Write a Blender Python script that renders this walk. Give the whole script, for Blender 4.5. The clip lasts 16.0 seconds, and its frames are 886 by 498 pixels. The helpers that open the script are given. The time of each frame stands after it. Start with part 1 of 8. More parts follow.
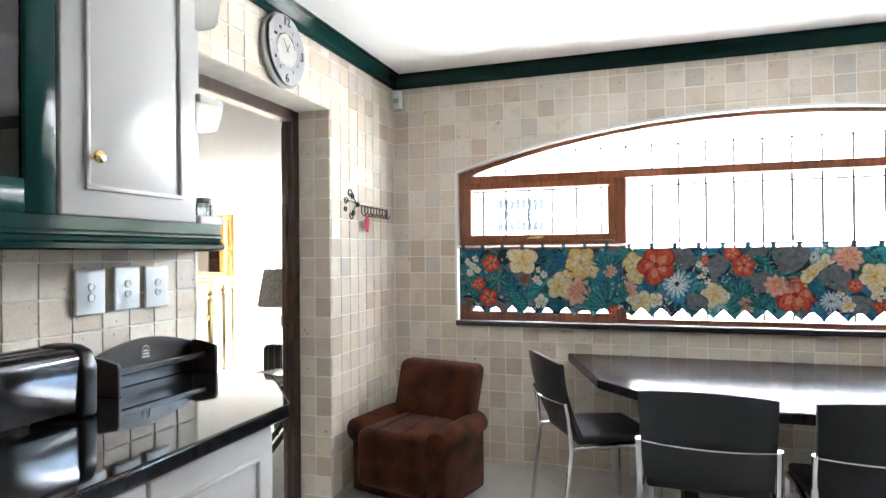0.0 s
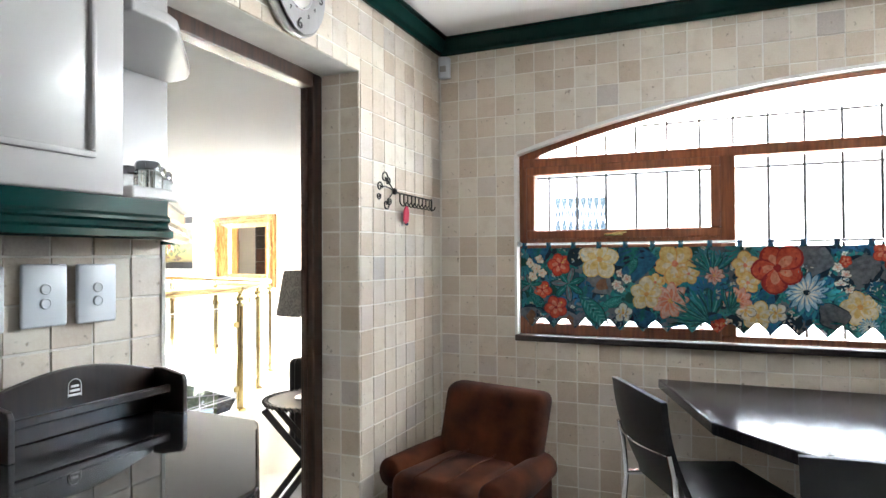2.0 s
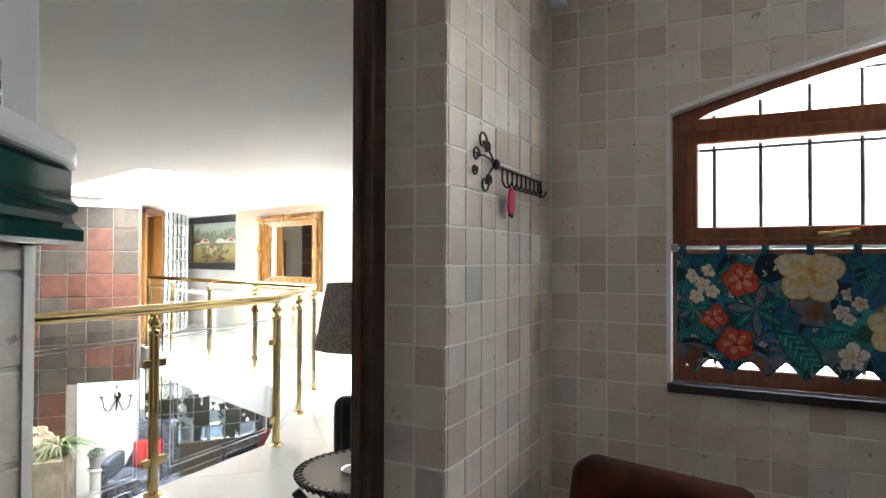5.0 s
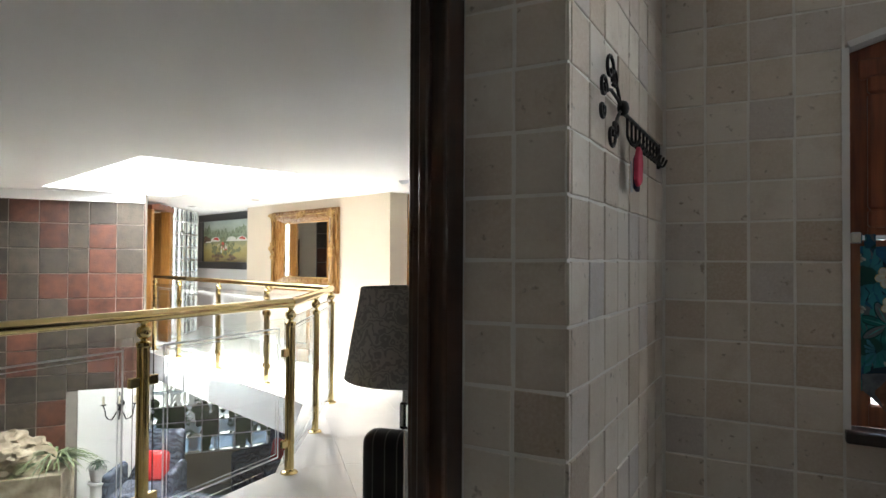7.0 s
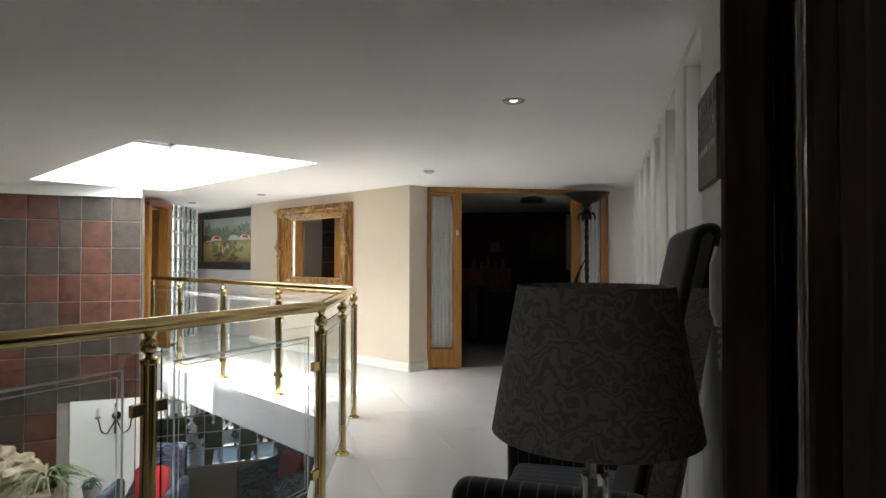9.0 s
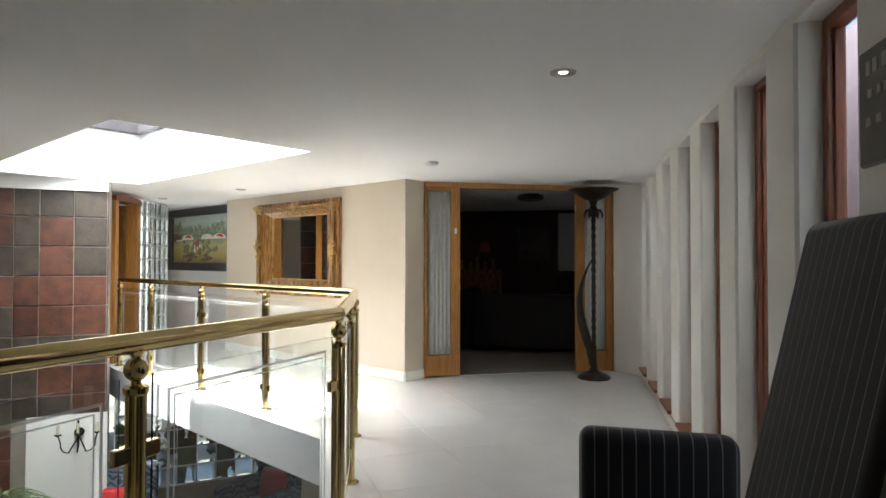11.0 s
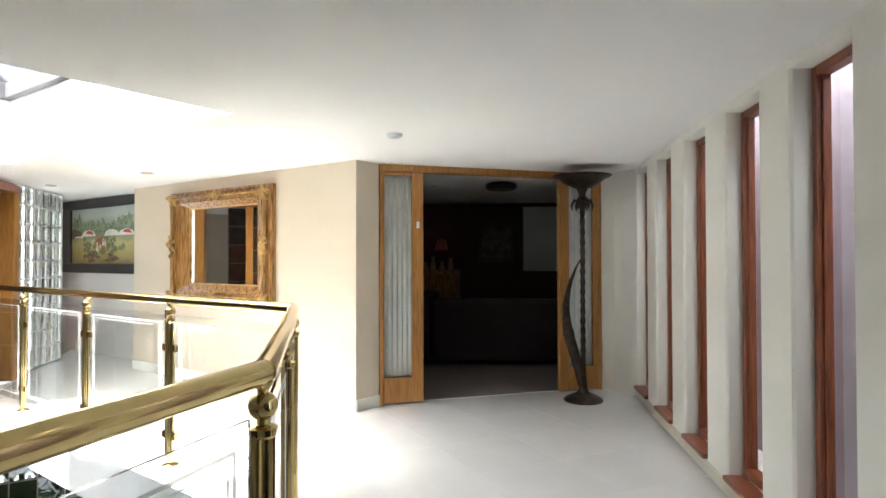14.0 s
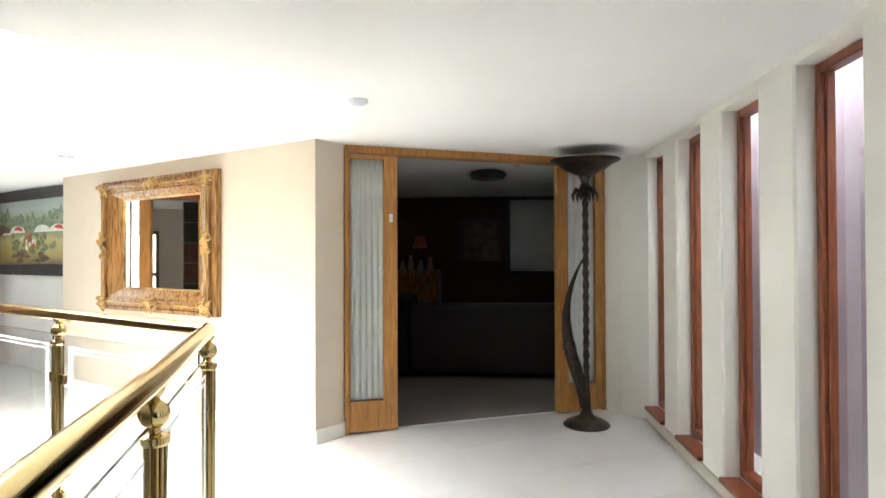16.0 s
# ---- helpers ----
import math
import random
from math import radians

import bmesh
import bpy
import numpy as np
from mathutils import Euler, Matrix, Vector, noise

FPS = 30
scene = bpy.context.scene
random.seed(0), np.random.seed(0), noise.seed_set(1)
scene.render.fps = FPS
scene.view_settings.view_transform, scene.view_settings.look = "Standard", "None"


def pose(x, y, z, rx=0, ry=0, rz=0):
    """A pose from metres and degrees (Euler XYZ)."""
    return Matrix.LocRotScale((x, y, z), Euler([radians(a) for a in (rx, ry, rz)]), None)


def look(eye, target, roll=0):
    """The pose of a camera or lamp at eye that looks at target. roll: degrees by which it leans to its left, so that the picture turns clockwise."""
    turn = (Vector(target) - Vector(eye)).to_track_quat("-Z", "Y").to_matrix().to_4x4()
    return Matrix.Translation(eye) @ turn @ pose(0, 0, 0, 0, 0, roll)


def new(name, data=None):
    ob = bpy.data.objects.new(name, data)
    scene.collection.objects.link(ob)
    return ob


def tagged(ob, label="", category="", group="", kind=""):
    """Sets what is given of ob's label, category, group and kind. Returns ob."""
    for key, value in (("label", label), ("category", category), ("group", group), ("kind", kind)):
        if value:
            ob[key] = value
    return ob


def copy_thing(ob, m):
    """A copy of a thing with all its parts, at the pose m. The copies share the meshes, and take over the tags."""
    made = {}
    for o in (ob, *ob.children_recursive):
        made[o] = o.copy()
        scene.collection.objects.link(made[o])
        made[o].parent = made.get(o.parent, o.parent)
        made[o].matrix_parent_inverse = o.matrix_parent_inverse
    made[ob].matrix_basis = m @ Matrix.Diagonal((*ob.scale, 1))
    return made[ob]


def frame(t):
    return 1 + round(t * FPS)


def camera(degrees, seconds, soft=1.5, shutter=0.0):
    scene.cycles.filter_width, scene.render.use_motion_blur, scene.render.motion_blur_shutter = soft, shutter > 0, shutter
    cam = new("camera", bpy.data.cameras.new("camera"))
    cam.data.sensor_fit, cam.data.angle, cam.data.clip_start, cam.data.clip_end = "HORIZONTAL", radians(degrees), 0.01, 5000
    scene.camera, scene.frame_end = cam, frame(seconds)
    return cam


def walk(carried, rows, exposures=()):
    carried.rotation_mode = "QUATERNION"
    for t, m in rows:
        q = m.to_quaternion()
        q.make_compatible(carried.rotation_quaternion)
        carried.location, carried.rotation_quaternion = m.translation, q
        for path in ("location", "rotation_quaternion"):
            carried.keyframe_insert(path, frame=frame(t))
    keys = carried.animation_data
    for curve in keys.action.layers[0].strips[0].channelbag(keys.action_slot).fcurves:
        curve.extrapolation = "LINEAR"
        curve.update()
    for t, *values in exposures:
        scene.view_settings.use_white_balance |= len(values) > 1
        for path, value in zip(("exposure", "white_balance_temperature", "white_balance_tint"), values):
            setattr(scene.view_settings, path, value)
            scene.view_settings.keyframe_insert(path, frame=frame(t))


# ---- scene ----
cam = camera(70.8, 16.0)
PATH = [
    (0, (0.269, 1.167, 1.318), (0.102, 3.16, 1.333), -0.5),
    (0.5, (0.259, 1.344, 1.309), (0.06, 3.334, 1.328), -0.4),
    (1, (0.255, 1.531, 1.298), (0.008, 3.515, 1.321), -0.3),
    (1.5, (0.238, 1.686, 1.296), (-0.057, 3.664, 1.319), -0.4),
    (2, (0.183, 1.87, 1.296), (-0.147, 3.842, 1.323), -0.3),
    (2.5, (0.12, 2.048, 1.31), (-0.241, 4.015, 1.337), -0.2),
    (3, (0.059, 2.19, 1.308), (-0.328, 4.152, 1.335), -0.1),
    (3.5, (0.0, 2.352, 1.321), (-0.413, 4.309, 1.349), -0.1),
    (4, (-0.053, 2.507, 1.327), (-0.49, 4.458, 1.354), -0.0),
    (4.5, (-0.137, 2.674, 1.315), (-0.594, 4.621, 1.343), 0.1),
    (5, (-0.227, 2.846, 1.321), (-0.703, 4.789, 1.352), 0.2),
    (7.5, (-0.65, 3.553, 1.298), (-1.168, 5.484, 1.331), 0.3),
    (8, (-0.773, 3.687, 1.292), (-1.288, 5.619, 1.327), 0.1),
    (8.5, (-0.887, 3.794, 1.281), (-1.395, 5.728, 1.317), 0.0),
    (9, (-1.014, 3.912, 1.272), (-1.514, 5.849, 1.307), 0.1),
    (11.5, (-1.539, 4.5, 1.257), (-1.908, 6.465, 1.295), 0.1),
    (12, (-1.619, 4.709, 1.271), (-1.957, 6.679, 1.305), 0.1),
    (12.5, (-1.679, 4.907, 1.26), (-1.986, 6.883, 1.294), 0.0),
    (13, (-1.768, 5.119, 1.277), (-2.038, 7.1, 1.31), -0.0),
    (13.5, (-1.832, 5.297, 1.28), (-2.066, 7.283, 1.312), -0.1),
    (14, (-1.873, 5.511, 1.285), (-2.082, 7.5, 1.317), -0.1),
    (14.5, (-1.891, 5.719, 1.294), (-2.085, 7.709, 1.323), -0.2),
    (15, (-1.907, 5.954, 1.279), (-2.088, 7.946, 1.311), -0.1),
    (15.5, (-1.947, 6.194, 1.288), (-2.11, 8.187, 1.321), -0.2),
    (16, (-1.951, 6.406, 1.297), (-2.096, 8.4, 1.323), -0.2),
]
EXPOSURES = [(0.0, 4.6), (1.5, 4.45), (3.0, 3.85), (4.0, 3.4), (5.0, 3.05), (7.5, 2.08), (8.2, 1.7), (9.0, 1.35), (11.5, 1.55), (12.5, 1.8), (14.0, 2.04), (16.0, 2.41)]
walk(cam, [(t, look(eye, target, roll)) for t, eye, target, roll in PATH], EXPOSURES)

# ---- daylight: high sun from the south-west, clear sky ----
SUN_TRAVEL = Vector((0.53, 0.86, -2.70)).normalized()
world = bpy.data.worlds.new("World")
scene.world = world
world.use_nodes = True
wn = world.node_tree.nodes
sky_tex = wn.new("ShaderNodeTexSky")
sky_tex.sky_type = "NISHITA"
sky_tex.sun_disc = False
sky_tex.sun_elevation = math.asin(-SUN_TRAVEL.z)
sky_tex.sun_rotation = math.atan2(-SUN_TRAVEL.x, -SUN_TRAVEL.y)
world.node_tree.links.new(sky_tex.outputs[0], wn["Background"].inputs[0])
wn["Background"].inputs[1].default_value = 0.15

sun = new("sun", bpy.data.lights.new("sun", "SUN"))
sun.data.energy = 5.0
sun.data.angle = radians(0.6)
sun.data.color = (1.0, 0.97, 0.93)
sun.rotation_mode = "QUATERNION"
sun.rotation_quaternion = SUN_TRAVEL.to_track_quat("-Z", "Y")


def area_lamp(name, m, sx, sy, watts, color=(1, 1, 1)):
    data = bpy.data.lights.new(name, "AREA")
    data.shape, data.size, data.size_y, data.energy, data.color = "RECTANGLE", sx, sy, watts, color
    ob = new(name, data)
    ob.matrix_world = m
    return ob


def spot_lamp(name, m, watts, angle, color=(1.0, 0.88, 0.72)):
    data = bpy.data.lights.new(name, "SPOT")
    data.energy, data.spot_size, data.spot_blend, data.color, data.shadow_soft_size = watts, radians(angle), 0.6, color, 0.02
    ob = new(name, data)
    ob.matrix_world = m
    return ob


# ---- the two frames of the plan ----
KIT = pose(-0.395, 5.26, 0, 0, 0, -13.8)      # kitchen: x along the window wall, y out through it, origin in the corner
H_KIT = 2.49
H_LAND = 2.125
LOW = -1.95


def kit(u, v, z=0.0, rz=0.0):
    return KIT @ pose(u, v, z, 0, 0, rz)


def kp(u, v):
    p = KIT @ Vector((u, v, 0))
    return (p.x, p.y)


# daylight in the openings stands in for the sky's light
SKX = Vector((-5.22, 9.10, 3.20))
area_lamp("skylight_sky", Matrix.Translation(SKX) @ pose(0, 0, 0, 0, 0, 150), 3.4, 1.7, 80, (0.97, 0.985, 1.0))
area_lamp("kitchen_lunette_sky", kit(2.15, 0.30, 1.97) @ pose(0, 0, 0, -90, 0, 0), 2.9, 0.30, 6.0, (0.93, 0.965, 1.0))
area_lamp("kitchen_window_sky", kit(2.2, 0.30, 1.13) @ pose(0, 0, 0, -90, 0, 0), 3.4, 0.42, 6.5, (0.92, 0.96, 1.0))
area_lamp("glass_block_sky", pose(-7.94, 12.27, 1.06, 0, -90, 18), 2.0, 1.1, 6, (0.96, 0.98, 1.0))
area_lamp("landing_windows_sky", pose(-0.215, 8.9, 2.52), 0.40, 5.6, 17, (0.95, 0.97, 1.0))
area_lamp("lower_window_sky", pose(-6.40, 11.92, -0.80, 0, -90, -53.1), 0.9, 1.9, 0.35, (0.97, 0.985, 1.0))

# ---- mesh helpers ----
def part(name, bm, material, parent=None, label="", m=None, smooth=False, split=35):
    me = bpy.data.meshes.new(name)
    bmesh.ops.recalc_face_normals(bm, faces=bm.faces[:])
    if smooth:
        lim = radians(split)
        for f in bm.faces:
            f.smooth = True
        for e in bm.edges:
            e.smooth = not (len(e.link_faces) == 2 and e.calc_face_angle(0) > lim)
    bm.to_mesh(me)
    bm.free()
    for mt in material if isinstance(material, (list, tuple)) else [material]:
        me.materials.append(mt)
    ob = new(name, me)
    if parent is not None:
        ob.parent = parent
    if m is not None:
        ob.matrix_basis = m
    return tagged(ob, label)


def again(ob, parent, m, name=None):
    """Another object on the same mesh."""
    o = new(name or ob.name.split(".")[0], ob.data)
    o.parent = parent
    o.matrix_basis = m
    return o


def thing(name, m, label, category, group="", kind=""):
    ob = new(name)
    ob.empty_display_size = 0.1
    ob.matrix_basis = m
    return tagged(ob, label, category, group, kind)


def box(bm, x0, x1, y0, y1, z0, z1, bevel=0.0, seg=1, m=None):
    r = bmesh.ops.create_cube(bm, size=1.0)
    vs = r["verts"]
    for v in vs:
        v.co = Vector((x0 + (v.co.x + 0.5) * (x1 - x0), y0 + (v.co.y + 0.5) * (y1 - y0), z0 + (v.co.z + 0.5) * (z1 - z0)))
    if bevel > 0:
        es = list({e for v in vs for e in v.link_edges})
        r = bmesh.ops.bevel(bm, geom=es, offset=bevel, segments=seg, profile=0.5, affect="EDGES", clamp_overlap=True)
        vs = list({v for f in r["faces"] for v in f.verts} | {v for v in vs if v.is_valid})
    if m is not None:
        bmesh.ops.transform(bm, matrix=m, verts=[v for v in vs if v.is_valid])
    return vs


def prism(bm, poly, z0, z1, bevel=0.0, seg=2, m=None):
    """A polygon in x, y extruded from z0 to z1."""
    vs = [bm.verts.new((x, y, z0)) for x, y in poly]
    f = bm.faces.new(vs)
    r = bmesh.ops.extrude_face_region(bm, geom=[f])
    up = [e for e in r["geom"] if isinstance(e, bmesh.types.BMVert)]
    for v in up:
        v.co.z = z1
    allv = vs + up
    if bevel > 0:
        es = [e for e in {e for v in allv for e in v.link_edges}]
        bmesh.ops.recalc_face_normals(bm, faces=list({f for v in allv for f in v.link_faces}))
        r = bmesh.ops.bevel(bm, geom=es, offset=bevel, segments=seg, profile=0.5, affect="EDGES", clamp_overlap=True)
        allv = list({v for f in r["faces"] for v in f.verts} | {v for v in allv if v.is_valid})
    if m is not None:
        bmesh.ops.transform(bm, matrix=m, verts=allv)
    return allv


STAND = Matrix(((1, 0, 0, 0), (0, 0, -1, 0), (0, 1, 0, 0), (0, 0, 0, 1)))  # x, y of a polygon become x, z; depth goes to -y


def upright(bm, poly, y0, y1, bevel=0.0, seg=2):
    """A polygon in x, z extruded from y0 to y1."""
    return prism(bm, poly, -y1, -y0, bevel, seg, STAND)


def lathe(bm, profile, seg=24, m=None, cap=True):
    rings = []
    for r, z in profile:
        r = max(r, 0.0004)
        rings.append([bm.verts.new((r * math.cos(2 * math.pi * k / seg), r * math.sin(2 * math.pi * k / seg), z)) for k in range(seg)])
    for a, b in zip(rings, rings[1:]):
        for k in range(seg):
            bm.faces.new((a[k], a[(k + 1) % seg], b[(k + 1) % seg], b[k]))
    if cap:
        bm.faces.new(rings[0][::-1])
        bm.faces.new(rings[-1])
    vs = [v for r in rings for v in r]
    if m is not None:
        bmesh.ops.transform(bm, matrix=m, verts=vs)
    return vs


def tube(bm, pts, r, seg=8, closed=False, m=None):
    """A round bar along points; r may be one radius or one for each point."""
    pts = [Vector(p) for p in pts]
    n = len(pts)
    rs = r if isinstance(r, (list, tuple)) else [r] * n
    rings, side = [], None
    for i, p in enumerate(pts):
        a = pts[(i - 1) % n] if (i > 0 or closed) else p
        b = pts[(i + 1) % n] if (i < n - 1 or closed) else p
        d = (b - a).normalized()
        if side is None:
            side = d.orthogonal().normalized()
        side = (side - d * side.dot(d)).normalized()
        up = d.cross(side)
        rings.append([bm.verts.new(p + rs[i] * (math.cos(2 * math.pi * k / seg) * side + math.sin(2 * math.pi * k / seg) * up)) for k in range(seg)])
    for i in range(n if closed else n - 1):
        a, b = rings[i], rings[(i + 1) % n]
        for k in range(seg):
            bm.faces.new((a[k], a[(k + 1) % seg], b[(k + 1) % seg], b[k]))
    if not closed:
        bm.faces.new(rings[0][::-1])
        bm.faces.new(rings[-1])
    vs = [v for q in rings for v in q]
    if m is not None:
        bmesh.ops.transform(bm, matrix=m, verts=vs)
    return vs


def blob(bm, c, rx, ry, rz, sub=2, rough=0.0, seed=0):
    r = bmesh.ops.create_icosphere(bm, subdivisions=sub, radius=1.0)
    for v in r["verts"]:
        k = 1 + rough * noise.noise(v.co * 1.7 + Vector((seed, seed * 2, 0)))
        v.co = Vector((c[0] + v.co.x * rx * k, c[1] + v.co.y * ry * k, c[2] + v.co.z * rz * k))
    return r["verts"]


def arc(n, r, a0, a1, cx=0.0, cy=0.0):
    return [(cx + r * math.cos(radians(a0 + (a1 - a0) * k / n)), cy + r * math.sin(radians(a0 + (a1 - a0) * k / n))) for k in range(n + 1)]


def clip(poly, ax, ay, c):
    """The part of a convex polygon where ax * x + ay * y <= c."""
    out = []
    for p, q in zip(poly, poly[1:] + poly[:1]):
        dp, dq = ax * p[0] + ay * p[1] - c, ax * q[0] + ay * q[1] - c
        if dp <= 0:
            out.append(p)
        if dp * dq < 0:
            k = dp / (dp - dq)
            out.append((p[0] + k * (q[0] - p[0]), p[1] + k * (q[1] - p[1])))
    return out


def area_of(poly):
    return abs(sum(p[0] * q[1] - q[0] * p[1] for p, q in zip(poly, poly[1:] + poly[:1]))) / 2


def tile_faces(bm, poly, depth, edge, m=None):
    """A tile on z = 0, its worn edge rounded off by a chamfer."""
    cx, cy = sum(p[0] for p in poly) / len(poly), sum(p[1] for p in poly) / len(poly)
    size = max(math.hypot(p[0] - cx, p[1] - cy) for p in poly)
    k = max(0.2, 1 - edge * 1.5 / max(size, 1e-4))
    rings = []
    for s, z in ((1.0, -0.004), (1.0, depth - edge * 0.7), (k, depth)):
        rings.append([bm.verts.new((cx + (x - cx) * s, cy + (y - cy) * s, z)) for x, y in poly])
    n = len(poly)
    for a, b in zip(rings, rings[1:]):
        for i in range(n):
            bm.faces.new((a[i], a[(i + 1) % n], b[(i + 1) % n], b[i]))
    bm.faces.new(rings[-1])
    if m is not None:
        bmesh.ops.transform(bm, matrix=m, verts=[v for r in rings for v in r])


def lay_tiles(parent, m, a0, a1, b0, b1, pitch, joint, depth, edge, material, keep=None, cuts=(), limit=300, name="tile", start=(0.0, 0.0), pitch_b=None, jitter=0.0015):
    """Tiles over a0..a1, b0..b1 of the plane m (x, y in it, z out), cut at its borders; the first of them are parts of their own, the rest one mesh."""
    rng = random.Random(int(1000 * (a0 + 3 * b1)) + 7)
    pb = pitch_b or pitch
    whole, rest, count = [], None, 0
    for v in range(4):
        bm = bmesh.new()
        h, hb = (pitch - joint) / 2, (pb - joint) / 2
        q = [(sx * h + rng.uniform(-jitter, jitter), sy * hb + rng.uniform(-jitter, jitter)) for sx, sy in ((-1, -1), (1, -1), (1, 1), (-1, 1))]
        tile_faces(bm, q, depth, edge)
        whole.append(bm)
    meshes = []
    for bm in whole:
        me = bpy.data.meshes.new(name)
        bmesh.ops.recalc_face_normals(bm, faces=bm.faces[:])
        bm.to_mesh(me)
        bm.free()
        me.materials.append(material)
        meshes.append(me)
    i0, i1 = math.floor((a0 - start[0]) / pitch), math.ceil((a1 - start[0]) / pitch)
    j0, j1 = math.floor((b0 - start[1]) / pb), math.ceil((b1 - start[1]) / pb)
    for i in range(i0, i1):
        for j in range(j0, j1):
            x0, y0 = start[0] + i * pitch, start[1] + j * pb
            h = joint / 2
            full = [(x0 + h, y0 + h), (x0 + pitch - h, y0 + h), (x0 + pitch - h, y0 + pb - h), (x0 + h, y0 + pb - h)]
            q = full
            for c in ((-1, 0, -a0), (1, 0, a1), (0, -1, -b0), (0, 1, b1)) + (tuple(cuts(x0 + pitch / 2, y0 + pb / 2)) if callable(cuts) else tuple(cuts)):
                q = clip(q, *c)
                if len(q) < 3:
                    break
            if len(q) < 3 or area_of(q) < 0.00025 or (keep and not keep(x0 + pitch / 2, y0 + pb / 2)):
                continue
            uncut = abs(area_of(q) - area_of(full)) < 1e-7
            tip = pose(0, 0, rng.uniform(-0.0012, 0.0012), rng.uniform(-0.5, 0.5), rng.uniform(-0.5, 0.5), 0)
            count += 1
            if count <= limit:
                if uncut:
                    ob = new(name, rng.choice(meshes))
                    ob.matrix_basis = m @ pose(x0 + pitch / 2, y0 + pb / 2, 0) @ tip
                else:
                    bm = bmesh.new()
                    cx, cy = sum(p[0] for p in q) / len(q), sum(p[1] for p in q) / len(q)
                    tile_faces(bm, [(x - cx, y - cy) for x, y in q], depth, edge)
                    ob = part(name, bm, material)
                    ob.matrix_basis = m @ pose(cx, cy, 0) @ tip
                ob.parent = parent
            else:
                rest = rest or bmesh.new()
                tile_faces(rest, q, depth, edge)
    if rest:
        ob = part(name + "s", rest, material, parent)
        ob.matrix_basis = m
        tagged(ob, kind="stuff")


# ---- materials ----
def material(name, color, rough=0.5, metal=0.0, var=0.1, scale=6.0, color2=None, bump=0.15, bscale=120.0, bdist=0.002, spread=0.0, coat=0.0, detail=6.0, rvar=0.08, stretch=None, spec=0.5, sheen=0.0, island=False):
    mt = bpy.data.materials.new(name)
    mt.use_nodes = True
    nt = mt.node_tree
    n, l = nt.nodes, nt.links
    b = n["Principled BSDF"]
    co = n.new("ShaderNodeTexCoord").outputs["Object"]
    if stretch:
        mp = n.new("ShaderNodeMapping")
        mp.inputs["Scale"].default_value = stretch
        l.new(co, mp.inputs["Vector"])
        co = mp.outputs["Vector"]
    rnd = n.new("ShaderNodeNewGeometry").outputs["Random Per Island"] if island else n.new("ShaderNodeObjectInfo").outputs["Random"]
    if spread > 0:
        off = n.new("ShaderNodeVectorMath")
        off.operation = "MULTIPLY_ADD"
        comb = n.new("ShaderNodeCombineXYZ")
        for k in range(3):
            l.new(rnd, comb.inputs[k])
        l.new(comb.outputs[0], off.inputs[0])
        off.inputs[1].default_value = (37.0, 61.0, 83.0)
        l.new(co, off.inputs[2])
        co = off.outputs[0]
    big = n.new("ShaderNodeTexNoise")
    big.inputs["Scale"].default_value, big.inputs["Detail"].default_value = scale, detail
    l.new(co, big.inputs["Vector"])
    ramp = n.new("ShaderNodeValToRGB")
    c = Vector(color)
    lo = c * (1 - var)
    hi = Vector(color2) if color2 else c * (1 + var)
    ramp.color_ramp.elements[0].position, ramp.color_ramp.elements[1].position = 0.3, 0.7
    ramp.color_ramp.elements[0].color = (*lo, 1)
    ramp.color_ramp.elements[1].color = (*[min(x, 0.95) for x in hi], 1)
    l.new(big.outputs["Fac"], ramp.inputs["Fac"])
    out = ramp.outputs["Color"]
    if spread > 0:
        hsv = n.new("ShaderNodeHueSaturation")
        mr = n.new("ShaderNodeMapRange")
        mr.inputs["To Min"].default_value, mr.inputs["To Max"].default_value = 1 - spread, 1 + spread
        pw = n.new("ShaderNodeMath")
        pw.operation = "POWER"
        pw.inputs[1].default_value = 0.55
        l.new(rnd, pw.inputs[0])
        l.new(pw.outputs[0], mr.inputs["Value"])
        l.new(mr.outputs[0], hsv.inputs["Value"])
        l.new(out, hsv.inputs["Color"])
        out = hsv.outputs[0]
    l.new(out, b.inputs["Base Color"])
    fine = n.new("ShaderNodeTexNoise")
    fine.inputs["Scale"].default_value, fine.inputs["Detail"].default_value = bscale, 4.0
    l.new(co, fine.inputs["Vector"])
    if bump > 0:
        bp = n.new("ShaderNodeBump")
        bp.inputs["Strength"].default_value, bp.inputs["Distance"].default_value = bump, bdist
        l.new(fine.outputs["Fac"], bp.inputs["Height"])
        l.new(bp.outputs[0], b.inputs["Normal"])
    rr = n.new("ShaderNodeMapRange")
    rr.inputs["To Min"].default_value, rr.inputs["To Max"].default_value = max(0.02, rough - rvar), min(1.0, rough + rvar)
    l.new(big.outputs["Fac"], rr.inputs["Value"])
    l.new(rr.outputs[0], b.inputs["Roughness"])
    b.inputs["Metallic"].default_value = metal
    b.inputs["Coat Weight"].default_value = coat
    b.inputs["Coat Roughness"].default_value = 0.06
    b.inputs["Specular IOR Level"].default_value = spec
    b.inputs["Sheen Weight"].default_value = sheen
    return mt


def wood(name, dark, light, rough=0.35, grain=(14.0, 14.0, 1.2), coat=0.25):
    return material(name, dark, rough, 0.0, 0.25, 5.0, light, 0.12, 40.0, 0.001, 0.06, coat, 8.0, 0.08, grain)


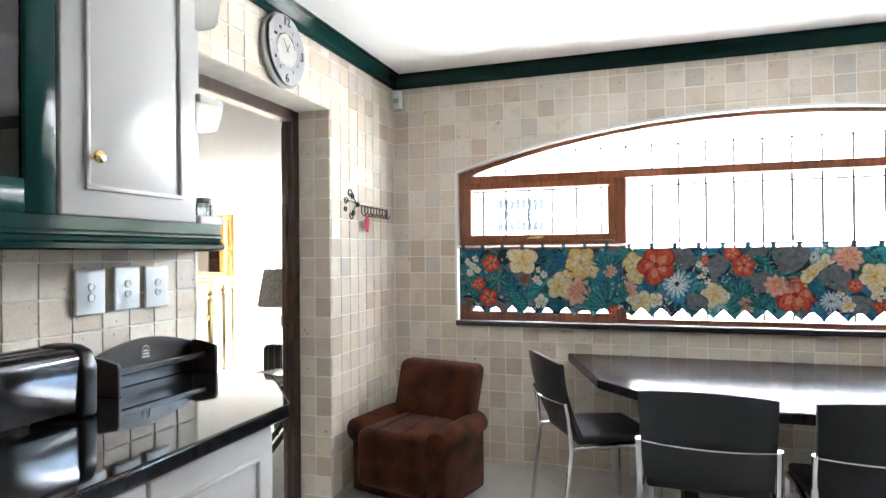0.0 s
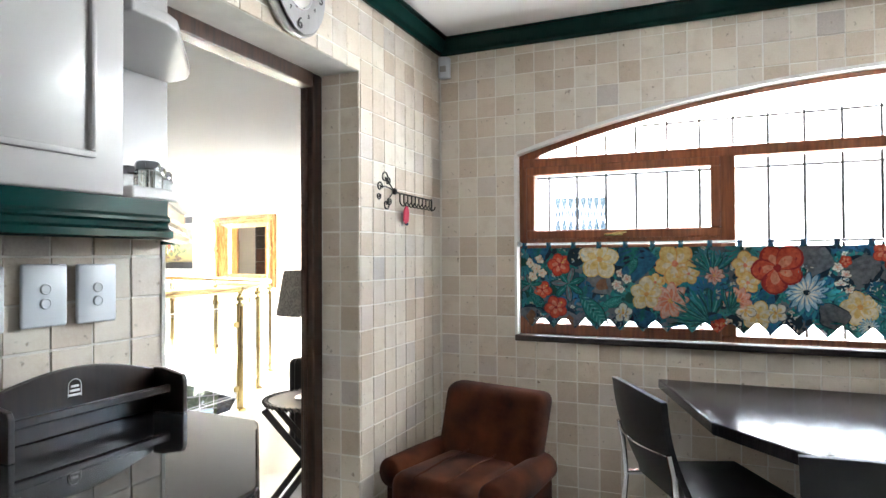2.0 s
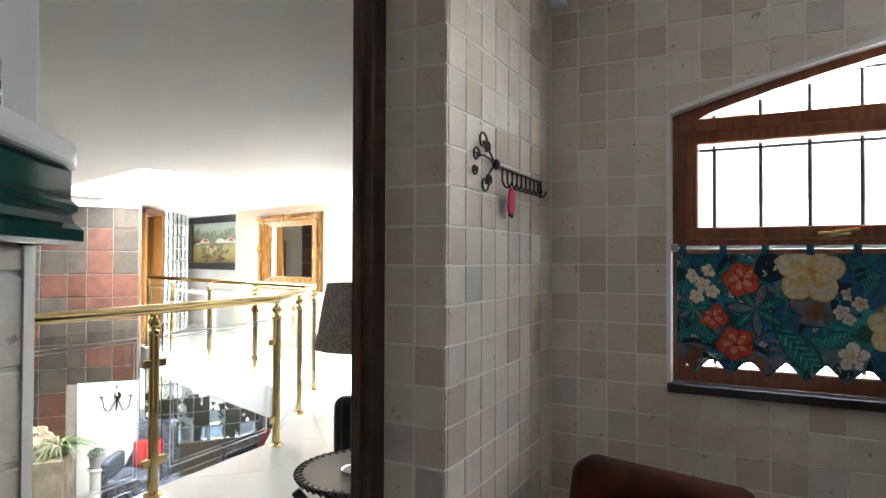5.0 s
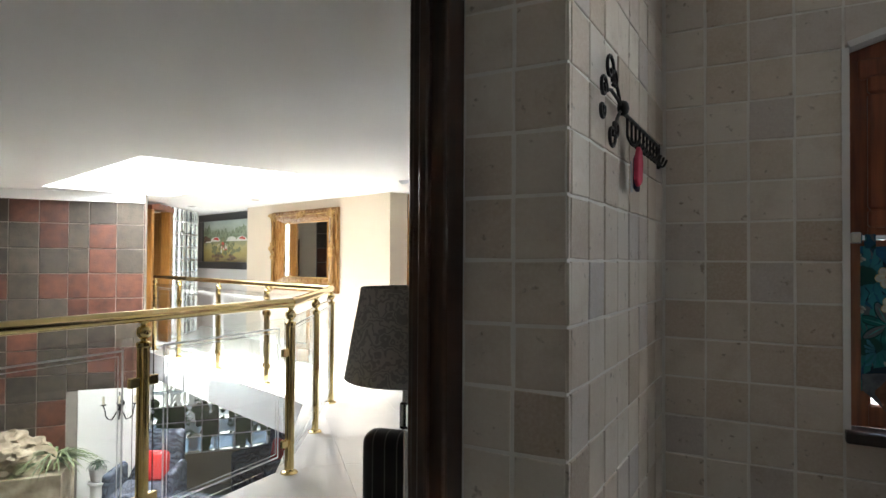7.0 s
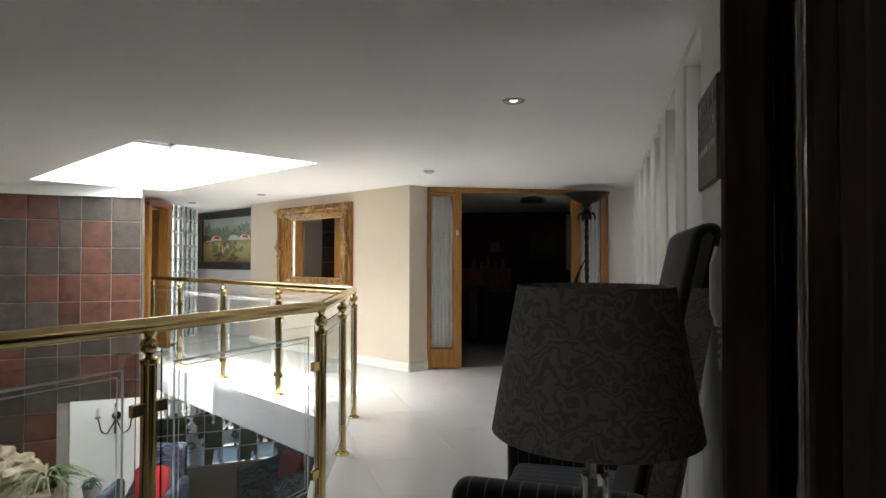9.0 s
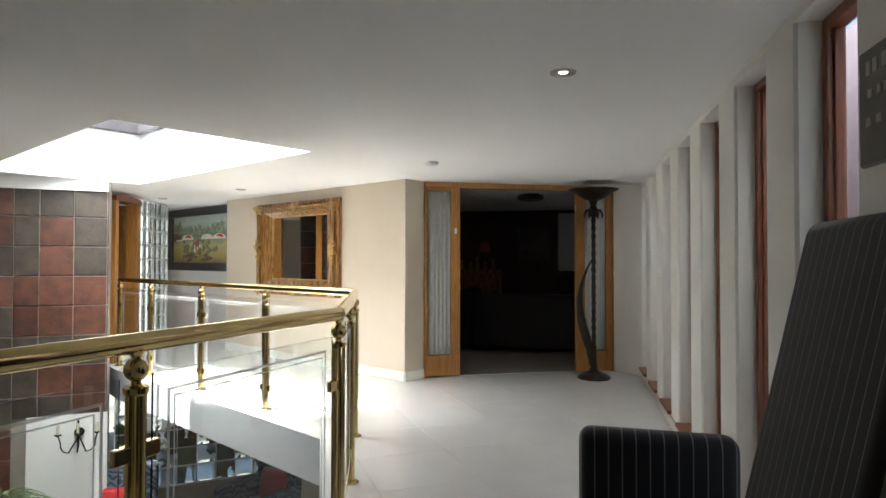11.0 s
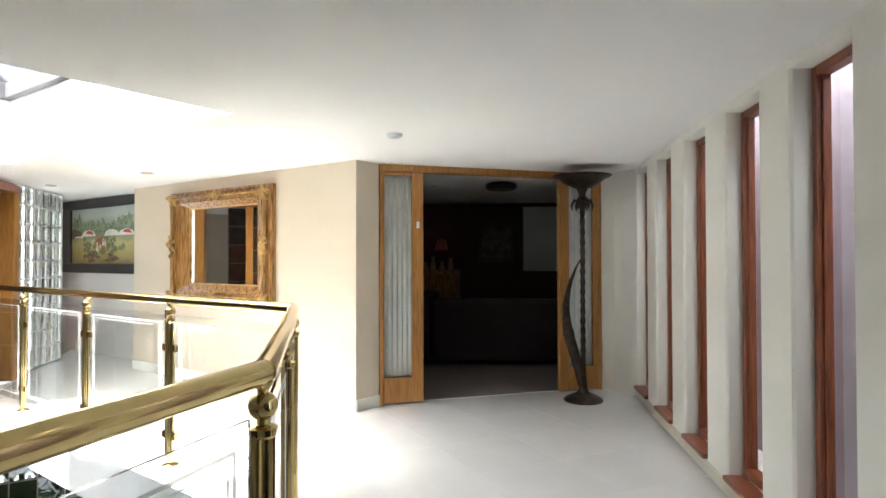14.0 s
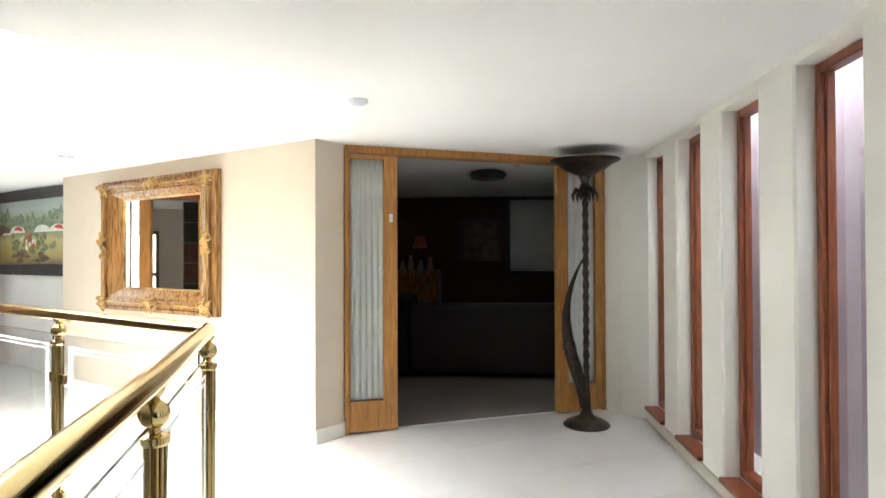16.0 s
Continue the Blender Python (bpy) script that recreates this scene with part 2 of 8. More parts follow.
def glass(name, color=(0.95, 0.98, 0.97), rough=0.0, ior=1.45):
    mt = bpy.data.materials.new(name)
    mt.use_nodes = True
    b = mt.node_tree.nodes["Principled BSDF"]
    b.inputs["Base Color"].default_value = (*color, 1)
    b.inputs["Roughness"].default_value = rough
    b.inputs["IOR"].default_value = ior
    b.inputs["Transmission Weight"].default_value = 1.0
    return mt


def lit(name, color, strength):
    mt = bpy.data.materials.new(name)
    mt.use_nodes = True
    b = mt.node_tree.nodes["Principled BSDF"]
    b.inputs["Base Color"].default_value = (*color, 1)
    b.inputs["Emission Color"].default_value = (*color, 1)
    b.inputs["Emission Strength"].default_value = strength
    return mt


def tumbled(name):
    """Tumbled stone wall tiles: cream, a few browner or greyer, with small pits and stains."""
    mt = material(name, (0.62, 0.54, 0.44), 0.5, var=0.05, scale=14, bump=0.3, bscale=70, bdist=0.0015, spread=0.04)
    n, l = mt.node_tree.nodes, mt.node_tree.links
    b = n["Principled BSDF"]
    add, fr = n.new("ShaderNodeMath"), n.new("ShaderNodeMath")
    l.new(n.new("ShaderNodeObjectInfo").outputs["Random"], add.inputs[0])
    l.new(n.new("ShaderNodeNewGeometry").outputs["Random Per Island"], add.inputs[1])
    fr.operation = "FRACT"
    l.new(add.outputs[0], fr.inputs[0])
    tint = n.new("ShaderNodeValToRGB")
    tones = ((0.0, (0.52, 0.42, 0.32)), (0.08, (0.60, 0.50, 0.40)), (0.28, (0.66, 0.57, 0.47)), (0.50, (0.70, 0.62, 0.52)), (0.72, (0.74, 0.68, 0.59)), (0.86, (0.66, 0.58, 0.50)), (0.95, (0.60, 0.54, 0.49)), (1.0, (0.50, 0.45, 0.42)))
    while len(tint.color_ramp.elements) < len(tones):
        tint.color_ramp.elements.new(0.5)
    for e, (p, c) in zip(tint.color_ramp.elements, tones):
        e.position, e.color = p, (*c, 1)
    l.new(fr.outputs[0], tint.inputs[0])
    co, off = n.new("ShaderNodeTexCoord").outputs["Object"], n.new("ShaderNodeVectorMath")
    comb = n.new("ShaderNodeCombineXYZ")
    for k in range(3):
        l.new(fr.outputs[0], comb.inputs[k])
    off.operation = "MULTIPLY_ADD"
    l.new(comb.outputs[0], off.inputs[0])
    off.inputs[1].default_value = (37.0, 61.0, 83.0)
    l.new(co, off.inputs[2])
    out = tint.outputs[0]
    for scale, lo, hi, col, amount in ((11.0, 0.52, 0.78, (0.46, 0.36, 0.26), 0.5), (42.0, 0.66, 0.74, (0.24, 0.18, 0.12), 0.75), (150.0, 0.40, 0.70, (0.80, 0.76, 0.68), 0.25)):
        t = n.new("ShaderNodeTexNoise")
        t.inputs["Scale"].default_value, t.inputs["Detail"].default_value = scale, 3.0
        l.new(off.outputs[0], t.inputs["Vector"])
        mr = n.new("ShaderNodeMapRange")
        mr.inputs["From Min"].default_value, mr.inputs["From Max"].default_value, mr.inputs["To Max"].default_value = lo, hi, amount
        l.new(t.outputs["Fac"], mr.inputs["Value"])
        mx = n.new("ShaderNodeMix")
        mx.data_type = "RGBA"
        l.new(mr.outputs[0], mx.inputs["Factor"])
        l.new(out, mx.inputs[6])
        mx.inputs[7].default_value = (*col, 1)
        out = mx.outputs[2]
    l.new(out, b.inputs["Base Color"])
    return mt


PLASTER = material("plaster_white", (0.78, 0.77, 0.75), 0.85, var=0.03, scale=1.5, bump=0.12, bscale=90)
CEIL = material("ceiling_paint", (0.88, 0.88, 0.87), 0.9, var=0.02, scale=0.8, bump=0.08, bscale=140)
CREAM = material("wall_cream", (0.66, 0.575, 0.465), 0.8, var=0.04, scale=1.2, bump=0.15, bscale=70)
PIER = material("wall_offwhite", (0.80, 0.79, 0.73), 0.8, var=0.04, scale=1.2, bump=0.15, bscale=70)
GROUT = material("grout", (0.82, 0.79, 0.73), 0.9, var=0.06, scale=12, bump=0.3, bscale=200)
TRAV = tumbled("travertine_tile")
PORC = material("porcelain_floor", (0.65, 0.64, 0.62), 0.08, var=0.03, scale=3, bump=0.02, bscale=20, spread=0.015, rvar=0.03)
GREEN = material("green_gloss_paint", (0.003, 0.030, 0.026), 0.12, var=0.1, scale=4, bump=0.03, bscale=60, coat=0.0, spec=0.16)
WHITEGLOSS = material("white_gloss_paint", (0.455, 0.445, 0.44), 0.24, var=0.02, scale=3, bump=0.03, bscale=50, coat=0.05, spec=0.3)
GRANITE = material("black_granite", (0.006, 0.006, 0.007), 0.05, var=0.5, scale=220, color2=(0.02, 0.02, 0.022), bump=0.0, rvar=0.02, spec=0.45)
MAHOG = wood("mahogany", (0.19, 0.048, 0.019), (0.30, 0.086, 0.032))
PINE = wood("varnished_pine", (0.40, 0.17, 0.035), (0.46, 0.22, 0.055))
DARKWOOD = wood("dark_doorframe", (0.030, 0.012, 0.007), (0.07, 0.028, 0.014), 0.4)
BRASS = material("brass", (0.78, 0.62, 0.29), 0.12, 1.0, var=0.08, scale=6, bump=0.02, bscale=40, rvar=0.06)
CHROME = material("chrome", (0.72, 0.73, 0.75), 0.1, 1.0, var=0.04, bump=0.0, rvar=0.04)
STEEL = material("brushed_steel", (0.50, 0.50, 0.51), 0.36, 1.0, var=0.05, scale=8, bump=0.01, bscale=200, stretch=(1, 12, 1))
POLISHED = material("polished_steel", (0.20, 0.20, 0.215), 0.14, 1.0, var=0.05, scale=8, bump=0.0, rvar=0.03)
BLACKPLASTIC = material("black_plastic", (0.012, 0.012, 0.014), 0.3, var=0.1, bump=0.05)
LEATHER = material("black_leather", (0.010, 0.010, 0.014), 0.5, var=0.2, scale=10, bump=0.3, bscale=260)
VELVET = material("brown_velvet", (0.040, 0.010, 0.005), 0.95, var=0.45, scale=7, color2=(0.10, 0.027, 0.010), bump=0.3, bscale=180, sheen=0.06, spec=0.1)
ESPRESSO = wood("espresso_wood", (0.012, 0.007, 0.006), (0.03, 0.016, 0.012), 0.35)
GLASS = glass("clear_glass")
MIRROR = material("mirror_glass", (0.9, 0.91, 0.9), 0.02, 1.0, var=0.0, bump=0.0, rvar=0.0)
GOLD = material("antique_gilt", (0.40, 0.22, 0.06), 0.35, 0.75, var=0.35, scale=9, color2=(0.72, 0.48, 0.20), bump=0.5, bscale=70, bdist=0.004)
GILTWOOD = wood("gilt_brown_wood", (0.20, 0.085, 0.022), (0.42, 0.22, 0.065), 0.28)
BRONZE = material("dark_bronze", (0.030, 0.022, 0.018), 0.4, 0.6, var=0.4, scale=20, color2=(0.07, 0.05, 0.035), bump=0.5, bscale=90, bdist=0.003)
PLASTIC = material("white_plastic", (0.73, 0.77, 0.81), 0.3, var=0.02, bump=0.03)
IRON = material("wrought_iron", (0.012, 0.011, 0.010), 0.5, 0.4, var=0.2, bump=0.3)
MAUVE = material("mauve_plaster", (0.31, 0.25, 0.28), 0.9, var=0.12, scale=3, bump=0.5, bscale=14, bdist=0.01)
BASALT = material("slate_tile", (0.036, 0.028, 0.020), 0.55, var=0.3, scale=9, color2=(0.064, 0.050, 0.036), bump=0.5, bscale=40, spread=0.3, bdist=0.004)
RUST = material("rust_slate_tile", (0.062, 0.022, 0.013), 0.55, var=0.35, scale=8, color2=(0.115, 0.042, 0.024), bump=0.5, bscale=40, spread=0.3, bdist=0.004)
SLATEGROUT = material("slate_grout", (0.27, 0.24, 0.21), 0.9, var=0.1, scale=12, bump=0.3)
CARPET = material("carpet", (0.16, 0.13, 0.11), 1.0, var=0.1, scale=30, bump=0.6, bscale=300, sheen=0.2)
DARKSOFA = material("dark_sofa", (0.010, 0.009, 0.010), 0.7, var=0.2, bump=0.2)
ALU = material("grey_aluminium", (0.07, 0.066, 0.072), 0.5, 0.0, var=0.05, bump=0.03)
GRASSY = material("garden_ground", (0.20, 0.19, 0.16), 0.95, var=0.25, scale=1.5, bump=0.5, bscale=12, bdist=0.01)
FARWALL = material("far_white_wall", (0.78, 0.76, 0.72), 0.9, var=0.05, scale=0.7, bump=0.2, bscale=30)

# ================= STRUCTURE =================
def setting(ob, label, category):
    return tagged(ob, label, category, kind="structure")


# ---- kitchen shell (local frame KIT) ----
DOOR_R, DOOR_L, DOOR_H = -0.862, -1.89, 2.092      # doorway in the west wall, along v
P = 0.1062                                         # pitch of the wall tiles
WIN_L, WIN_R, WIN_B, WIN_S, WIN_A = 0.437, 3.95, 0.893, 1.832, 2.102   # arched window: left, right, sill, springing, apex
WIN_C = (WIN_L + WIN_R) / 2
ARC_R = ((WIN_C - WIN_L) ** 2 + (WIN_A - WIN_S) ** 2) / (2 * (WIN_A - WIN_S))


def arch_z(u):
    return WIN_A - ARC_R + math.sqrt(ARC_R ** 2 - (u - WIN_C) ** 2)


def arch_points(n, grow=0.0):
    return [(WIN_L + (WIN_R - WIN_L) * k / n, arch_z(WIN_L + (WIN_R - WIN_L) * k / n) + grow) for k in range(n + 1)]


bm = bmesh.new()
box(bm, -0.265, -0.008, DOOR_R, 0.0, 0, H_KIT)
box(bm, -0.265, -0.008, -6.0, DOOR_L, 0, H_KIT)
box(bm, -0.265, -0.008, DOOR_L, DOOR_R, DOOR_H + 0.008, H_KIT)
wall_west = setting(part("wall_kitchen_west", bm, GROUT, m=KIT), "kitchen wall with pale tumbled stone tiles and doorway", "wall")

bm = bmesh.new()
box(bm, -0.24, WIN_L - 0.008, 0.008, 0.23, 0, H_KIT)
box(bm, WIN_R + 0.008, 4.6, 0.008, 0.23, 0, H_KIT)
box(bm, WIN_L - 0.008, WIN_R + 0.008, 0.008, 0.23, 0, WIN_B - 0.03)
top = arch_points(28, 0.008)
upright(bm, [(WIN_L - 0.008, H_KIT)] + [(WIN_L - 0.008, WIN_S + 0.008)] + top + [(WIN_R + 0.008, WIN_S + 0.008), (WIN_R + 0.008, H_KIT)], 0.008, 0.23)
wall_win = setting(part("wall_kitchen_window", bm, GROUT, m=KIT), "kitchen wall with pale stone tiles and arched window", "wall")

bm = bmesh.new()
pts = [(WIN_L, WIN_B)] + arch_points(28) + [(WIN_R, WIN_B)]
for (x0, z0), (x1, z1) in zip(pts, pts[1:]):
    d = Vector((x1 - x0, z1 - z0)).normalized()
    nx, nz = -d.y, d.x
    upright(bm, [(x0, z0), (x1, z1), (x1 + nx * 0.016, z1 + nz * 0.016), (x0 + nx * 0.016, z0 + nz * 0.016)], -0.005, 0.23)
setting(part("window_reveal_trim", bm, PLASTER, m=KIT), "white painted reveal around the arched window", "trim")

# closing walls behind the camera, coloured grey to lessen bounce onto the cabinets
bm = bmesh.new()
box(bm, 4.6, 4.8, -6.0, 0.23, 0, H_KIT)
box(bm, -0.24, 4.8, -6.2, -6.0, 0, H_KIT)
setting(part("wall_kitchen_back", bm, material("kitchen_back_paint", (0.42, 0.40, 0.37), 0.8, var=0.05, scale=2), m=KIT), "plain grey kitchen walls out of view, darkened to cut bounced light", "wall")
bm = bmesh.new()
box(bm, -0.24, 4.8, -6.2, 0.23, H_KIT, H_KIT + 0.15)
setting(part("ceiling_kitchen", bm, CEIL, m=KIT), "flat white painted kitchen ceiling", "ceiling")
bm = bmesh.new()
box(bm, -0.12, 4.8, -6.2, 0.1, -0.2, -0.003)
floor_k = setting(part("floor_kitchen", bm, GROUT, m=KIT), "glossy pale porcelain kitchen floor", "floor")

# crown moulding of dark green gloss
prof = [(0.0, 0.0), (0.0, -0.085), (0.012, -0.085), (0.016, -0.07), (0.03, -0.06), (0.05, -0.03), (0.058, -0.02), (0.058, -0.008), (0.07, -0.008), (0.07, 0.0)]


def moulding(name, prof, a, b, inward, z, mat, m, label):
    """A profile (out from the wall, up) drawn along a to b."""
    bm = bmesh.new()
    rings = []
    for p, sgn in ((a, 1), (b, -1)):
        rings.append([bm.verts.new((p[0] + inward[0] * o, p[1] + inward[1] * o, z + h)) for o, h in prof])
    n = len(prof)
    for i in range(n):
        bm.faces.new((rings[0][i], rings[0][(i + 1) % n], rings[1][(i + 1) % n], rings[1][i]))
    bm.faces.new(rings[0])
    bm.faces.new(rings[1][::-1])
    return setting(part(name, bm, mat, m=m), label, "moulding")


moulding("cornice_trim", prof, (0.0, -6.0), (0.0, 0.0), (1, 0), H_KIT - 0.001, GREEN, KIT, "dark green glossy ceiling cornice")
moulding("cornice_trim", prof, (0.0, 0.0), (4.6, 0.0), (0, -1), H_KIT - 0.0015, GREEN, KIT, "dark green glossy ceiling cornice")

# ---- landing shell (world frame) ----
EAST = -0.69
CE, WC = Vector((-3.15, 10.66)), Vector((-6.28, 12.47))
MW = (WC - CE).normalized()                       # along the mirror wall
MN = Vector((-MW.y, MW.x)) * -1                   # behind it
if MN.y < 0:
    MN = -MN
DA, DB = Vector((-3.0, 10.9)), Vector((-0.97, 11.8))
DD = (DB - DA).normalized()
DN = Vector((-DD.y, DD.x))
POST_A0, POST_A, POST_B, POST_C, POST_D = (-2.83, 4.83), (-2.62, 5.85), (-2.42, 6.86), (-2.68, 7.72), (-2.975, 8.62)
POST_F1, POST_F2, POST_F3, POST_F4 = (-3.98, 9.22), (-4.975, 9.825), (-5.99, 10.44), (-6.75, 10.9)
VOID = [(-3.0, 4.1), (-2.70, 5.85), (-2.50, 6.84), (-3.19, 8.50), (-6.55, 10.62)]
E1, E2, E3 = Vector((-6.35, 10.2)), Vector((-7.05, 9.72)), Vector((-10.0, 7.05))   # slate wall

outer = [kp(-0.12, -4.6), kp(-0.12, 0.15), (-0.5, 5.5), (-0.5, 11.4), (-0.72, 11.95), tuple(DB + DN * 0.2), tuple(DA + DN * 0.2), tuple(CE + MN * 0.1 - MW * 0.05),
         tuple(WC + MN * 0.1), (-5.9, 13.1), (-8.4, 14.5), (-7.85, 13.4), (-7.2, 11.9), (-6.9, 10.9)]
floor_poly = outer + VOID[::-1] + [(-4.3, 3.2), (-4.3, 0.8)]
bm = bmesh.new()
prism(bm, floor_poly, -0.33, -0.003)
floor_l = setting(part("floor_landing", bm, material("slab_plaster", (0.62, 0.64, 0.66), 0.7, var=0.04, scale=2)), "landing slab with white edge above the stairwell", "floor")

# ceiling with the skylight opening
SK_R = Vector((-3.46, 8.95))
SK_L, SK_S = Vector((-0.866, 0.5)), Vector((-0.5, -0.866))
SK_A, SK_B, SK_Z = 3.2, 1.5, 2.68
corners = [SK_R, SK_R + SK_L * SK_A, SK_R + SK_L * SK_A + SK_S * SK_B, SK_R + SK_S * SK_B]
planes = []
for d, c in ((SK_L, SK_L.dot(SK_R)), (-SK_L, -(SK_L.dot(SK_R) + SK_A)), (SK_S, SK_S.dot(SK_R)), (-SK_S, -(SK_S.dot(SK_R) + SK_B))):
    planes.append((d.x, d.y, c))                   # outside: d . p <= c
kn = KIT.to_3x3() @ Vector((1, 0, 0))
base = [(-10.6, -1.0), (-0.45, -1.0), (-0.45, 15.2), (-10.6, 15.2)]
base = clip(base, kn.x, kn.y, kn.x * kp(-0.12, 0)[0] + kn.y * kp(-0.12, 0)[1])
bm = bmesh.new()
left = base
for a, b, c in planes:
    piece = clip(left, a, b, c)
    if len(piece) > 2:
        prism(bm, piece, H_LAND, H_LAND + 0.14)
    left = clip(left, -a, -b, -c)
setting(part("ceiling_landing", bm, CEIL), "flat white ceiling with a large skylight well", "ceiling")
SKM = Matrix.Translation((SK_R.x, SK_R.y, 0)) @ Matrix(((SK_L.x, SK_S.x, 0, 0), (SK_L.y, SK_S.y, 0, 0), (0, 0, 1, 0), (0, 0, 0, 1)))
bm = bmesh.new()
for x0, x1, y0, y1 in ((-0.1, 0.0, -0.1, SK_B + 0.1), (SK_A, SK_A + 0.1, -0.1, SK_B + 0.1), (0, SK_A, -0.1, 0.0), (0, SK_A, SK_B, SK_B + 0.1)):
    box(bm, x0, x1, y0, y1, H_LAND + 0.14, SK_Z)
# two hidden ledges added to block sun from parts of the slab edge
box(bm, 0.0, 1.66, SK_B - 0.30, SK_B, 2.42, SK_Z)
box(bm, 2.95, SK_A, SK_B - 0.30, SK_B, 2.42, SK_Z)
setting(part("skylight_well", bm, CEIL, m=SKM), "white plastered skylight well with two added sun-blocking ledges", "ceiling")

# east wall of piers and tall windows
NEAR = [5.39, 6.2, 7.0, 7.80, 8.605, 9.42, 10.22, 11.02]
WIDE = 0.47
EW = 0.165
bm = bmesh.new()
box(bm, EAST, EAST + EW, 5.2, 11.55, -0.33, 0.075)
box(bm, EAST, EAST + EW, 5.2, 11.55, 2.085, H_LAND)
ys = [5.2] + [q for y in NEAR[1:] for q in (y, y + WIDE)] + [11.55]
for y0, y1 in zip(ys[::2], ys[1::2]):
    if y1 > y0:
        r = 0.012
        prism(bm, [(EAST + r, y0), (EAST, y0 + r), (EAST, y1 - r), (EAST + r, y1), (EAST + EW, y1), (EAST + EW, y0)], 0.075, 2.085)
wall_east = setting(part("wall_east", bm, PIER), "off-white landing wall of narrow piers between windows", "wall")

# wall beside the double door, mirror wall, recess
bm = bmesh.new()
prism(bm, [(EAST, 11.5), (-0.80, 11.6), (-0.86, 11.66), (-0.965, 11.80), (-0.92, 12.0), (-0.3, 12.0), (-0.3, 11.5)], -0.33, H_LAND)
setting(part("wall_door_side", bm, PIER), "off-white wall corner beside the double door", "wall")
bm = bmesh.new()
q = [CE, DA - DD * 0.005, DA + DN * 0.5 - DD * 0.005, CE + MN * 0.35 + MW * 0.3, WC + MN * 0.3, WC]
prism(bm, [tuple(p) for p in q], -0.33, H_LAND)
wall_mirror = setting(part("wall_mirror", bm, CREAM), "cream painted wall with an angled corner", "wall")
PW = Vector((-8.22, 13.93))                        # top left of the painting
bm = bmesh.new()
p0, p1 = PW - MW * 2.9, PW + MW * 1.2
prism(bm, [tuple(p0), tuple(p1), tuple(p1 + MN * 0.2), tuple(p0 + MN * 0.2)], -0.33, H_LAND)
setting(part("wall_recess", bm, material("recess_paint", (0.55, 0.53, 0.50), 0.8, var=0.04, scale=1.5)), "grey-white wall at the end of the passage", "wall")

# skirtings
SKIRT = [(0, 0), (0.014, 0), (0.014, 0.085), (0.010, 0.1), (0, 0.1)]


def skirt(a, b, side, mat=PIER):
    a, b = Vector(a), Vector(b)
    d = (b - a).normalized()
    n = Vector((-d.y, d.x)) * side
    return moulding("baseboard", SKIRT, a, b, n, 0.0, mat, None, "painted skirting board along the landing wall")


skirt(CE, WC, 1)
STONE = material("cream_stone_skirting", (0.60, 0.56, 0.47), 0.35, var=0.08, scale=5, bump=0.1)
moulding("baseboard", [(0, 0), (0.012, 0), (0.012, 0.066), (0.009, 0.072), (0, 0.072)], (EAST, 5.25), (EAST, 11.5), (-1, 0), 0.0, STONE, None, "cream stone skirting under the landing windows")
skirt(CE, DA, -1)

# slate wall around the stairwell
bm = bmesh.new()
n1 = Vector(((E1 - E2).y, -(E1 - E2).x)).normalized()
if n1.x > 0:
    n1 = -n1
TILE_TOP = 2.0
prism(bm, [tuple(E1), tuple(E2), tuple(E3), tuple(E3 + Vector((-0.3, 0.3))), tuple(E2 + Vector((-0.12, 0.28))), tuple(E1 + Vector((-0.12, 0.2)))], LOW, H_LAND)
WA = Vector((-6.98, 10.99))
prism(bm, [tuple(E1), tuple(WA), tuple(WA + Vector((-0.12, -0.14))), tuple(E1 + Vector((-0.12, 0.15)))], LOW, H_LAND)
wall_slate = setting(part("wall_slate", bm, [SLATEGROUT]), "stairwell wall clad in dark slate tiles", "wall")

# closing walls out of sight, lower storey
bm = bmesh.new()
box(bm, -10.6, -10.4, -0.7, 11.45, LOW, H_LAND)
box(bm, -10.6, -10.4, 11.95, 15.0, LOW, H_LAND)
box(bm, -10.6, -10.4, 11.45, 11.95, LOW, 0.3)
box(bm, -10.6, -10.4, 11.45, 11.95, 1.75, H_LAND)
box(bm, -10.6, -0.5, -0.9, -0.7, LOW, H_LAND)
box(bm, -9.4, -8.6, 14.6, 14.8, LOW, H_LAND)
setting(part("wall_outer", bm, CREAM), "plain white outer walls of the stair hall", "wall")
bm = bmesh.new()
box(bm, -10.6, 2.0, -0.9, 13.5, LOW - 0.2, LOW)
setting(part("floor_lower", bm, material("lower_floor", (0.14, 0.13, 0.12), 0.3, var=0.08, scale=2)), "lower hall floor of grey polished tiles", "floor")

# ---- outside ----
bm = bmesh.new()
box(bm, -120, 120, -120, 120, LOW - 0.5, LOW - 0.21)
setting(part("ground", bm, GRASSY), "bare garden ground", "ground")
bm = bmesh.new()
prism(bm, [kp(-0.0, 0.24), kp(8, 0.24), (12, 14), (-0.44, 14), (-0.44, 5.6)], -0.35, -0.15)
setting(part("pavement", bm, FARWALL), "pale paved courtyard outside the kitchen window", "pavement")
bm = bmesh.new()
box(bm, 0.0, 0.16, 6.45, 11.98, -0.3, 2.5)
setting(part("wall_courtyard", bm, MAUVE), "mauve rough-plastered courtyard wall", "wall")
# unseen blocker added on the roof edge, keeps the sun off the courtyard wall
bm = bmesh.new()
box(bm, -0.60, -0.452, 5.6, 12.0, H_LAND + 0.142, 4.9)
setting(part("wall_upper_storey", bm, FARWALL), "white wall added out of view to keep sun off the courtyard wall", "wall")

# ================= KITCHEN THINGS =================


def pane(name, bm, parent, m=None, mat=None):
    ob = part(name, bm, mat or GLASS, parent, m=m)
    ob.visible_shadow = False
    return ob


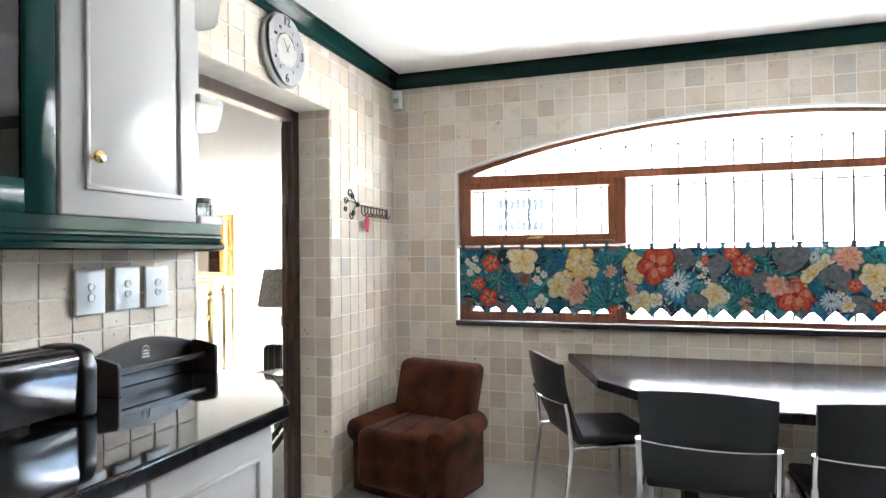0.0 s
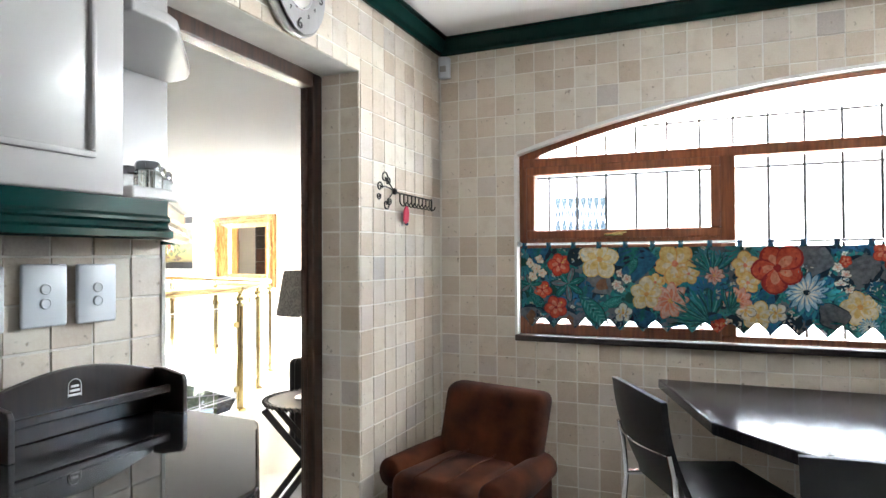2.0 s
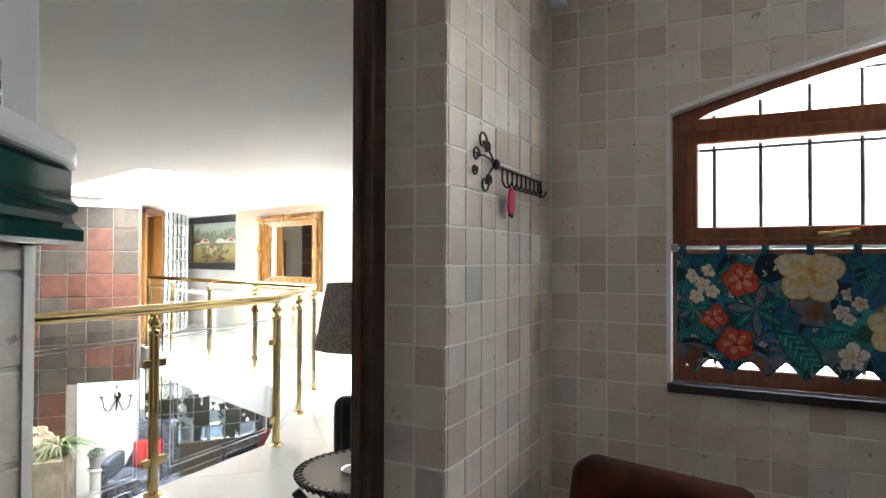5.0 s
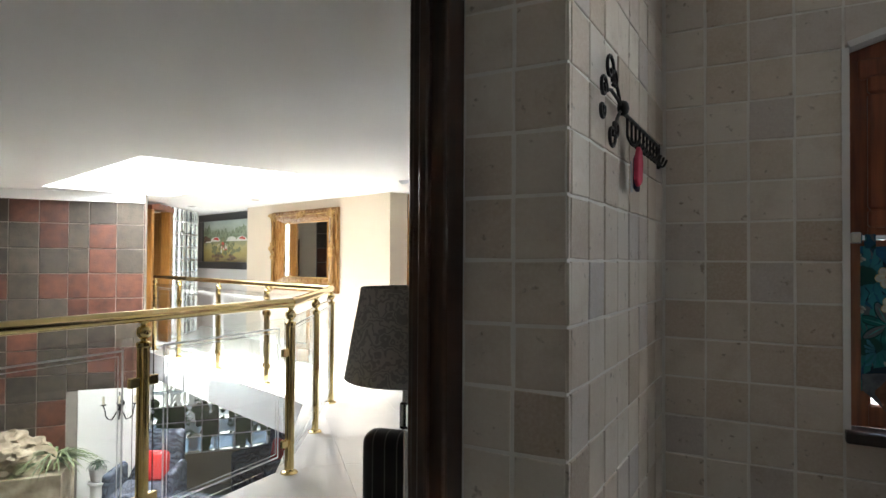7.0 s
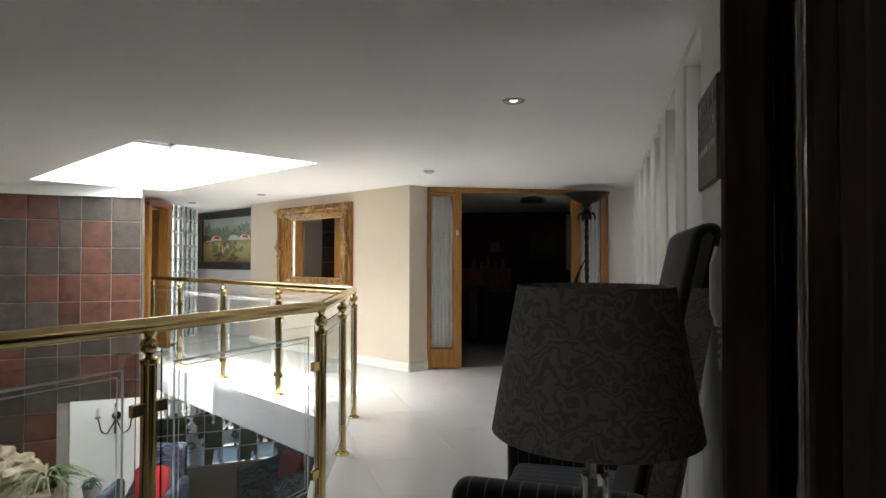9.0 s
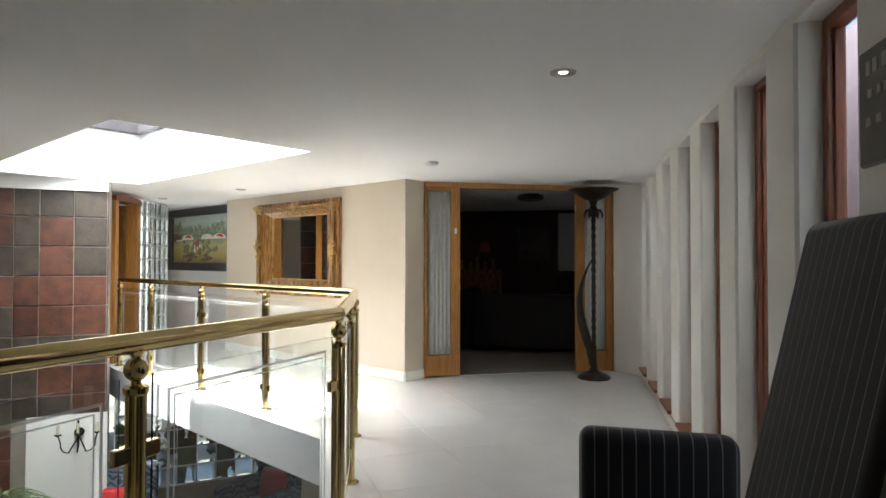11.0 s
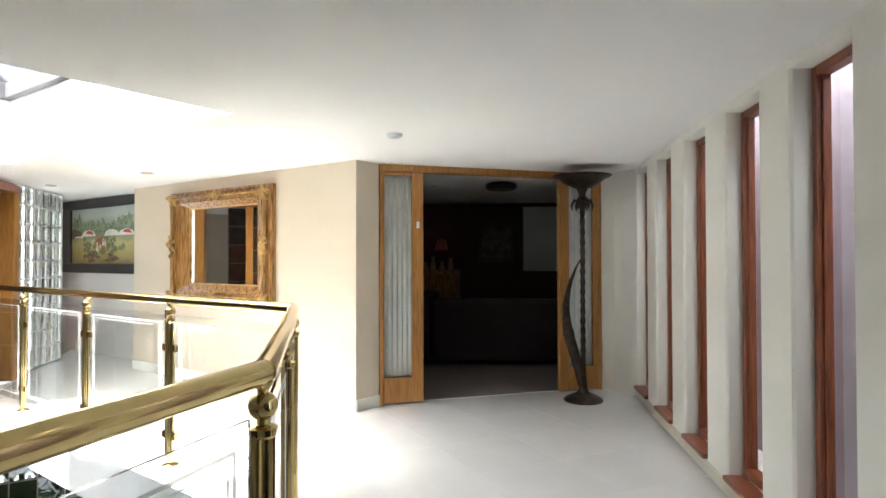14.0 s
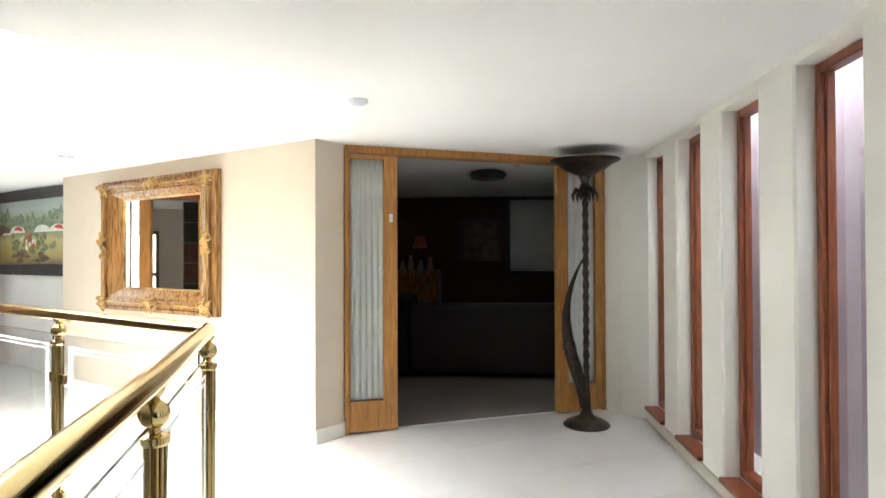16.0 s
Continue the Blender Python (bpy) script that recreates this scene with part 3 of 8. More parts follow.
# ---- arched window: mahogany frame, top-hung sash, rails, burglar bars ----
win = thing("window_1", KIT, "arched mahogany window with black burglar bars", "window", kind="structure")
FY0, FY1 = 0.045, 0.115
bm = bmesh.new()
outer_pts = [(WIN_L, WIN_B)] + arch_points(28, -0.002) + [(WIN_R, WIN_B)]
f, fa = 0.045, 0.026
inner_pts = [(WIN_L + f, WIN_B + 0.03)] + [(min(max(x, WIN_L + f), WIN_R - f), z - fa - 0.012 * max(0.0, 1 - (x - WIN_L) / 0.9)) for x, z in arch_points(28)] + [(WIN_R - f, WIN_B + 0.03)]
for (a, b, c, d) in zip(outer_pts, outer_pts[1:], inner_pts[1:], inner_pts):
    if (Vector(a) - Vector(b)).length > 1e-4:
        upright(bm, [a, b, c, d], FY0, FY1)
upright(bm, [outer_pts[0], inner_pts[0], inner_pts[-1], outer_pts[-1]], FY0, FY1)
part("frame", bm, MAHOG, win)
MUL = (1.410, 1.475)
bm = bmesh.new()
box(bm, MUL[0], MUL[1], FY0 - 0.006, FY1, WIN_B + 0.03, 1.812, 0.005)
part("mullion", bm, MAHOG, win)
bm = bmesh.new()
box(bm, 2.93, 2.995, FY0 - 0.006, FY1, WIN_B + 0.03, 1.812, 0.005)
part("mullion", bm, MAHOG, win)
bm = bmesh.new()
box(bm, WIN_L + 0.02, WIN_R - 0.02, FY0 - 0.008, FY1, 1.760, 1.812, 0.005)
part("transom", bm, MAHOG, win)
bm = bmesh.new()
box(bm, WIN_L + 0.04, MUL[0] + 0.002, FY0 - 0.012, FY1, 1.335, 1.392, 0.005)
part("rail", bm, MAHOG, win)
bm = bmesh.new()
box(bm, WIN_L + 0.040, MUL[0] + 0.002, FY0 - 0.010, FY1, WIN_B + 0.002, 0.952, 0.005)
part("bottom_rail", bm, MAHOG, win)
for x0, x1, z0, z1 in ((WIN_L + 0.040, MUL[0] + 0.003, 1.388, 1.766),):
    bm = bmesh.new()
    g = 0.045
    for b in ((x0, x1, z1 - g, z1), (x0, x1, z0, z0 + g), (x0, x0 + g, z0 + g, z1 - g), (x1 - g, x1, z0 + g, z1 - g)):
        box(bm, b[0], b[1], FY0 - 0.022, FY1 - 0.02, b[2], b[3], 0.006)
    sash = part("sash", bm, MAHOG, win)
    bm = bmesh.new()
    box(bm, x0 + g - 0.004, x1 - g + 0.004, 0.072, 0.076, z0 + g - 0.004, z1 - g + 0.004)
    pane("pane", bm, sash)
    bm = bmesh.new()
    box(bm, 0.88, 0.97, FY0 - 0.036, FY0 - 0.022, z0 + 0.012, z0 + 0.024, 0.003)
    tube(bm, [(0.925, FY0 - 0.03, z0 + 0.02), (0.925, FY0 - 0.05, z0 + 0.022), (0.99, FY0 - 0.052, z0 + 0.03)], 0.006)
    part("stay_handle", bm, BRASS, sash, "dull brass casement stay")
for x0, x1 in ((MUL[1], 2.93), (2.995, WIN_R - f)):
    bm = bmesh.new()
    box(bm, x0, x1, 0.082, 0.086, WIN_B + 0.03, 1.766)
    pane("pane", bm, win)
bm = bmesh.new()
upright(bm, [(WIN_L + 0.17, 1.815)] + [(x, z - 0.04) for x, z in arch_points(28) if WIN_L + 0.15 < x < WIN_R - 0.15] + [(WIN_R - 0.17, 1.815)], 0.082, 0.086)
pane("pane", bm, win)
bm = bmesh.new()
box(bm, WIN_L + 0.045, MUL[0], 0.082, 0.086, WIN_B + 0.03, 1.335)
pane("pane", bm, win)
# sill board, dark and glossy
bm = bmesh.new()
box(bm, WIN_L - 0.012, WIN_R + 0.012, -0.022, 0.05, WIN_B - 0.032, WIN_B, 0.006, 2)
part("sill", bm, ESPRESSO, win, "dark polished window sill")

bars = thing("burglar_bars", kit(0, 0.175), "thin black steel burglar bars outside the window", "window bars")
for z in (1.722, 1.965):
    bm = bmesh.new()
    tube(bm, [(WIN_L + 0.01 if z < 1.8 else 1.0, 0, z), (WIN_R - 0.01 if z < 1.8 else 3.4, 0, z)], 0.006, 6)
    part("rail", bm, IRON, bars)
rng = random.Random(3)
x = WIN_L + 0.128
k = 0
while x < WIN_R - 0.05:
    bm = bmesh.new()
    topz = min(arch_z(x) - 0.002, 1.98)
    tube(bm, [(x, 0, WIN_B), (x, 0, topz if k % 2 else min(topz, 1.99))], 0.0072, 6)
    part("bar", bm, IRON, bars)
    x += 0.151
    k += 1

# ---- curtain on a thin rod ----
def floral():
    mt = bpy.data.materials.new("floral_print_cloth")
    mt.use_nodes = True
    nt = mt.node_tree
    n, l = nt.nodes, nt.links
    b = n["Principled BSDF"]
    co = n.new("ShaderNodeTexCoord").outputs["Object"]
    flat = n.new("ShaderNodeVectorMath")
    flat.operation = "MULTIPLY"
    flat.inputs[1].default_value = (1, 0, 1)
    l.new(co, flat.inputs[0])
    wob = n.new("ShaderNodeTexNoise")
    wob.inputs["Scale"].default_value = 9
    l.new(flat.outputs[0], wob.inputs["Vector"])
    warp = n.new("ShaderNodeTexNoise")
    warp.inputs["Scale"].default_value, warp.inputs["Detail"].default_value = 26, 3
    l.new(flat.outputs[0], warp.inputs["Vector"])
    bend = n.new("ShaderNodeVectorMath")
    bend.operation = "MULTIPLY_ADD"
    l.new(warp.outputs["Color"], bend.inputs[0])
    bend.inputs[1].default_value = (0.035, 0.0, 0.035)
    l.new(flat.outputs[0], bend.inputs[2])
    flat = bend

    def math_node(op, a, b2=None, c=None):
        q = n.new("ShaderNodeMath")
        q.operation = op
        for i, v in enumerate((a, b2, c)):
            if v is None:
                continue
            if isinstance(v, (int, float)):
                q.inputs[i].default_value = v
            else:
                l.new(v, q.inputs[i])
        return q.outputs[0]

    def ramp(fac, stops, const=True):
        r = n.new("ShaderNodeValToRGB")
        r.color_ramp.interpolation = "CONSTANT" if const else "LINEAR"
        while len(r.color_ramp.elements) < len(stops):
            r.color_ramp.elements.new(0.5)
        for e, (p, c) in zip(r.color_ramp.elements, stops):
            e.position, e.color = p, (*c, 1)
        l.new(fac, r.inputs[0])
        return r.outputs[0]

    def mix(fac, a, b2):
        q = n.new("ShaderNodeMix")
        q.data_type = "RGBA"
        l.new(fac, q.inputs["Factor"])
        l.new(a, q.inputs[6])
        l.new(b2, q.inputs[7])
        return q.outputs[2]

    def flowers(scale, petals, size, seed, keep, colors, heart, depth=0.3):
        shift = n.new("ShaderNodeVectorMath")
        shift.operation = "ADD"
        shift.inputs[1].default_value = (seed, 0, seed * 0.7)
        l.new(flat.outputs[0], shift.inputs[0])
        v = n.new("ShaderNodeTexVoronoi")
        v.voronoi_dimensions = "3D"
        v.inputs["Scale"].default_value = scale
        v.inputs["Randomness"].default_value = 0.75
        l.new(shift.outputs[0], v.inputs["Vector"])
        d = n.new("ShaderNodeVectorMath")
        d.operation = "SUBTRACT"
        l.new(shift.outputs[0], d.inputs[0])
        l.new(v.outputs["Position"], d.inputs[1])
        s = n.new("ShaderNodeSeparateXYZ")
        l.new(d.outputs[0], s.inputs[0])
        sc = n.new("ShaderNodeSeparateColor")
        l.new(v.outputs["Color"], sc.inputs[0])
        rad = math_node("MULTIPLY", math_node("SQRT", math_node("ADD", math_node("MULTIPLY", s.outputs[0], s.outputs[0]), math_node("MULTIPLY", s.outputs[2], s.outputs[2]))), scale)
        ang = math_node("ARCTAN2", s.outputs[2], s.outputs[0])
        ang = math_node("ADD", math_node("ADD", math_node("MULTIPLY", ang, petals), math_node("MULTIPLY", sc.outputs[2], 6.28)), math_node("MULTIPLY", wob.outputs["Fac"], 1.5))
        lobe = math_node("ABSOLUTE", math_node("SINE", math_node("MULTIPLY", ang, 0.5)))
        edge = math_node("MULTIPLY_ADD", lobe, size * depth, size * (1 - depth))
        inside = math_node("LESS_THAN", rad, edge)
        inside = math_node("MULTIPLY", inside, math_node("LESS_THAN", sc.outputs[0], keep))
        body = ramp(sc.outputs[1], colors)
        shade = n.new("ShaderNodeHueSaturation")
        l.new(body, shade.inputs["Color"])
        l.new(math_node("MULTIPLY_ADD", math_node("MULTIPLY", lobe, math_node("DIVIDE", rad, edge)), 0.75, 0.5), shade.inputs["Value"])
        core = math_node("LESS_THAN", rad, size * 0.22)
        hc = n.new("ShaderNodeRGB")
        hc.outputs[0].default_value = (*heart, 1)
        return inside, mix(core, shade.outputs[0], hc.outputs[0])

    TEAL, BLUE, GREY, NAVY = (0.01, 0.15, 0.15), (0.02, 0.12, 0.22), (0.11, 0.12, 0.135), (0.004, 0.02, 0.035)
    ground = ramp(wob.outputs["Fac"], [(0.0, NAVY), (0.42, (0.012, 0.075, 0.10)), (0.50, GREY), (0.58, (0.01, 0.05, 0.08))])
    col = ground
    for args in ((9.5, 11, 0.66, 3.1, 0.85, [(0.0, TEAL), (0.3, (0.02, 0.16, 0.16)), (0.5, BLUE), (0.78, GREY)], NAVY, 0.75),
                 (6.0, 18, 0.66, 7.7, 0.6, [(0.0, (0.03, 0.2, 0.2)), (0.4, (0.04, 0.22, 0.26)), (0.75, BLUE)], (0.004, 0.05, 0.04), 0.82),
                 (12, 13, 0.52, 31.0, 0.28, [(0.0, (0.04, 0.2, 0.19)), (0.5, (0.05, 0.18, 0.24)), (0.8, GREY)], NAVY, 0.85),
                 (34, 4, 0.40, 44.0, 0.16, [(0.0, (0.45, 0.44, 0.38)), (0.6, (0.05, 0.25, 0.25))], (0.2, 0.15, 0.05), 0.5)):
        inside, c = flowers(*args)
        col = mix(inside, col, c)
    l.new(col, b.inputs["Base Color"])
    b.inputs["Roughness"].default_value = 0.9
    tr = n.new("ShaderNodeBsdfTranslucent")
    thin = n.new("ShaderNodeMix")
    thin.data_type = "RGBA"
    thin.inputs["Factor"].default_value = 0.035
    l.new(col, thin.inputs[6])
    thin.inputs[7].default_value = (0.80, 0.86, 0.86, 1)
    l.new(thin.outputs[2], tr.inputs["Color"])
    ms = n.new("ShaderNodeMixShader")
    ms.inputs[0].default_value = 0.45
    l.new(b.outputs[0], ms.inputs[1])
    l.new(tr.outputs[0], ms.inputs[2])
    l.new(ms.outputs[0], n["Material Output"].inputs["Surface"])
    weave = n.new("ShaderNodeTexNoise")
    weave.inputs["Scale"].default_value = 500
    l.new(co, weave.inputs["Vector"])
    bp = n.new("ShaderNodeBump")
    bp.inputs["Strength"].default_value, bp.inputs["Distance"].default_value = 0.2, 0.001
    l.new(weave.outputs["Fac"], bp.inputs["Height"])
    l.new(bp.outputs[0], b.inputs["Normal"])
    return mt


FLORAL = floral()
rod = thing("curtain_rod", kit(0, -0.002, 1.362), "slim white metal cafe curtain rod", "curtain rod")
bm = bmesh.new()
tube(bm, [(WIN_L + 0.005, 0, 0), (WIN_R - 0.005, 0, 0)], 0.006, 8)
part("rod", bm, PLASTIC, rod)
for x in (WIN_L + 0.012, WIN_R - 0.012):
    bm = bmesh.new()
    box(bm, x - 0.012, x + 0.012, -0.012, 0.05, -0.014, 0.014, 0.003)
    part("bracket", bm, CHROME, rod)

cur = thing("cafe_curtain", kit(0, -0.002, 0), "tropical flower-print cafe curtain with a zigzag hem", "curtain")
bm = bmesh.new()
x0c, x1c = WIN_L + 0.02, WIN_R - 0.02
nx = 640
TAB = 0.1265
ZT, ZB, TOOTH, PITCH = 1.342, 0.992, 0.056, 0.1095


def cloth_wave(x):
    return 0.006 * math.sin(x * 21 + 0.8 * math.sin(x * 7)) + 0.0015 * math.sin(x * 53)


def hem(x):
    return ZB - TOOTH * (1 - abs((((x - x0c - 0.004) / PITCH) % 1) - 0.5) * 2) + 0.003 * math.sin(x * 5)


cols = []
for i in range(nx + 1):
    xx = x0c + (x1c - x0c) * i / nx
    ph = (xx - x0c) / TAB
    bottom = hem(xx)
    wave = cloth_wave(xx)
    col = []
    for j in range(9):
        tt = j / 8
        col.append(bm.verts.new((xx, wave * (0.35 + 0.65 * tt) - 0.004, ZT + (bottom - ZT) * tt - 0.006 * (0.5 - abs((ph % 1) - 0.5)) * (1 - tt))))
    cols.append(col)
for a, b in zip(cols, cols[1:]):
    for j in range(8):
        bm.faces.new((a[j], b[j], b[j + 1], a[j + 1]))
cloth = part("cloth", bm, FLORAL, cur, smooth=True, split=80)
sol = cloth.modifiers.new("thickness", "SOLIDIFY")
sol.thickness = 0.0015
# the print on the cloth: flowers, leaves and sprigs, laid flat on it
def ink(name, color, color2=None, var=0.25, scale=60.0):
    mt = material(name, color, 0.9, var=var, scale=scale, color2=color2, bump=0.1, bscale=500)
    n, l = mt.node_tree.nodes, mt.node_tree.links
    tr, ms = n.new("ShaderNodeBsdfTranslucent"), n.new("ShaderNodeMixShader")
    src = n["Principled BSDF"].inputs["Base Color"].links[0].from_socket
    l.new(src, tr.inputs["Color"])
    ms.inputs[0].default_value = 0.10
    l.new(n["Principled BSDF"].outputs[0], ms.inputs[1])
    l.new(tr.outputs[0], ms.inputs[2])
    l.new(ms.outputs[0], n["Material Output"].inputs["Surface"])
    return mt


INK = {
    "navy": ink("ink_navy", (0.006, 0.022, 0.040)), "slate": ink("ink_slate", (0.10, 0.11, 0.125), (0.17, 0.18, 0.20)), "blue": ink("ink_blue", (0.012, 0.075, 0.16), (0.02, 0.13, 0.24)),
    "teal": ink("ink_teal", (0.006, 0.10, 0.10), (0.015, 0.19, 0.17)), "pale_teal": ink("ink_pale_teal", (0.05, 0.26, 0.26), (0.12, 0.36, 0.36)), "deep": ink("ink_deep_green", (0.004, 0.05, 0.05)),
    "red": ink("ink_red", (0.50, 0.045, 0.025), (0.62, 0.10, 0.05)), "dark_red": ink("ink_dark_red", (0.28, 0.02, 0.018)), "coral": ink("ink_coral", (0.62, 0.16, 0.09), (0.68, 0.27, 0.17)),
    "cream": ink("ink_cream", (0.62, 0.52, 0.34), (0.72, 0.64, 0.47)), "ivory": ink("ink_ivory", (0.68, 0.63, 0.52), (0.74, 0.71, 0.62)), "gold": ink("ink_gold", (0.66, 0.42, 0.12), (0.70, 0.53, 0.25)),
    "orange": ink("ink_orange", (0.64, 0.27, 0.07), (0.68, 0.38, 0.14)), "pink": ink("ink_pink", (0.60, 0.32, 0.25), (0.68, 0.44, 0.36)), "brown": ink("ink_brown", (0.16, 0.07, 0.04), (0.24, 0.12, 0.07)),
    "sky": ink("ink_sky", (0.24, 0.40, 0.52), (0.42, 0.55, 0.64)), "yellow": ink("ink_yellow", (0.72, 0.52, 0.08)),
}
SLATE_BLOBS = [(0.86, 1.165, 0.065), (0.70, 0.976, 0.052), (1.77, 1.284, 0.083), (1.96, 1.232, 0.063), (2.19, 1.145, 0.068), (1.85, 1.031, 0.057), (2.55, 1.171, 0.078), (2.33, 1.281, 0.091), (0.50, 0.991, 0.057), (2.65, 1.029, 0.059), (2.17, 1.301, 0.049)]
BLUE_BLOBS = [(1.02, 1.289, 0.095), (1.06, 1.001, 0.054), (2.48, 1.117, 0.066), (1.60, 1.115, 0.036), (0.55, 1.321, 0.057), (2.02, 1.144, 0.044), (1.38, 0.990, 0.046), (2.28, 1.284, 0.043), (2.70, 0.986, 0.041), (0.79, 1.119, 0.048), (2.40, 1.000, 0.048)]
BROAD_LEAVES = [(0.82, 1.038, 0.090, -50), (0.92, 1.068, 0.055, 20), (1.01, 1.241, 0.048, 60), (2.26, 1.207, 0.128, -38), (1.70, 1.207, 0.051, 30), (2.05, 1.003, 0.056, 40), (0.54, 1.081, 0.049, -40), (2.68, 1.282, 0.053, -30), (2.49, 1.011, 0.054, 40)]
LEAF_STARS = [(0.70, 1.157, 0.087, 20), (0.51, 1.152, 0.057, 60), (2.37, 1.009, 0.048, 0)]
FANS = [(1.36, 0.989, 0.204, 125), (1.37, 1.213, 0.138, 95), (1.44, 1.041, 0.131, 45), (2.19, 1.005, 0.104, 110), (2.08, 1.066, 0.118, 95), (2.18, 1.238, 0.068, 80), (2.57, 1.118, 0.077, 90), (1.89, 1.000, 0.063, 120)]
SPRIGS = [(0.75, 1.305, 0.049), (0.94, 0.971, 0.027), (1.69, 0.996, 0.038), (2.01, 1.160, 0.037), (1.89, 1.175, 0.032), (1.46, 0.981, 0.039), (0.55, 0.974, 0.032), (2.15, 1.263, 0.043), (2.36, 1.238, 0.033), (1.74, 1.256, 0.038), (2.56, 1.013, 0.036)]
REDS = [(0.66, 1.256, 0.063), (0.57, 1.128, 0.049), (0.64, 1.039, 0.060), (1.40, 0.967, 0.043), (1.64, 1.240, 0.116), (2.10, 1.238, 0.068), (2.35, 1.079, 0.115), (2.04, 1.308, 0.047), (1.90, 1.271, 0.028), (2.63, 1.130, 0.041), (2.75, 1.016, 0.041)]
CREAMS = [(0.86, 1.283, 0.100), (1.08, 1.114, 0.081), (0.97, 1.020, 0.048), (1.56, 1.023, 0.071), (1.63, 1.040, 0.048), (1.95, 1.074, 0.078), (2.44, 1.189, 0.072), (2.50, 1.250, 0.054), (2.72, 1.178, 0.082), (2.74, 1.084, 0.047), (2.60, 1.022, 0.039), (1.51, 1.048, 0.046)]
GOLDS = [(1.21, 1.261, 0.104), (1.51, 1.253, 0.065), (1.52, 1.174, 0.055), (1.27, 1.213, 0.053), (1.12, 1.172, 0.047)]
PINKS = [(1.19, 1.084, 0.087), (1.48, 1.094, 0.062), (2.11, 1.016, 0.053), (2.60, 1.279, 0.080), (2.26, 1.127, 0.064), (1.38, 1.207, 0.046)]
ASTERS = [(1.75, 1.133, 0.096), (2.52, 1.045, 0.060), (1.98, 0.992, 0.041), (2.44, 1.283, 0.039)]
SMALL = [(0.51, 1.267, 0.028), (0.54, 1.235, 0.028), (0.52, 1.195, 0.025), (0.56, 1.285, 0.025), (0.57, 1.213, 0.025), (0.96, 1.213, 0.024), (0.99, 1.186, 0.024), (0.94, 1.158, 0.027), (0.96, 1.137, 0.020), (1.87, 1.245, 0.025), (1.90, 1.213, 0.022), (1.88, 1.169, 0.025), (1.91, 1.150, 0.022), (2.56, 1.088, 0.024), (2.59, 1.058, 0.024), (2.57, 1.028, 0.021), (1.44, 0.991, 0.020), (1.48, 1.008, 0.020), (1.65, 1.060, 0.023)]

rng = random.Random(21)
layer = 0


def patch(bm, pts, lift):
    """A flat patch of colour on the cloth, a fan about its middle."""
    cx, cz = sum(p[0] for p in pts) / len(pts), sum(p[1] for p in pts) / len(pts)

    def on(x, z):
        x = min(max(x, x0c + 0.002), x1c - 0.002)
        low = hem(x)
        z = min(max(z, low + 0.001), ZT - 0.001)
        t = (ZT - z) / (ZT - low)
        return bm.verts.new((x, cloth_wave(x) * (0.35 + 0.65 * t) - 0.0052 - lift, z))
    if max(p[1] for p in pts) < hem(cx) or cx > x1c:
        return
    c, ring = on(cx, cz), [on(x, z) for x, z in pts]
    if max(math.hypot(x - cx, z - cz) for x, z in pts) > 0.025:
        mid = [on((x + cx) / 2, (z + cz) / 2) for x, z in pts]
        for p, q, r, w in zip(ring, ring[1:] + ring[:1], mid[1:] + mid[:1], mid):
            bm.faces.new((p, q, r, w))
        ring = mid
    for p, q in zip(ring, ring[1:] + ring[:1]):
        bm.faces.new((c, p, q))


def petal(cx, cz, a, reach, wide, n=9, start=0.0):
    """A petal from the middle of a flower outwards: narrow foot, round end."""
    out = []
    for side in (1, -1):
        for k in range(n) if side > 0 else range(n - 1, -1, -1):
            t = k / (n - 1)
            r, w = start + (reach - start) * t, side * wide * math.sin(math.pi * min(t * 0.93 + 0.04, 1)) ** 0.7 * (0.55 + 0.45 * t)
            out.append((cx + r * math.cos(a) - w * math.sin(a), cz + r * math.sin(a) + w * math.cos(a)))
    return out


def motif(*shapes):
    """One printed motif: patches of colour over one another."""
    global layer
    layer += 1
    by = {}
    for k, (col, pts) in enumerate(shapes):
        by.setdefault(col, bmesh.new())
        patch(by[col], pts, 0.00014 * (layer % 10) + 0.0011 * k / len(shapes))
    for col, bm in by.items():
        if len(bm.faces):
            PRINT[col].append(bm)
        else:
            bm.free()


def disc(cx, cz, r, rough=0.15, n=14, tall=1.0):
    k = rng.uniform(0, 6)
    return [(cx + r * (1 + rough * math.sin(3 * a + k)) * math.cos(a), cz + tall * r * (1 + rough * math.sin(2 * a + 2 * k)) * math.sin(a)) for a in [2 * math.pi * q / n for q in range(n)]]


def bloom(cx, cz, r, n, edge, body, inner, heart, wide=0.52):
    a0 = rng.uniform(0, 6)
    shapes = []
    for k in range(n):
        a, q = a0 + 2 * math.pi * k / n, r * rng.uniform(0.88, 1.06)
        shapes.append((edge, petal(cx, cz, a, q, q * wide * 1.08)))
        shapes.append((body, petal(cx, cz, a + 0.03, q * 0.94, q * wide * 0.93)))
        shapes.append((inner, petal(cx, cz, a, q * 0.62, q * wide * 0.40)))
    shapes.append((heart, disc(cx, cz, r * 0.14)))
    motif(*shapes)


def blade(cx, cz, a, L, w, bend):
    b = a + bend
    mx, mz, ex, ez = cx + 0.55 * L * math.cos(a), cz + 0.55 * L * math.sin(a), cx + L * math.cos(b), cz + L * math.sin(b)
    nx, nz = -math.sin(a) * w, math.cos(a) * w
    return [(cx + nx * 0.3, cz + nz * 0.3), (mx + nx, mz + nz), (ex, ez), (mx - nx, mz - nz), (cx - nx * 0.3, cz - nz * 0.3)]


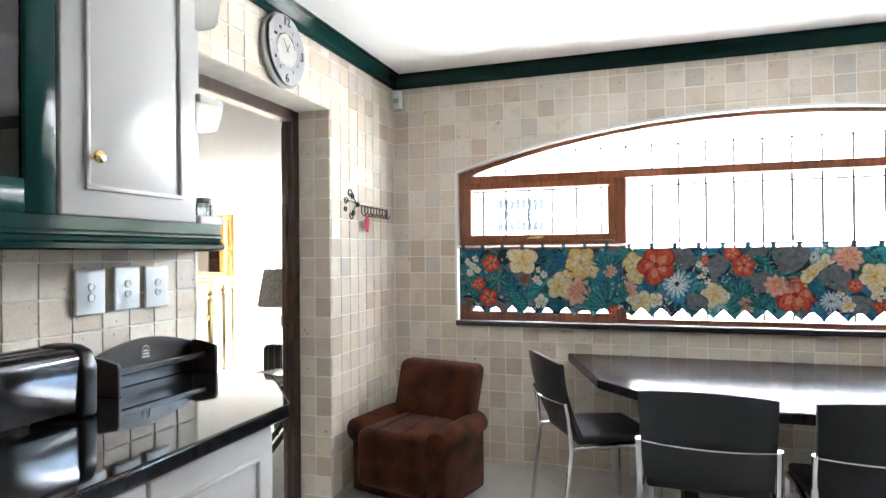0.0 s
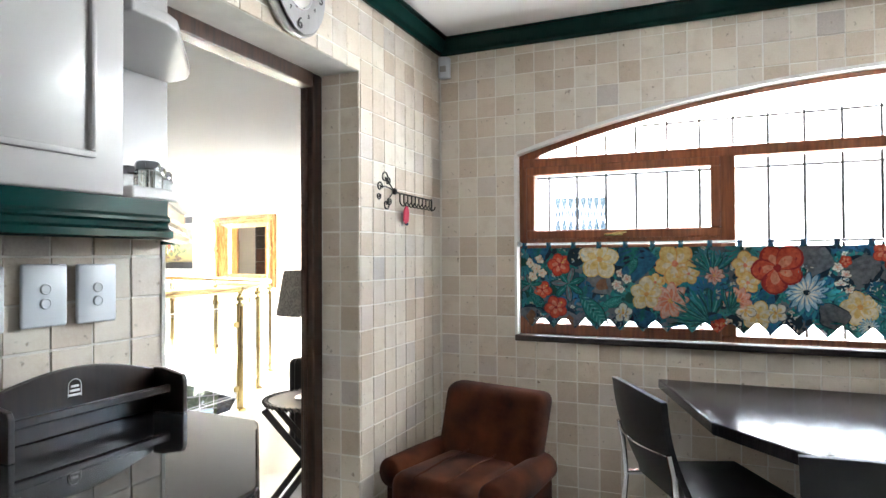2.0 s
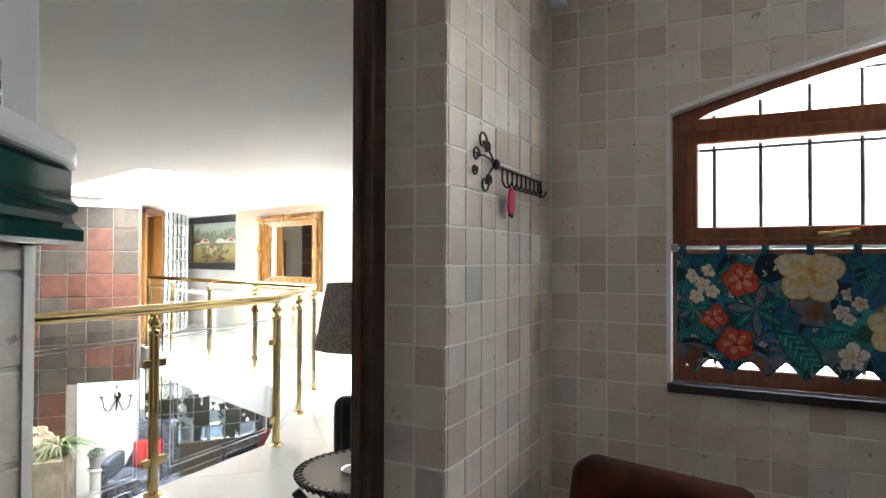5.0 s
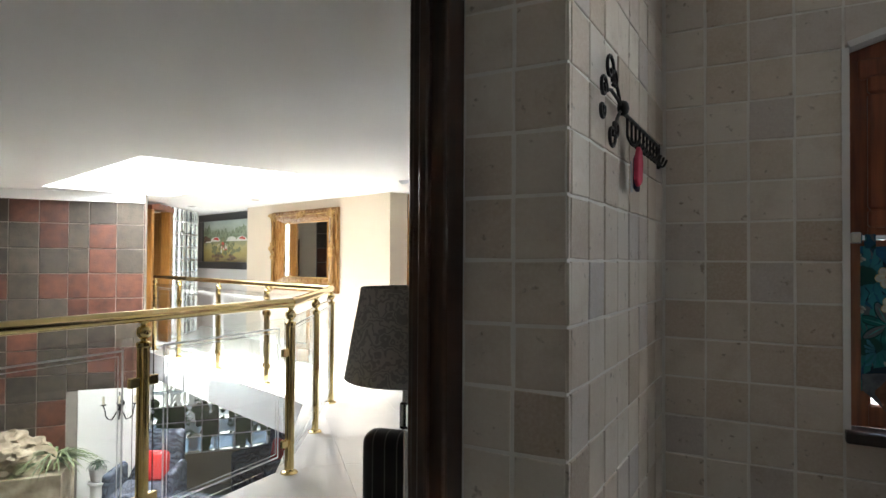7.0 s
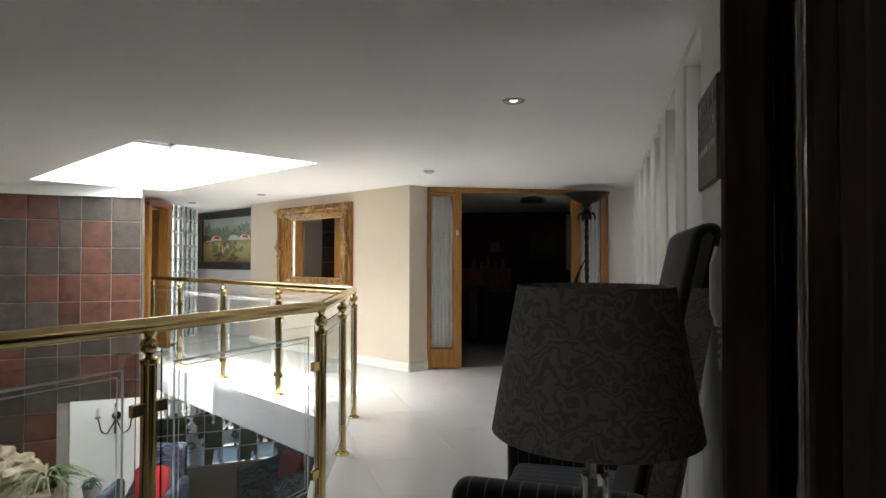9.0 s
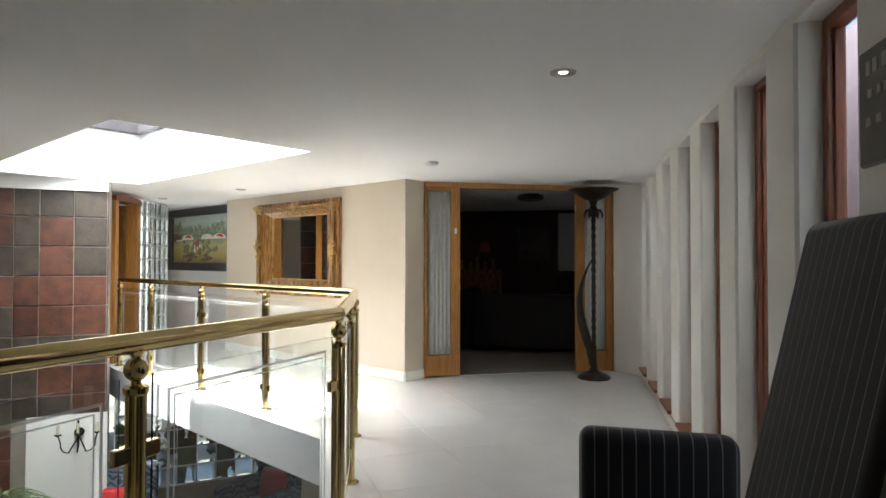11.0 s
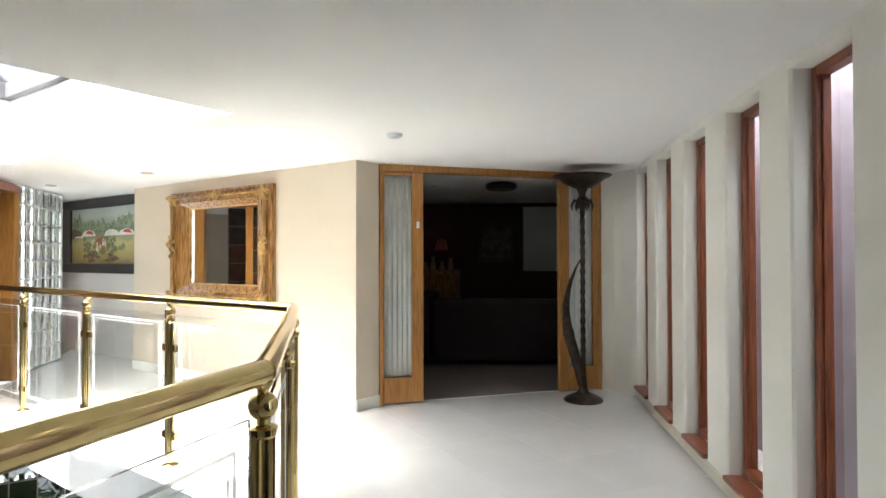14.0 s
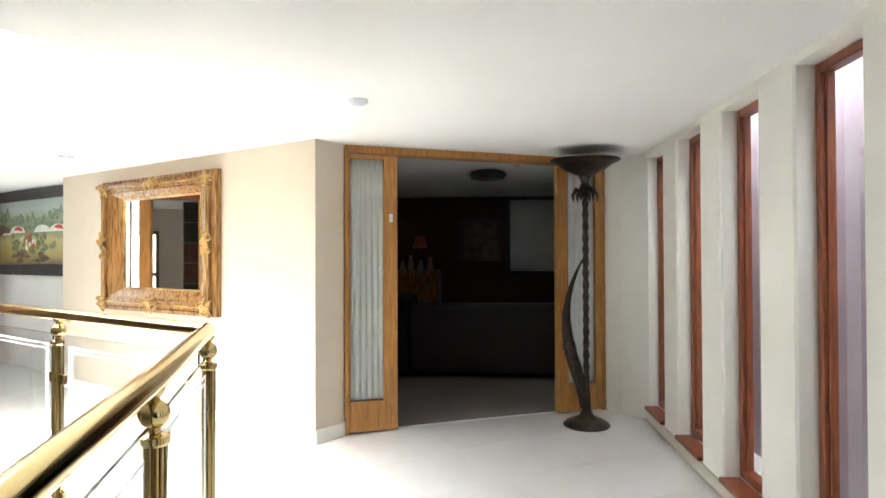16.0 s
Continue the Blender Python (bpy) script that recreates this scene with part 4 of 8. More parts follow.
def broad_leaf(x, z, r, deg):
    a = radians(deg)
    shapes = [("deep", petal(x - r * math.cos(a), z - r * math.sin(a), a, 2.1 * r, 0.62 * r)), ("teal", petal(x - r * math.cos(a), z - r * math.sin(a), a, 2.0 * r, 0.54 * r))]
    for k in range(7):
        t = -0.8 + 0.25 * k
        for s in (-1, 1):
            shapes.append(("pale_teal", blade(x + r * t * math.cos(a), z + r * t * math.sin(a), a + s * 0.8, 0.42 * r, 0.035 * r, 0)))
    motif(*shapes)


PRINT = {c: [] for c in INK}
WIDTH = 2.33
for x, z, r in SLATE_BLOBS:
    motif(("navy", disc(x, z, r * 1.06)), ("slate", disc(x, z, r, 0.2)), ("brown", disc(x + 0.2 * r, z - 0.1 * r, r * 0.4, 0.3, tall=1.4)) if x < 1.0 else ("slate", disc(x, z, 0.4 * r)))
for x, z, r in BLUE_BLOBS:
    motif(("navy", disc(x, z, r * 1.05, 0.2)), ("blue", disc(x, z, r * 0.97, 0.25)), *[("teal", blade(x - 0.7 * r, z - 0.5 * r + 0.25 * r * k, 0.3, 1.3 * r, 0.04 * r, 0.3)) for k in range(4)])
for x, z, r, deg in BROAD_LEAVES:
    broad_leaf(x, z, r, deg)
for x, z, r, deg in LEAF_STARS:
    motif(*[q for k in range(7) for a in [radians(deg) + 2 * math.pi * k / 7] for q in (("deep", petal(x, z, a, r * 1.05, r * 0.27)), ("slate" if k % 2 else "teal", petal(x, z, a, r, r * 0.2)), ("pale_teal", blade(x, z, a, r * 0.9, r * 0.03, 0.03)))])
for x, z, r, deg in FANS:
    shapes = []
    for k in range(17):
        a = radians(deg - 62 + 124 * k / 16) + rng.uniform(-0.05, 0.05)
        L = r * rng.uniform(0.72, 1.05)
        shapes.append(("deep" if k % 3 == 0 else "teal", blade(x, z, a, L, 0.05 * r, rng.uniform(-0.1, 0.1))))
        shapes.append(("pale_teal" if k % 2 else "blue", blade(x, z, a + 0.03, L * 0.93, 0.016 * r, rng.uniform(-0.08, 0.08))))
    motif(*shapes)
for x, z, r in SPRIGS:
    motif(("navy", disc(x, z, r * 1.1)), *[("ivory" if k % 3 else "sky", petal(x + rng.uniform(-0.8, 0.8) * r, z + rng.uniform(-0.8, 0.8) * r, rng.uniform(0, 6.28), 0.34 * r, 0.08 * r)) for k in range(16)])
for x, z, r in PINKS:
    bloom(x, z, r, 9, "brown" if r < 0.06 else "coral", "pink", "coral", "orange", 0.30)
for x, z, r in GOLDS:
    bloom(x, z, r, 5, "orange", "gold", "cream", "coral", 0.50)
for x, z, r in CREAMS:
    bloom(x, z, r, 5, "slate" if r < 0.06 else "gold", "cream" if r > 0.06 else "ivory", "gold", "orange", 0.50)
for x, z, r in ASTERS:
    bloom(x, z, r, 15, "blue", "sky", "ivory", "navy", 0.17)
for x, z, r in REDS:
    bloom(x, z, r, 5, "dark_red", "red", "coral", "dark_red", 0.54)
    motif(("yellow", blade(x, z, 0.7, 0.6 * r, 0.05 * r, 0.2)), ("yellow", disc(x + 0.45 * r, z + 0.42 * r, 0.07 * r)))
for x, z, r in SMALL:
    bloom(x, z, r, 5, "brown" if x > 0.7 else "gold", "ivory", "cream" if x < 0.7 else "pink", "coral", 0.5)
for col, pieces in PRINT.items():
    if not pieces:
        continue
    whole = bmesh.new()
    for bm in pieces:
        me = bpy.data.meshes.new("print")
        bm.to_mesh(me)
        bm.free()
        for shift in (0.0, WIDTH):
            if shift:
                me.transform(Matrix.Translation((shift, 0, 0)))
                if min(v.co.x for v in me.vertices) > x1c - 0.02:
                    continue
            whole.from_mesh(me)
        bpy.data.meshes.remove(me)
    for v in [v for v in whole.verts if v.co.x > x1c - 0.001]:
        whole.verts.remove(v)
    tagged(part("print", whole, INK[col], cloth), kind="stuff")
bm = bmesh.new()
upright(bm, [(-0.011, 0), (0.011, 0), (0.011, 0.034), (-0.011, 0.034)], -0.011, -0.008)
upright(bm, [(-0.011, 0), (0.011, 0), (0.011, 0.034), (-0.011, 0.034)], 0.007, 0.010)
box(bm, -0.011, 0.011, -0.011, 0.010, 0.030, 0.034)
tab = part("tab", bm, FLORAL, cur, m=pose(x0c + 0.02, 0, ZT - 0.006))
xx = x0c + 0.02 + TAB
while xx < x1c:
    again(tab, cur, pose(xx, 0, ZT - 0.006))
    xx += TAB

# ---- doorway frame ----
dfr = thing("door_frame", KIT, "dark stained wooden frame of the kitchen doorway", "door frame", kind="structure")
for v0, v1 in ((DOOR_R - 0.062, DOOR_R + 0.006), (DOOR_L - 0.006, DOOR_L + 0.035)):
    bm = bmesh.new()
    box(bm, -0.262, -0.193, v0, v1, 0, DOOR_H + 0.0, 0.006, 2)
    box(bm, -0.24, -0.222, v0 - (0.014 if v0 > -1.5 else 0), v1 + (0.014 if v0 < -1.5 else 0), 0.0, DOOR_H - 0.064, 0.003)
    part("jamb", bm, DARKWOOD, dfr)
bm = bmesh.new()
box(bm, -0.262, -0.193, DOOR_L + 0.035, DOOR_R - 0.062, DOOR_H - 0.062, DOOR_H + 0.004, 0.006, 2)
part("head", bm, DARKWOOD, dfr)
bm = bmesh.new()
box(bm, -0.326, -0.286, -0.83, -0.07, 0.012, 2.03, 0.004)
for z0, z1 in ((0.2, 0.85), (1.0, 1.85)):
    for w0, w1 in ((-0.74, -0.49), (-0.41, -0.16)):
        box(bm, -0.332, -0.326, w0, w1, z0, z1, 0.005)
kd = part("leaf", bm, DARKWOOD, dfr, "dark panelled leaf folded back against the wall")
bm = bmesh.new()
tube(bm, [(-0.278, -0.845, 0.3), (-0.278, -0.845, 0.4)], 0.008, 8)
tube(bm, [(-0.278, -0.845, 1.7), (-0.278, -0.845, 1.8)], 0.008, 8)
part("hinge", bm, BRASS, kd)
bm = bmesh.new()
box(bm, -0.203, -0.012, DOOR_L + 0.035, DOOR_R - 0.0, DOOR_H + 0.001, DOOR_H + 0.012)
box(bm, -0.21, 0.0, DOOR_L - 0.012, DOOR_L, 0.0, DOOR_H)
setting(part("doorway_lining", bm, GROUT, m=KIT), "pale plastered lining of the doorway", "trim")

# ---- upper cabinets ----
def panel_door(name, w, h, parent, m, mat, label="", knob=None):
    """A raised-panel door in its own plane: x across, z up, facing -y at y = 0."""
    bm = bmesh.new()
    box(bm, 0, w, 0, 0.022, 0, h, 0.006, 3)
    r = 0.075
    # recessed groove and raised field
    for off, y in ((r, -0.009),):
        for b in ((off - 0.012, w - off + 0.012, off - 0.012, off), (off - 0.012, w - off + 0.012, h - off, h - off + 0.012), (off - 0.012, off, off, h - off), (w - off, w - off + 0.012, off, h - off)):
            box(bm, b[0], b[1], y, 0.004, b[2], b[3], 0.0035, 2)
    vs = []
    for s, y in ((r + 0.006, -0.0005), (r + 0.040, -0.012)):
        vs.append([bm.verts.new(c) for c in ((s, y, s), (w - s, y, s), (w - s, y, h - s), (s, y, h - s))])
    for i in range(4):
        bm.faces.new((vs[0][i], vs[0][(i + 1) % 4], vs[1][(i + 1) % 4], vs[1][i]))
    bm.faces.new(vs[1])
    d = part(name, bm, mat, parent, label, m, smooth=True)
    if knob:
        bm = bmesh.new()
        lathe(bm, [(0.006, 0), (0.006, 0.012), (0.013, 0.015), (0.0165, 0.022), (0.015, 0.028), (0.008, 0.031)], 16, pose(knob[0], 0.0, knob[1], 90))
        part("knob", bm, BRASS, d, "aged brass knob", smooth=True)
    return d


FACE = pose(0, 0, 0, 0, 0, 90)   # turns a door that faces -y to face +x, its x along +y
UP_Z, UP_T = 1.412, 2.22
cab = thing("wall_cabinet", kit(0.003, 0), "white gloss wall cabinet with raised-panel door and brass knob", "cabinet")
bm = bmesh.new()
box(bm, 0, 0.325, -2.765, -2.300, UP_Z, UP_T, 0.002)
part("body", bm, WHITEGLOSS, cab)
panel_door("door", 0.445, UP_T - UP_Z - 0.01, cab, pose(0.35, -2.757, UP_Z + 0.002) @ FACE, WHITEGLOSS, knob=(0.085, 0.142))
gcab = thing("glass_cabinet", kit(0.003, 0), "dark green wall cabinet with a glazed door", "cabinet")
bm = bmesh.new()
for b in ((0, 0.32, -3.42, -3.40), (0, 0.32, -2.787, -2.767)):
    box(bm, b[0], b[1], b[2], b[3], UP_Z, UP_T)
box(bm, 0.0, 0.012, -3.40, -2.787, UP_Z, UP_T)
box(bm, 0.012, 0.32, -3.40, -2.787, UP_Z, UP_Z + 0.018)
box(bm, 0.012, 0.32, -3.40, -2.787, UP_T - 0.018, UP_T)
box(bm, 0.012, 0.30, -3.40, -2.787, 1.80, 1.812)
part("body", bm, ESPRESSO, gcab)
bm = bmesh.new()
for b in ((-3.42, -3.345, UP_Z, UP_T), (-2.842, -2.768, UP_Z, UP_T), (-3.345, -2.842, UP_Z, UP_Z + 0.075), (-3.345, -2.842, UP_T - 0.075, UP_T)):
    box(bm, 0.328, 0.354, b[0], b[1], b[2], b[3], 0.006, 2)
gd = part("door", bm, GREEN, gcab, "dark green gloss door frame", smooth=True)
bm = bmesh.new()
box(bm, 0.338, 0.342, -3.35, -2.837, UP_Z + 0.07, UP_T - 0.07)
part("pane", bm, glass("smoked_glass", (0.35, 0.33, 0.32)), gd)
far_cab = thing("wall_cabinet", kit(0.003, -0.657 - 0.46), "white gloss wall cabinet with raised-panel door", "cabinet")
bm = bmesh.new()
box(bm, 0, 0.325, -3.2, -2.305, UP_Z, UP_T, 0.002)
part("body", bm, WHITEGLOSS, far_cab)
panel_door("door", 0.445, UP_T - UP_Z - 0.01, far_cab, pose(0.35, -2.757, UP_Z + 0.002) @ FACE, WHITEGLOSS, knob=(0.085, 0.142))

# open corner shelves with rounded fronts
SHELF = [(0.0, -2.297), (0.352, -2.297), (0.352, -2.215), (0.335, -2.17), (0.12, -1.925), (0.085, -1.898), (0.05, -1.89), (0.0, -1.89)]
shelf = thing("corner_shelf", kit(0.003, 0), "white open corner shelf at the end of the wall cabinets", "shelf")
for z in (UP_Z, 1.775, 2.16):
    bm = bmesh.new()
    prism(bm, SHELF, z, z + 0.026, 0.005, 2)
    part("board", bm, WHITEGLOSS, shelf)
bm = bmesh.new()
box(bm, 0.0, 0.014, -2.297, -1.90, UP_Z + 0.026, 2.16)
part("back_panel", bm, WHITEGLOSS, shelf)

pel = thing("cabinet_pelmet", kit(0.003, 0), "dark green moulded pelmet under the wall cabinets", "moulding")
path = [(0.358, -3.9), (0.358, -2.225), (0.075, -1.905), (0.0, -1.897)]
pprof = [(0.0, 0.0), (0.006, 0.0), (0.006, -0.03), (0.012, -0.036), (0.012, -0.042), (0.006, -0.046), (0.010, -0.056), (0.018, -0.062), (0.018, -0.074), (0.008, -0.078), (-0.012, -0.078), (-0.012, 0.0)]
bm = bmesh.new()
rings, end_rings = [], []
for i, p in enumerate(path):
    p = Vector(p)
    nrm = Vector((0, 0))
    for a, b in zip(path, path[1:]):
        if tuple(p) in (a, b) or (p - Vector(a)).length < 1e-6 or (p - Vector(b)).length < 1e-6:
            d = (Vector(b) - Vector(a)).normalized()
            nrm += Vector((d.y, -d.x))
    nrm.normalize()
    ring = [(p.x + nrm.x * o, p.y + nrm.y * o, UP_Z + h) for o, h in pprof]
    if i:
        end_rings.append(ring)
    if i < 2:
        rings.append([bm.verts.new(v) for v in ring])
for a, b in zip(rings[:2], rings[1:2]):
    for i in range(len(pprof)):
        j = (i + 1) % len(pprof)
        bm.faces.new((a[i], a[j], b[j], b[i]))
part("moulding", bm, GREEN, pel)
bm = bmesh.new()
ends = [[bm.verts.new(v) for v in r] for r in end_rings]
for a, b in zip(ends, ends[1:]):
    for i in range(len(pprof)):
        j = (i + 1) % len(pprof)
        bm.faces.new((a[i], a[j], b[j], b[i]))
part("end_moulding", bm, GREEN, pel)
bm = bmesh.new()
prism(bm, [(0.01, -3.9), (0.345, -3.9), (0.345, -2.23), (0.07, -1.92), (0.01, -1.92)], UP_Z - 0.012, UP_Z - 0.002)
part("underside", bm, WHITEGLOSS, pel)

# ---- base cabinets and worktop ----
top = tagged(thing("worktop", KIT, "polished black granite worktop", "worktop"))
bm = bmesh.new()
prism(bm, [(0.0, -6.0), (0.655, -6.0), (0.655, -2.305), (0.648, -2.285), (0.362, -1.945), (0.342, -1.93), (0.0, -1.905)], 0.862, 0.902, 0.007, 3)
part("slab", bm, GRANITE, top)
for k, v0 in enumerate((-2.772, -3.225, -3.678, -4.131)):
    c = thing("base_cabinet", kit(0, v0), "white gloss base cabinet with raised-panel door", "cabinet", "base cabinets")
    bm = bmesh.new()
    box(bm, 0.003, 0.595, 0.0, 0.447, 0.10, 0.861)
    box(bm, 0.003, 0.54, 0.0, 0.447, 0.0, 0.10)
    part("body", bm, WHITEGLOSS, c)
    panel_door("door", 0.443, 0.735, c, pose(0.618, 0.002, 0.11) @ FACE, WHITEGLOSS)
endc = thing("end_cabinet", KIT, "white angled end panel of the base cabinets", "cabinet")
bm = bmesh.new()
prism(bm, [(0.003, -2.32), (0.595, -2.32), (0.60, -2.318), (0.325, -1.995), (0.003, -1.975)], 0.0, 0.861, 0.004)
part("body", bm, WHITEGLOSS, endc)

# ---- worktop things ----
toaster = thing("toaster", kit(0.02, -2.775, 0.902), "brushed steel toaster with black plastic ends", "toaster")
bm = bmesh.new()
upright(bm, [(0.03, 0.02), (0.2, 0.02), (0.204, 0.155), (0.196, 0.17), (0.178, 0.178), (0.06, 0.178), (0.04, 0.168), (0.03, 0.14)], -0.16, 0.18, 0.004)
part("shell", bm, POLISHED, toaster, "polished steel sides", smooth=True)
for y0, y1 in ((0.18, 0.232), (-0.212, -0.16)):
    bm = bmesh.new()
    upright(bm, [(0.02, 0.0), (0.21, 0.0), (0.212, 0.13), (0.195, 0.172), (0.155, 0.186), (0.075, 0.186), (0.035, 0.172), (0.018, 0.13)], y0, y1, 0.012, 3)
    part("end_cap", bm, BLACKPLASTIC, toaster, "black plastic end", smooth=True)
bm = bmesh.new()
for x in (0.075, 0.13):
    box(bm, x, x + 0.028, -0.13, 0.15, 0.1775, 0.181, 0.001)
part("slot", bm, BLACKPLASTIC, toaster)
bm = bmesh.new()
box(bm, 0.095, 0.135, 0.231, 0.249, 0.095, 0.11, 0.004, 2)
part("lever", bm, BLACKPLASTIC, toaster)

rack = thing("spice_rack", kit(0.006, -2.385, 0.902), "dark brown wooden counter rack with an arched back", "rack")
L = 0.445
back = [(0, 0), (L, 0)] + [(L - L * k / 16, 0.105 + 0.042 * math.sin(math.pi * k / 16)) for k in range(17)]
bm = bmesh.new()
upright(bm, back, -0.007, 0.007, 0.003)
part("back", bm, ESPRESSO, rack, m=pose(0.012, 0, 0, 0, 0, 90))
for y in (0.0, L - 0.014):
    bm = bmesh.new()
    prism(bm, [(0.019, 0), (0.125, 0), (0.125, 0.085), (0.118, 0.098), (0.05, 0.112), (0.019, 0.112)], -0.014, 0, 0.003, 2, pose(0, y, 0, 90))
    part("side", bm, ESPRESSO, rack)
bm = bmesh.new()
box(bm, 0.070, 0.084, 0.0145, L - 0.0145, 0.052, 0.072, 0.003)
part("front_rail", bm, ESPRESSO, rack)
WHITEINK = material("white_print", (0.75, 0.75, 0.75), 0.6, var=0.02, bump=0.0)
bm = bmesh.new()
cx, cz = L / 2 - 0.01, 0.098
tube(bm, [(cx - 0.016, -0.0085, cz - 0.018), (cx - 0.016, -0.0085, cz + 0.004)] + [(cx + 0.016 * math.cos(a), -0.0085, cz + 0.006 + 0.016 * math.sin(a)) for a in [math.pi * (1 - k / 10) for k in range(11)]] + [(cx + 0.016, -0.0085, cz - 0.018)], 0.0012, 5)
for z0, w in ((cz + 0.006, 0.009), (cz - 0.004, 0.012), (cz - 0.014, 0.014)):
    box(bm, cx - w, cx + w, -0.0095, -0.0075, z0 - 0.0025, z0 + 0.0025)
part("printed_mark", bm, WHITEINK, rack, "small white arched printed mark", m=pose(0.012, 0, 0, 0, 0, 90))

for name_i, (v, z) in enumerate(((-2.424, 1.142), (-2.286, 1.146), (-2.158, 1.145))):
    s = thing("wall_socket", kit(0.004, v, z), "white plastic wall switch plate with two round buttons", "switch plate", "switch plates")
    bm = bmesh.new()
    box(bm, 0, 0.011, 0, 0.104, 0, 0.140, 0.005, 3)
    part("plate", bm, PLASTIC, s, smooth=True)
    for zz in (0.052, 0.084):
        bm = bmesh.new()
        lathe(bm, [(0.0125, 0), (0.0125, 0.0035), (0.0105, 0.005), (0.009, 0.0035), (0.004, 0.0035)], 20, pose(0.0105, 0.052, zz, 0, 90, 0))
        part("button", bm, PLASTIC, s, smooth=True)

# glass shakers on the shelf
SHAKE = [(0.023, 0.0), (0.0245, 0.004), (0.0245, 0.046), (0.021, 0.056), (0.019, 0.058)]
for u, v in ((0.125, -2.02), (0.185, -2.075), (0.235, -2.14), (0.285, -2.20), (0.19, -2.17)):
    s = thing("shaker", kit(u, v, UP_Z + 0.026) @ Matrix.Diagonal((1.15, 1.15, 0.78, 1)), "small faceted glass shaker with a steel cap", "shaker", "shakers")
    bm = bmesh.new()
    lathe(bm, SHAKE, 10)
    part("jar", bm, GLASS, s, "clear faceted glass jar")
    bm = bmesh.new()
    lathe(bm, [(0.0215, 0.055), (0.022, 0.073), (0.019, 0.079), (0.003, 0.082)], 16)
    part("cap", bm, POLISHED, s, "steel screw cap", smooth=True)

# ---- wall clock ----
clock = thing("wall_clock", kit(0.004, -1.327, 2.262), "round brushed steel wall clock with cut-out numerals", "clock")
RC = 0.172
turn = pose(0, 0, 0, 90, 0, 90)      # face towards +x: local x along +v, y up, z out
bm = bmesh.new()
lathe(bm, [(RC * 0.99, 0), (RC, 0.004), (RC, 0.012), (RC * 0.97, 0.016), (RC * 0.2, 0.0162)], 56, turn)
part("back_disc", bm, material("dark_steel", (0.30, 0.30, 0.29), 0.35, 1.0, var=0.08), clock, smooth=True)
bm = bmesh.new()
ring = []
for k in range(96):
    a = 2 * math.pi * k / 96
    r = RC * 0.93
    side = math.degrees(a) % 360
    if 150 < side < 262:
        r = RC * (0.93 - 0.16 * math.sin(math.pi * (side - 150) / 112) ** 0.5)
    if 128 < side < 150 or 262 < side < 275:
        r = RC * 0.9
    ring.append((r * math.cos(a), r * math.sin(a)))
prism(bm, ring, 0.022, 0.028, 0.0015, 1, turn)
part("face_plate", bm, STEEL, clock)
bm = bmesh.new()
lathe(bm, [(0.070, 0.028), (0.074, 0.031), (0.078, 0.031), (0.080, 0.028)], 40, turn, cap=False)
part("dial_ring", bm, CHROME, clock, smooth=True)
bm = bmesh.new()
lathe(bm, [(0.069, 0.0282), (0.001, 0.0292)], 40, turn)
part("dial", bm, material("silver_dial", (0.62, 0.60, 0.57), 0.3, 0.8, var=0.05), clock)
BLACKINK = material("black_print", (0.012, 0.012, 0.012), 0.5, var=0.05, bump=0.0)


def text_on(body, size, depth, mat, parent, m, name="numeral"):
    cu = bpy.data.curves.new(name, "FONT")
    cu.body, cu.size, cu.extrude = body, size, depth
    cu.align_x, cu.align_y = "CENTER", "CENTER"
    tmp = bpy.data.objects.new(name, cu)
    scene.collection.objects.link(tmp)
    dg = bpy.context.evaluated_depsgraph_get()
    me = bpy.data.meshes.new_from_object(tmp.evaluated_get(dg))
    bpy.data.objects.remove(tmp)
    me.materials.append(mat)
    o = new(name, me)
    o.parent = parent
    o.matrix_basis = m
    return o


for h in range(1, 13):
    a = radians(90 - 30 * h)
    big = h % 3 == 0
    r = 0.130 if big else 0.104
    text_on(str(h), 0.058 if big else 0.021, 0.0012, STEEL if h == 9 else BLACKINK, clock, turn @ pose(r * math.cos(a), r * math.sin(a), 0.030 if not big else 0.031))
for ang, ln, w in ((58, 0.036, 0.004), (128, 0.055, 0.003)):
    bm = bmesh.new()
    prism(bm, [(-0.012, -w / 2), (ln, -w / 4), (ln, w / 4), (-0.012, w / 2)], 0.033, 0.0345, 0, 1, turn @ pose(0, 0, 0, 0, 0, ang))
    part("clock_pointer", bm, BLACKINK, clock)

# ---- key rack of wrought iron ----
kr = thing("key_rack", kit(0.0035, -0.145, 1.585), "black wrought-iron key rack with scrolls and hooks", "key rack")


def spiral(c, r0, r1, a0, turns, n=26):
    return [(0.008, c[0] + (r0 + (r1 - r0) * k / n) * math.cos(radians(a0) + turns * 2 * math.pi * k / n), c[1] + (r0 + (r1 - r0) * k / n) * math.sin(radians(a0) + turns * 2 * math.pi * k / n)) for k in range(n + 1)]


bm = bmesh.new()
tube(bm, [(0.006, 0.0, 0.012), (0.006, -0.42, 0.018)], 0.0045, 6)
tube(bm, [(0.006, -0.002, 0.018), (0.006, -0.002, -0.045)], 0.005, 6)
part("bar", bm, IRON, kr)
for k in range(9):
    y = -0.03 - k * 0.042
    bm = bmesh.new()
    tube(bm, [(0.006, y, 0.013), (0.006, y, -0.02)] + [(0.006 + 0.002 * j, y + 0.016 - 0.016 * math.cos(radians(18 * j)), -0.022 - 0.02 * math.sin(radians(18 * j))) for j in range(11)], 0.0032, 6)
    part("hook", bm, IRON, kr)
bm = bmesh.new()
blob(bm, (0.012, -0.43, 0.02), 0.012, 0.016, 0.016, 2)
part("boss", bm, IRON, kr, smooth=True)
